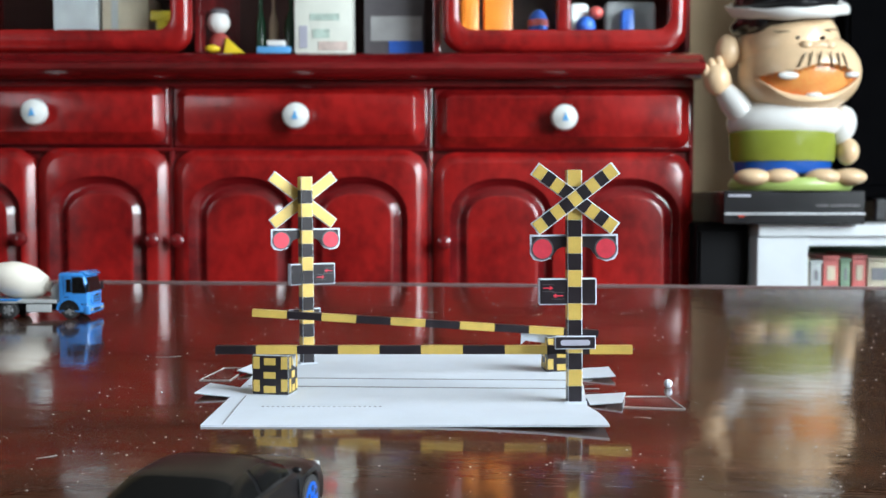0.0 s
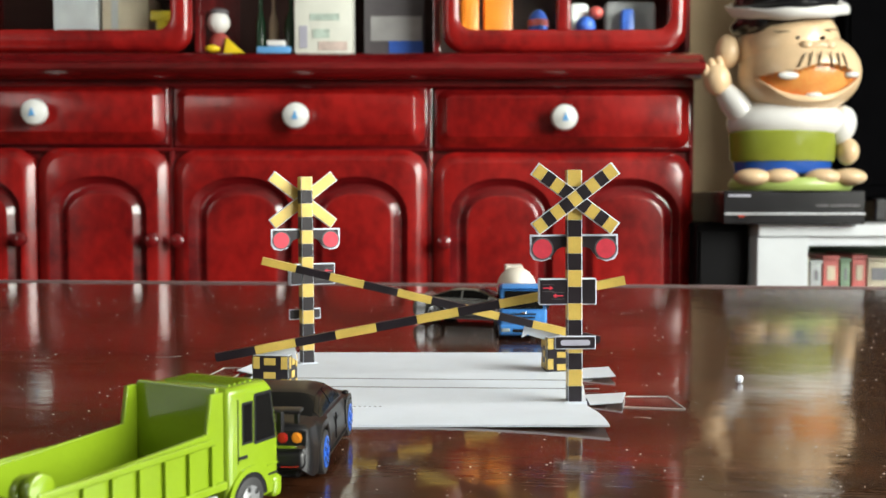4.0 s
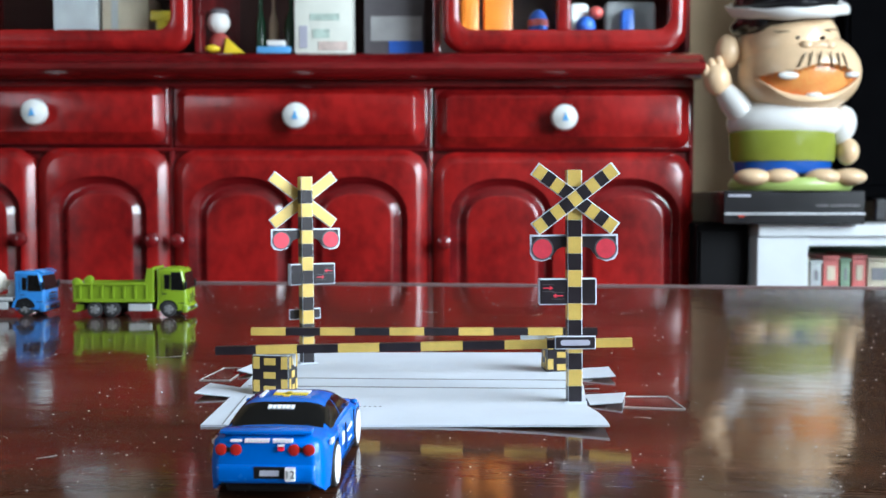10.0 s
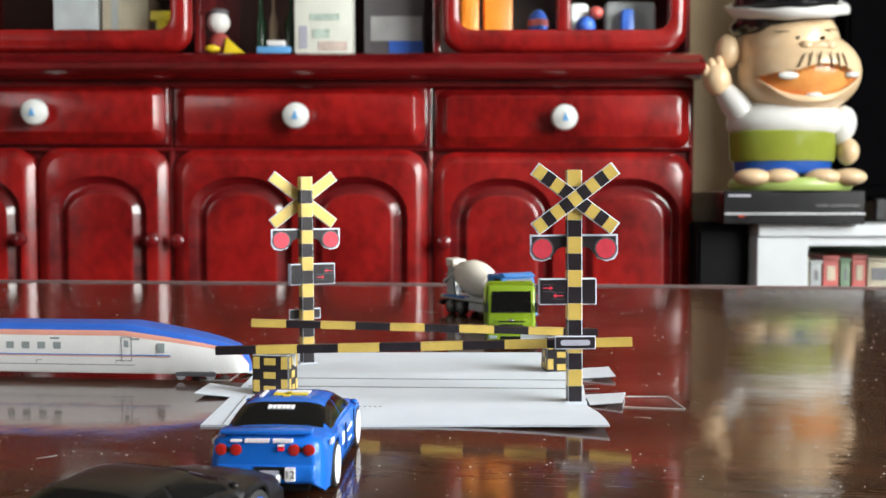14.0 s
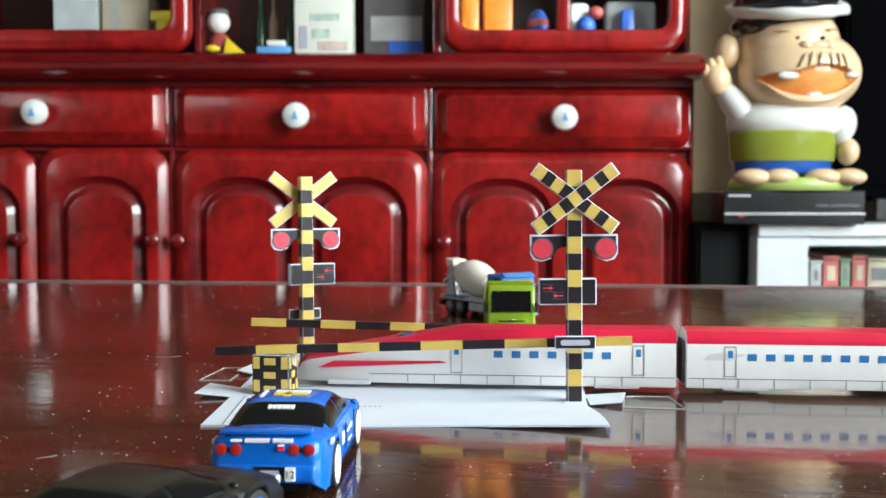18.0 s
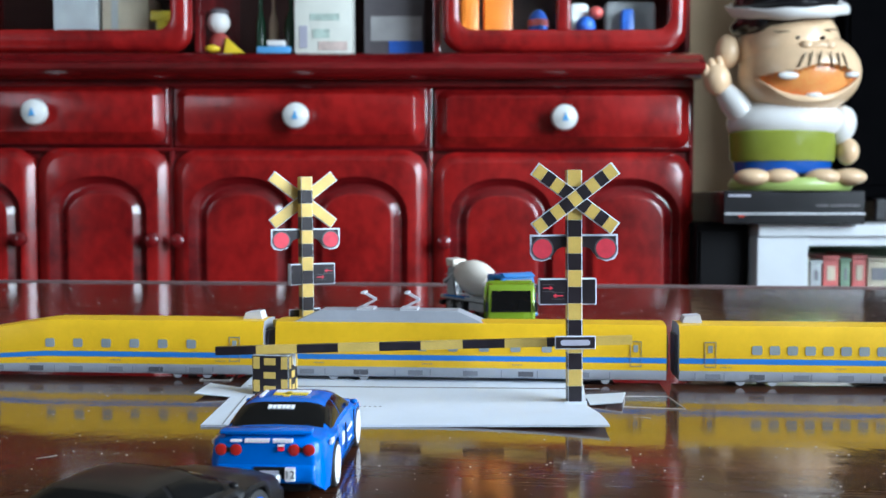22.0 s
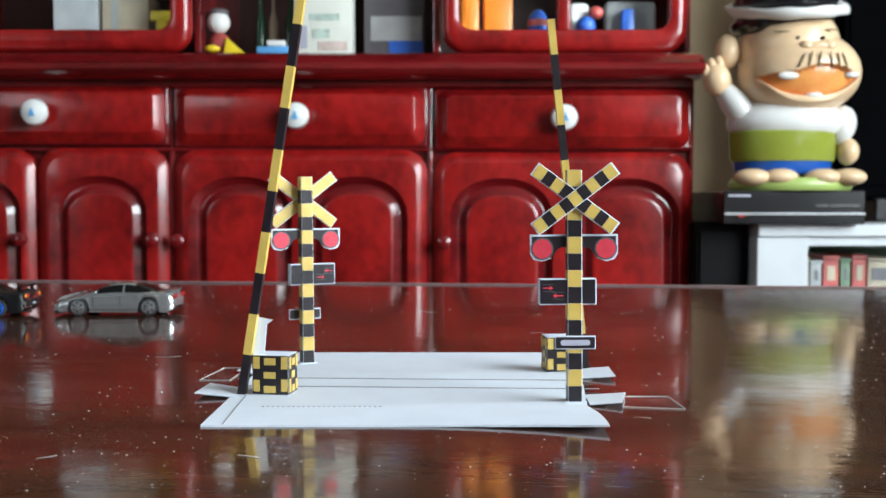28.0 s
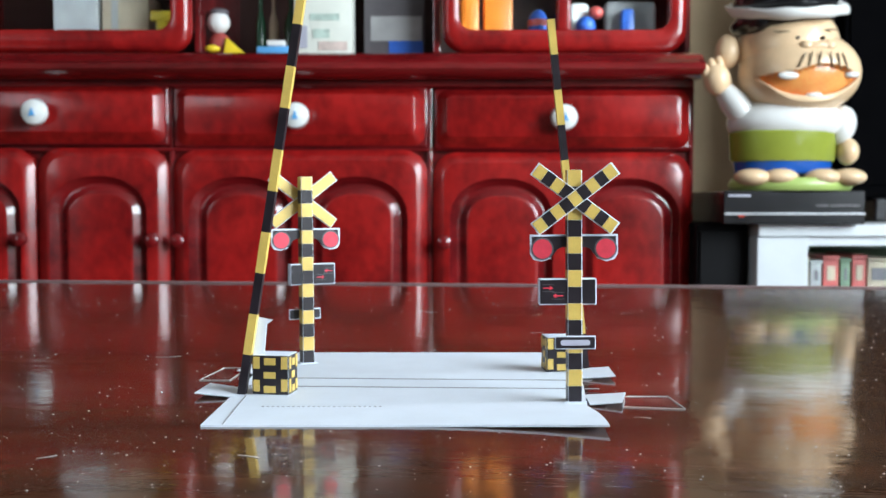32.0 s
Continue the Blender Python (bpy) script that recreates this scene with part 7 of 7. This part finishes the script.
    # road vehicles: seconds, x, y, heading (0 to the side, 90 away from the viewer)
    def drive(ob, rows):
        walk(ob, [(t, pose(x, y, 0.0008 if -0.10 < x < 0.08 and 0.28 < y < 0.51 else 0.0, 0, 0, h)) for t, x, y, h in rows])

    drive(mixer, [(0, -0.2614, 0.6355, 0), (0.2, -0.1786, 0.6449, 0), (0.5, -0.0924, 0.6513, 0), (1, 0.0308, 0.6197, -60), (1.3, 0.0422, 0.5826, -80), (1.5, 0.0426, 0.5628, -90), (4.3, 0.0426, 0.5628, -90), (5.5, 0.0204, 0.4197, -97), (5.9, 0.0188, 0.3520, -95), (6, 0.0178, 0.3165, -86), (6.2, 0.0182, 0.2894, -66), (6.5, 0.0535, 0.2200, -50), (6.7, 0.1000, 0.2050, -12), (7, 0.2000, 0.1900, -25), (7.5, 0.3200, 0.0500, -80), (8, 0.2500, -0.1600, -150), (8.6, -0.1000, -0.2200, -190), (9.2, -0.5500, 0.1000, -260), (9.6, -0.5200, 0.5000, -300), (9.8, -0.4000, 0.6200, -350), (10, -0.2958, 0.6513, -360), (10.2, -0.2420, 0.6513, -360), (10.5, -0.1507, 0.6513, -360), (11, -0.0121, 0.6330, -375), (11.5, 0.0272, 0.6416, -418), (25.5, 0.0272, 0.6416, -418), (25.8, 0.0365, 0.5496, -440), (26.3, 0.0300, 0.4800, -452), (26.8, 0.0220, 0.3500, -450), (27.2, 0.0550, 0.2350, -405), (27.5, 0.1270, 0.2120, -368), (27.8, 0.2200, 0.2000, -365), (28.4, 0.4000, 0.1800, -365), (32, 0.4000, 0.1800, -365)])
    drive(green_truck, [(0, -0.2000, 0.1100, 15), (0.3, -0.1250, 0.1350, 22), (0.5, -0.0800, 0.1600, 38), (0.8, -0.0720, 0.1950, 58), (1, -0.0665, 0.2050, 63), (1.5, -0.0660, 0.2073, 62.8), (4.3, -0.0660, 0.2073, 62.8), (5, -0.0550, 0.2500, 72), (5.5, -0.0438, 0.3080, 90), (6, -0.0372, 0.4030, 86), (6.5, -0.0410, 0.5460, 98), (6.7, -0.0529, 0.5637, 140), (7, -0.1557, 0.6018, 178), (7.2, -0.2041, 0.6012, 181), (7.6, -0.3600, 0.6200, 180), (8.2, -0.5000, 0.6200, 190), (8.6, -0.6000, 0.5600, 260), (9, -0.5600, 0.6400, 330), (9.4, -0.4000, 0.6550, 360), (9.7, -0.3000, 0.6500, 360), (10, -0.1999, 0.6449, 360), (10.2, -0.1330, 0.6449, 360), (10.5, -0.0406, 0.6416, 350), (11, 0.0419, 0.6099, 285), (11.5, 0.0354, 0.5316, 268), (25.5, 0.0357, 0.5355, 268), (25.8, 0.0330, 0.4700, 268), (26.2, 0.0280, 0.3600, 270), (26.6, 0.0500, 0.2350, 310), (26.9, 0.1200, 0.1900, 345), (27.3, 0.3200, 0.1700, 350), (28.2, 0.5500, 0.1200, 352), (32, 0.5500, 0.1200, 352)])
    drive(black_car, [(0, -0.0480, 0.2014, 80), (0.2, -0.0470, 0.2450, 83), (0.5, -0.0448, 0.2830, 87), (4.4, -0.0448, 0.2830, 87), (5.5, -0.0370, 0.4100, 86), (6, -0.0310, 0.5150, 88), (6.3, -0.0400, 0.5750, 125), (6.5, -0.1067, 0.5996, 172), (6.7, -0.1575, 0.6066, 178), (7, -0.2646, 0.6138, 180), (7.4, -0.4500, 0.6200, 182), (8, -0.6000, 0.5000, 240), (8.8, -0.5500, 0.2000, 300), (9.6, -0.3000, 0.1200, 360), (10.2, -0.0950, 0.1700, 405), (10.5, -0.0615, 0.1905, 428), (11, -0.0602, 0.1920, 432), (25.4, -0.0602, 0.1920, 432), (25.8, -0.0480, 0.2500, 440), (26.3, -0.0380, 0.3800, 448), (26.8, -0.0360, 0.5200, 456), (27.2, -0.0700, 0.6500, 510), (27.5, -0.1441, 0.6768, 540), (28, -0.3058, 0.6469, 540), (28.5, -0.5000, 0.6400, 540), (32, -0.6200, 0.6000, 540)])
    drive(blue_car, [(0, -0.3500, 0.0800, 10), (8.6, -0.3500, 0.0800, 10), (9.05, -0.1300, 0.1750, 12), (9.2, -0.0700, 0.1900, 16), (9.5, -0.0500, 0.2350, 45), (9.7, -0.0460, 0.2620, 70), (10, -0.0412, 0.2734, 88), (25.5, -0.0412, 0.2734, 88), (25.9, -0.0390, 0.3600, 88), (26.4, -0.0370, 0.5200, 92), (26.8, -0.0600, 0.6600, 140), (27.2, -0.1400, 0.6900, 178), (27.5, -0.2350, 0.6910, 180), (27.8, -0.3600, 0.6900, 180), (28.4, -0.6000, 0.6900, 180), (32, -0.7000, 0.6900, 180)])
    drive(silver_car, [(0, -0.4600, 0.6380, 0), (0.3, -0.3600, 0.6380, 0), (0.5, -0.2914, 0.6380, 0), (1, -0.1560, 0.6369, -3), (1.5, 0.0152, 0.6135, -12), (2, 0.0214, 0.6126, -20), (4.5, 0.0214, 0.6126, -20), (5.5, 0.0400, 0.5150, -92), (6.0, 0.0235, 0.4350, -92), (6.2, 0.0200, 0.3750, -90), (6.5, 0.0155, 0.3020, -85), (6.7, 0.0267, 0.2893, -55), (7, 0.0620, 0.1900, -22), (7.3, 0.1500, 0.1500, -20), (7.7, 0.2800, 0.0000, -80), (8.3, 0.1000, -0.2000, -160), (9, -0.3000, -0.2000, -200), (10, -0.4200, -0.0200, -280), (11, -0.3600, 0.0200, -345), (25.6, -0.3400, 0.0200, -345), (26, -0.1500, 0.1400, -330), (26.4, -0.0500, 0.2600, -280), (26.8, -0.0380, 0.4000, -270), (27.15, -0.0360, 0.5500, -258), (27.5, -0.0585, 0.6252, -188), (28, -0.2125, 0.6538, -180), (28.3, -0.4000, 0.6500, -180), (29, -0.6000, 0.6200, -180), (32, -0.7000, 0.6200, -180)])
    drive(rally_car, [(0, -0.6800, 0.5200, 0), (28, -0.6200, 0.5500, 0), (28.5, -0.3800, 0.6400, 0), (28.7, -0.2759, 0.6442, 0), (29, -0.1722, 0.6474, 0), (29.5, -0.0284, 0.6669, -70), (30, 0.0076, 0.4681, -105), (30.1, -0.0002, 0.4375, -102), (30.3, -0.0118, 0.3547, -100), (30.4, -0.0080, 0.3406, -92), (30.5, -0.0074, 0.3130, -59), (30.6, 0.0001, 0.3054, -25), (30.7, 0.0039, 0.2833, -5), (30.8, 0.0167, 0.2729, 15), (30.9, 0.0320, 0.2620, 75), (31, 0.0770, 0.2580, 135), (31.1, 0.0800, 0.2710, 178), (31.2, 0.0636, 0.2953, 215), (31.3, 0.0399, 0.2896, 265), (31.4, 0.0376, 0.2801, 325), (31.5, 0.0390, 0.2400, 343), (31.6, 0.0840, 0.2250, 350), (31.7, 0.1350, 0.2100, 348), (31.8, 0.2400, 0.1800, 348), (32, 0.3400, 0.1600, 348)])


motions()
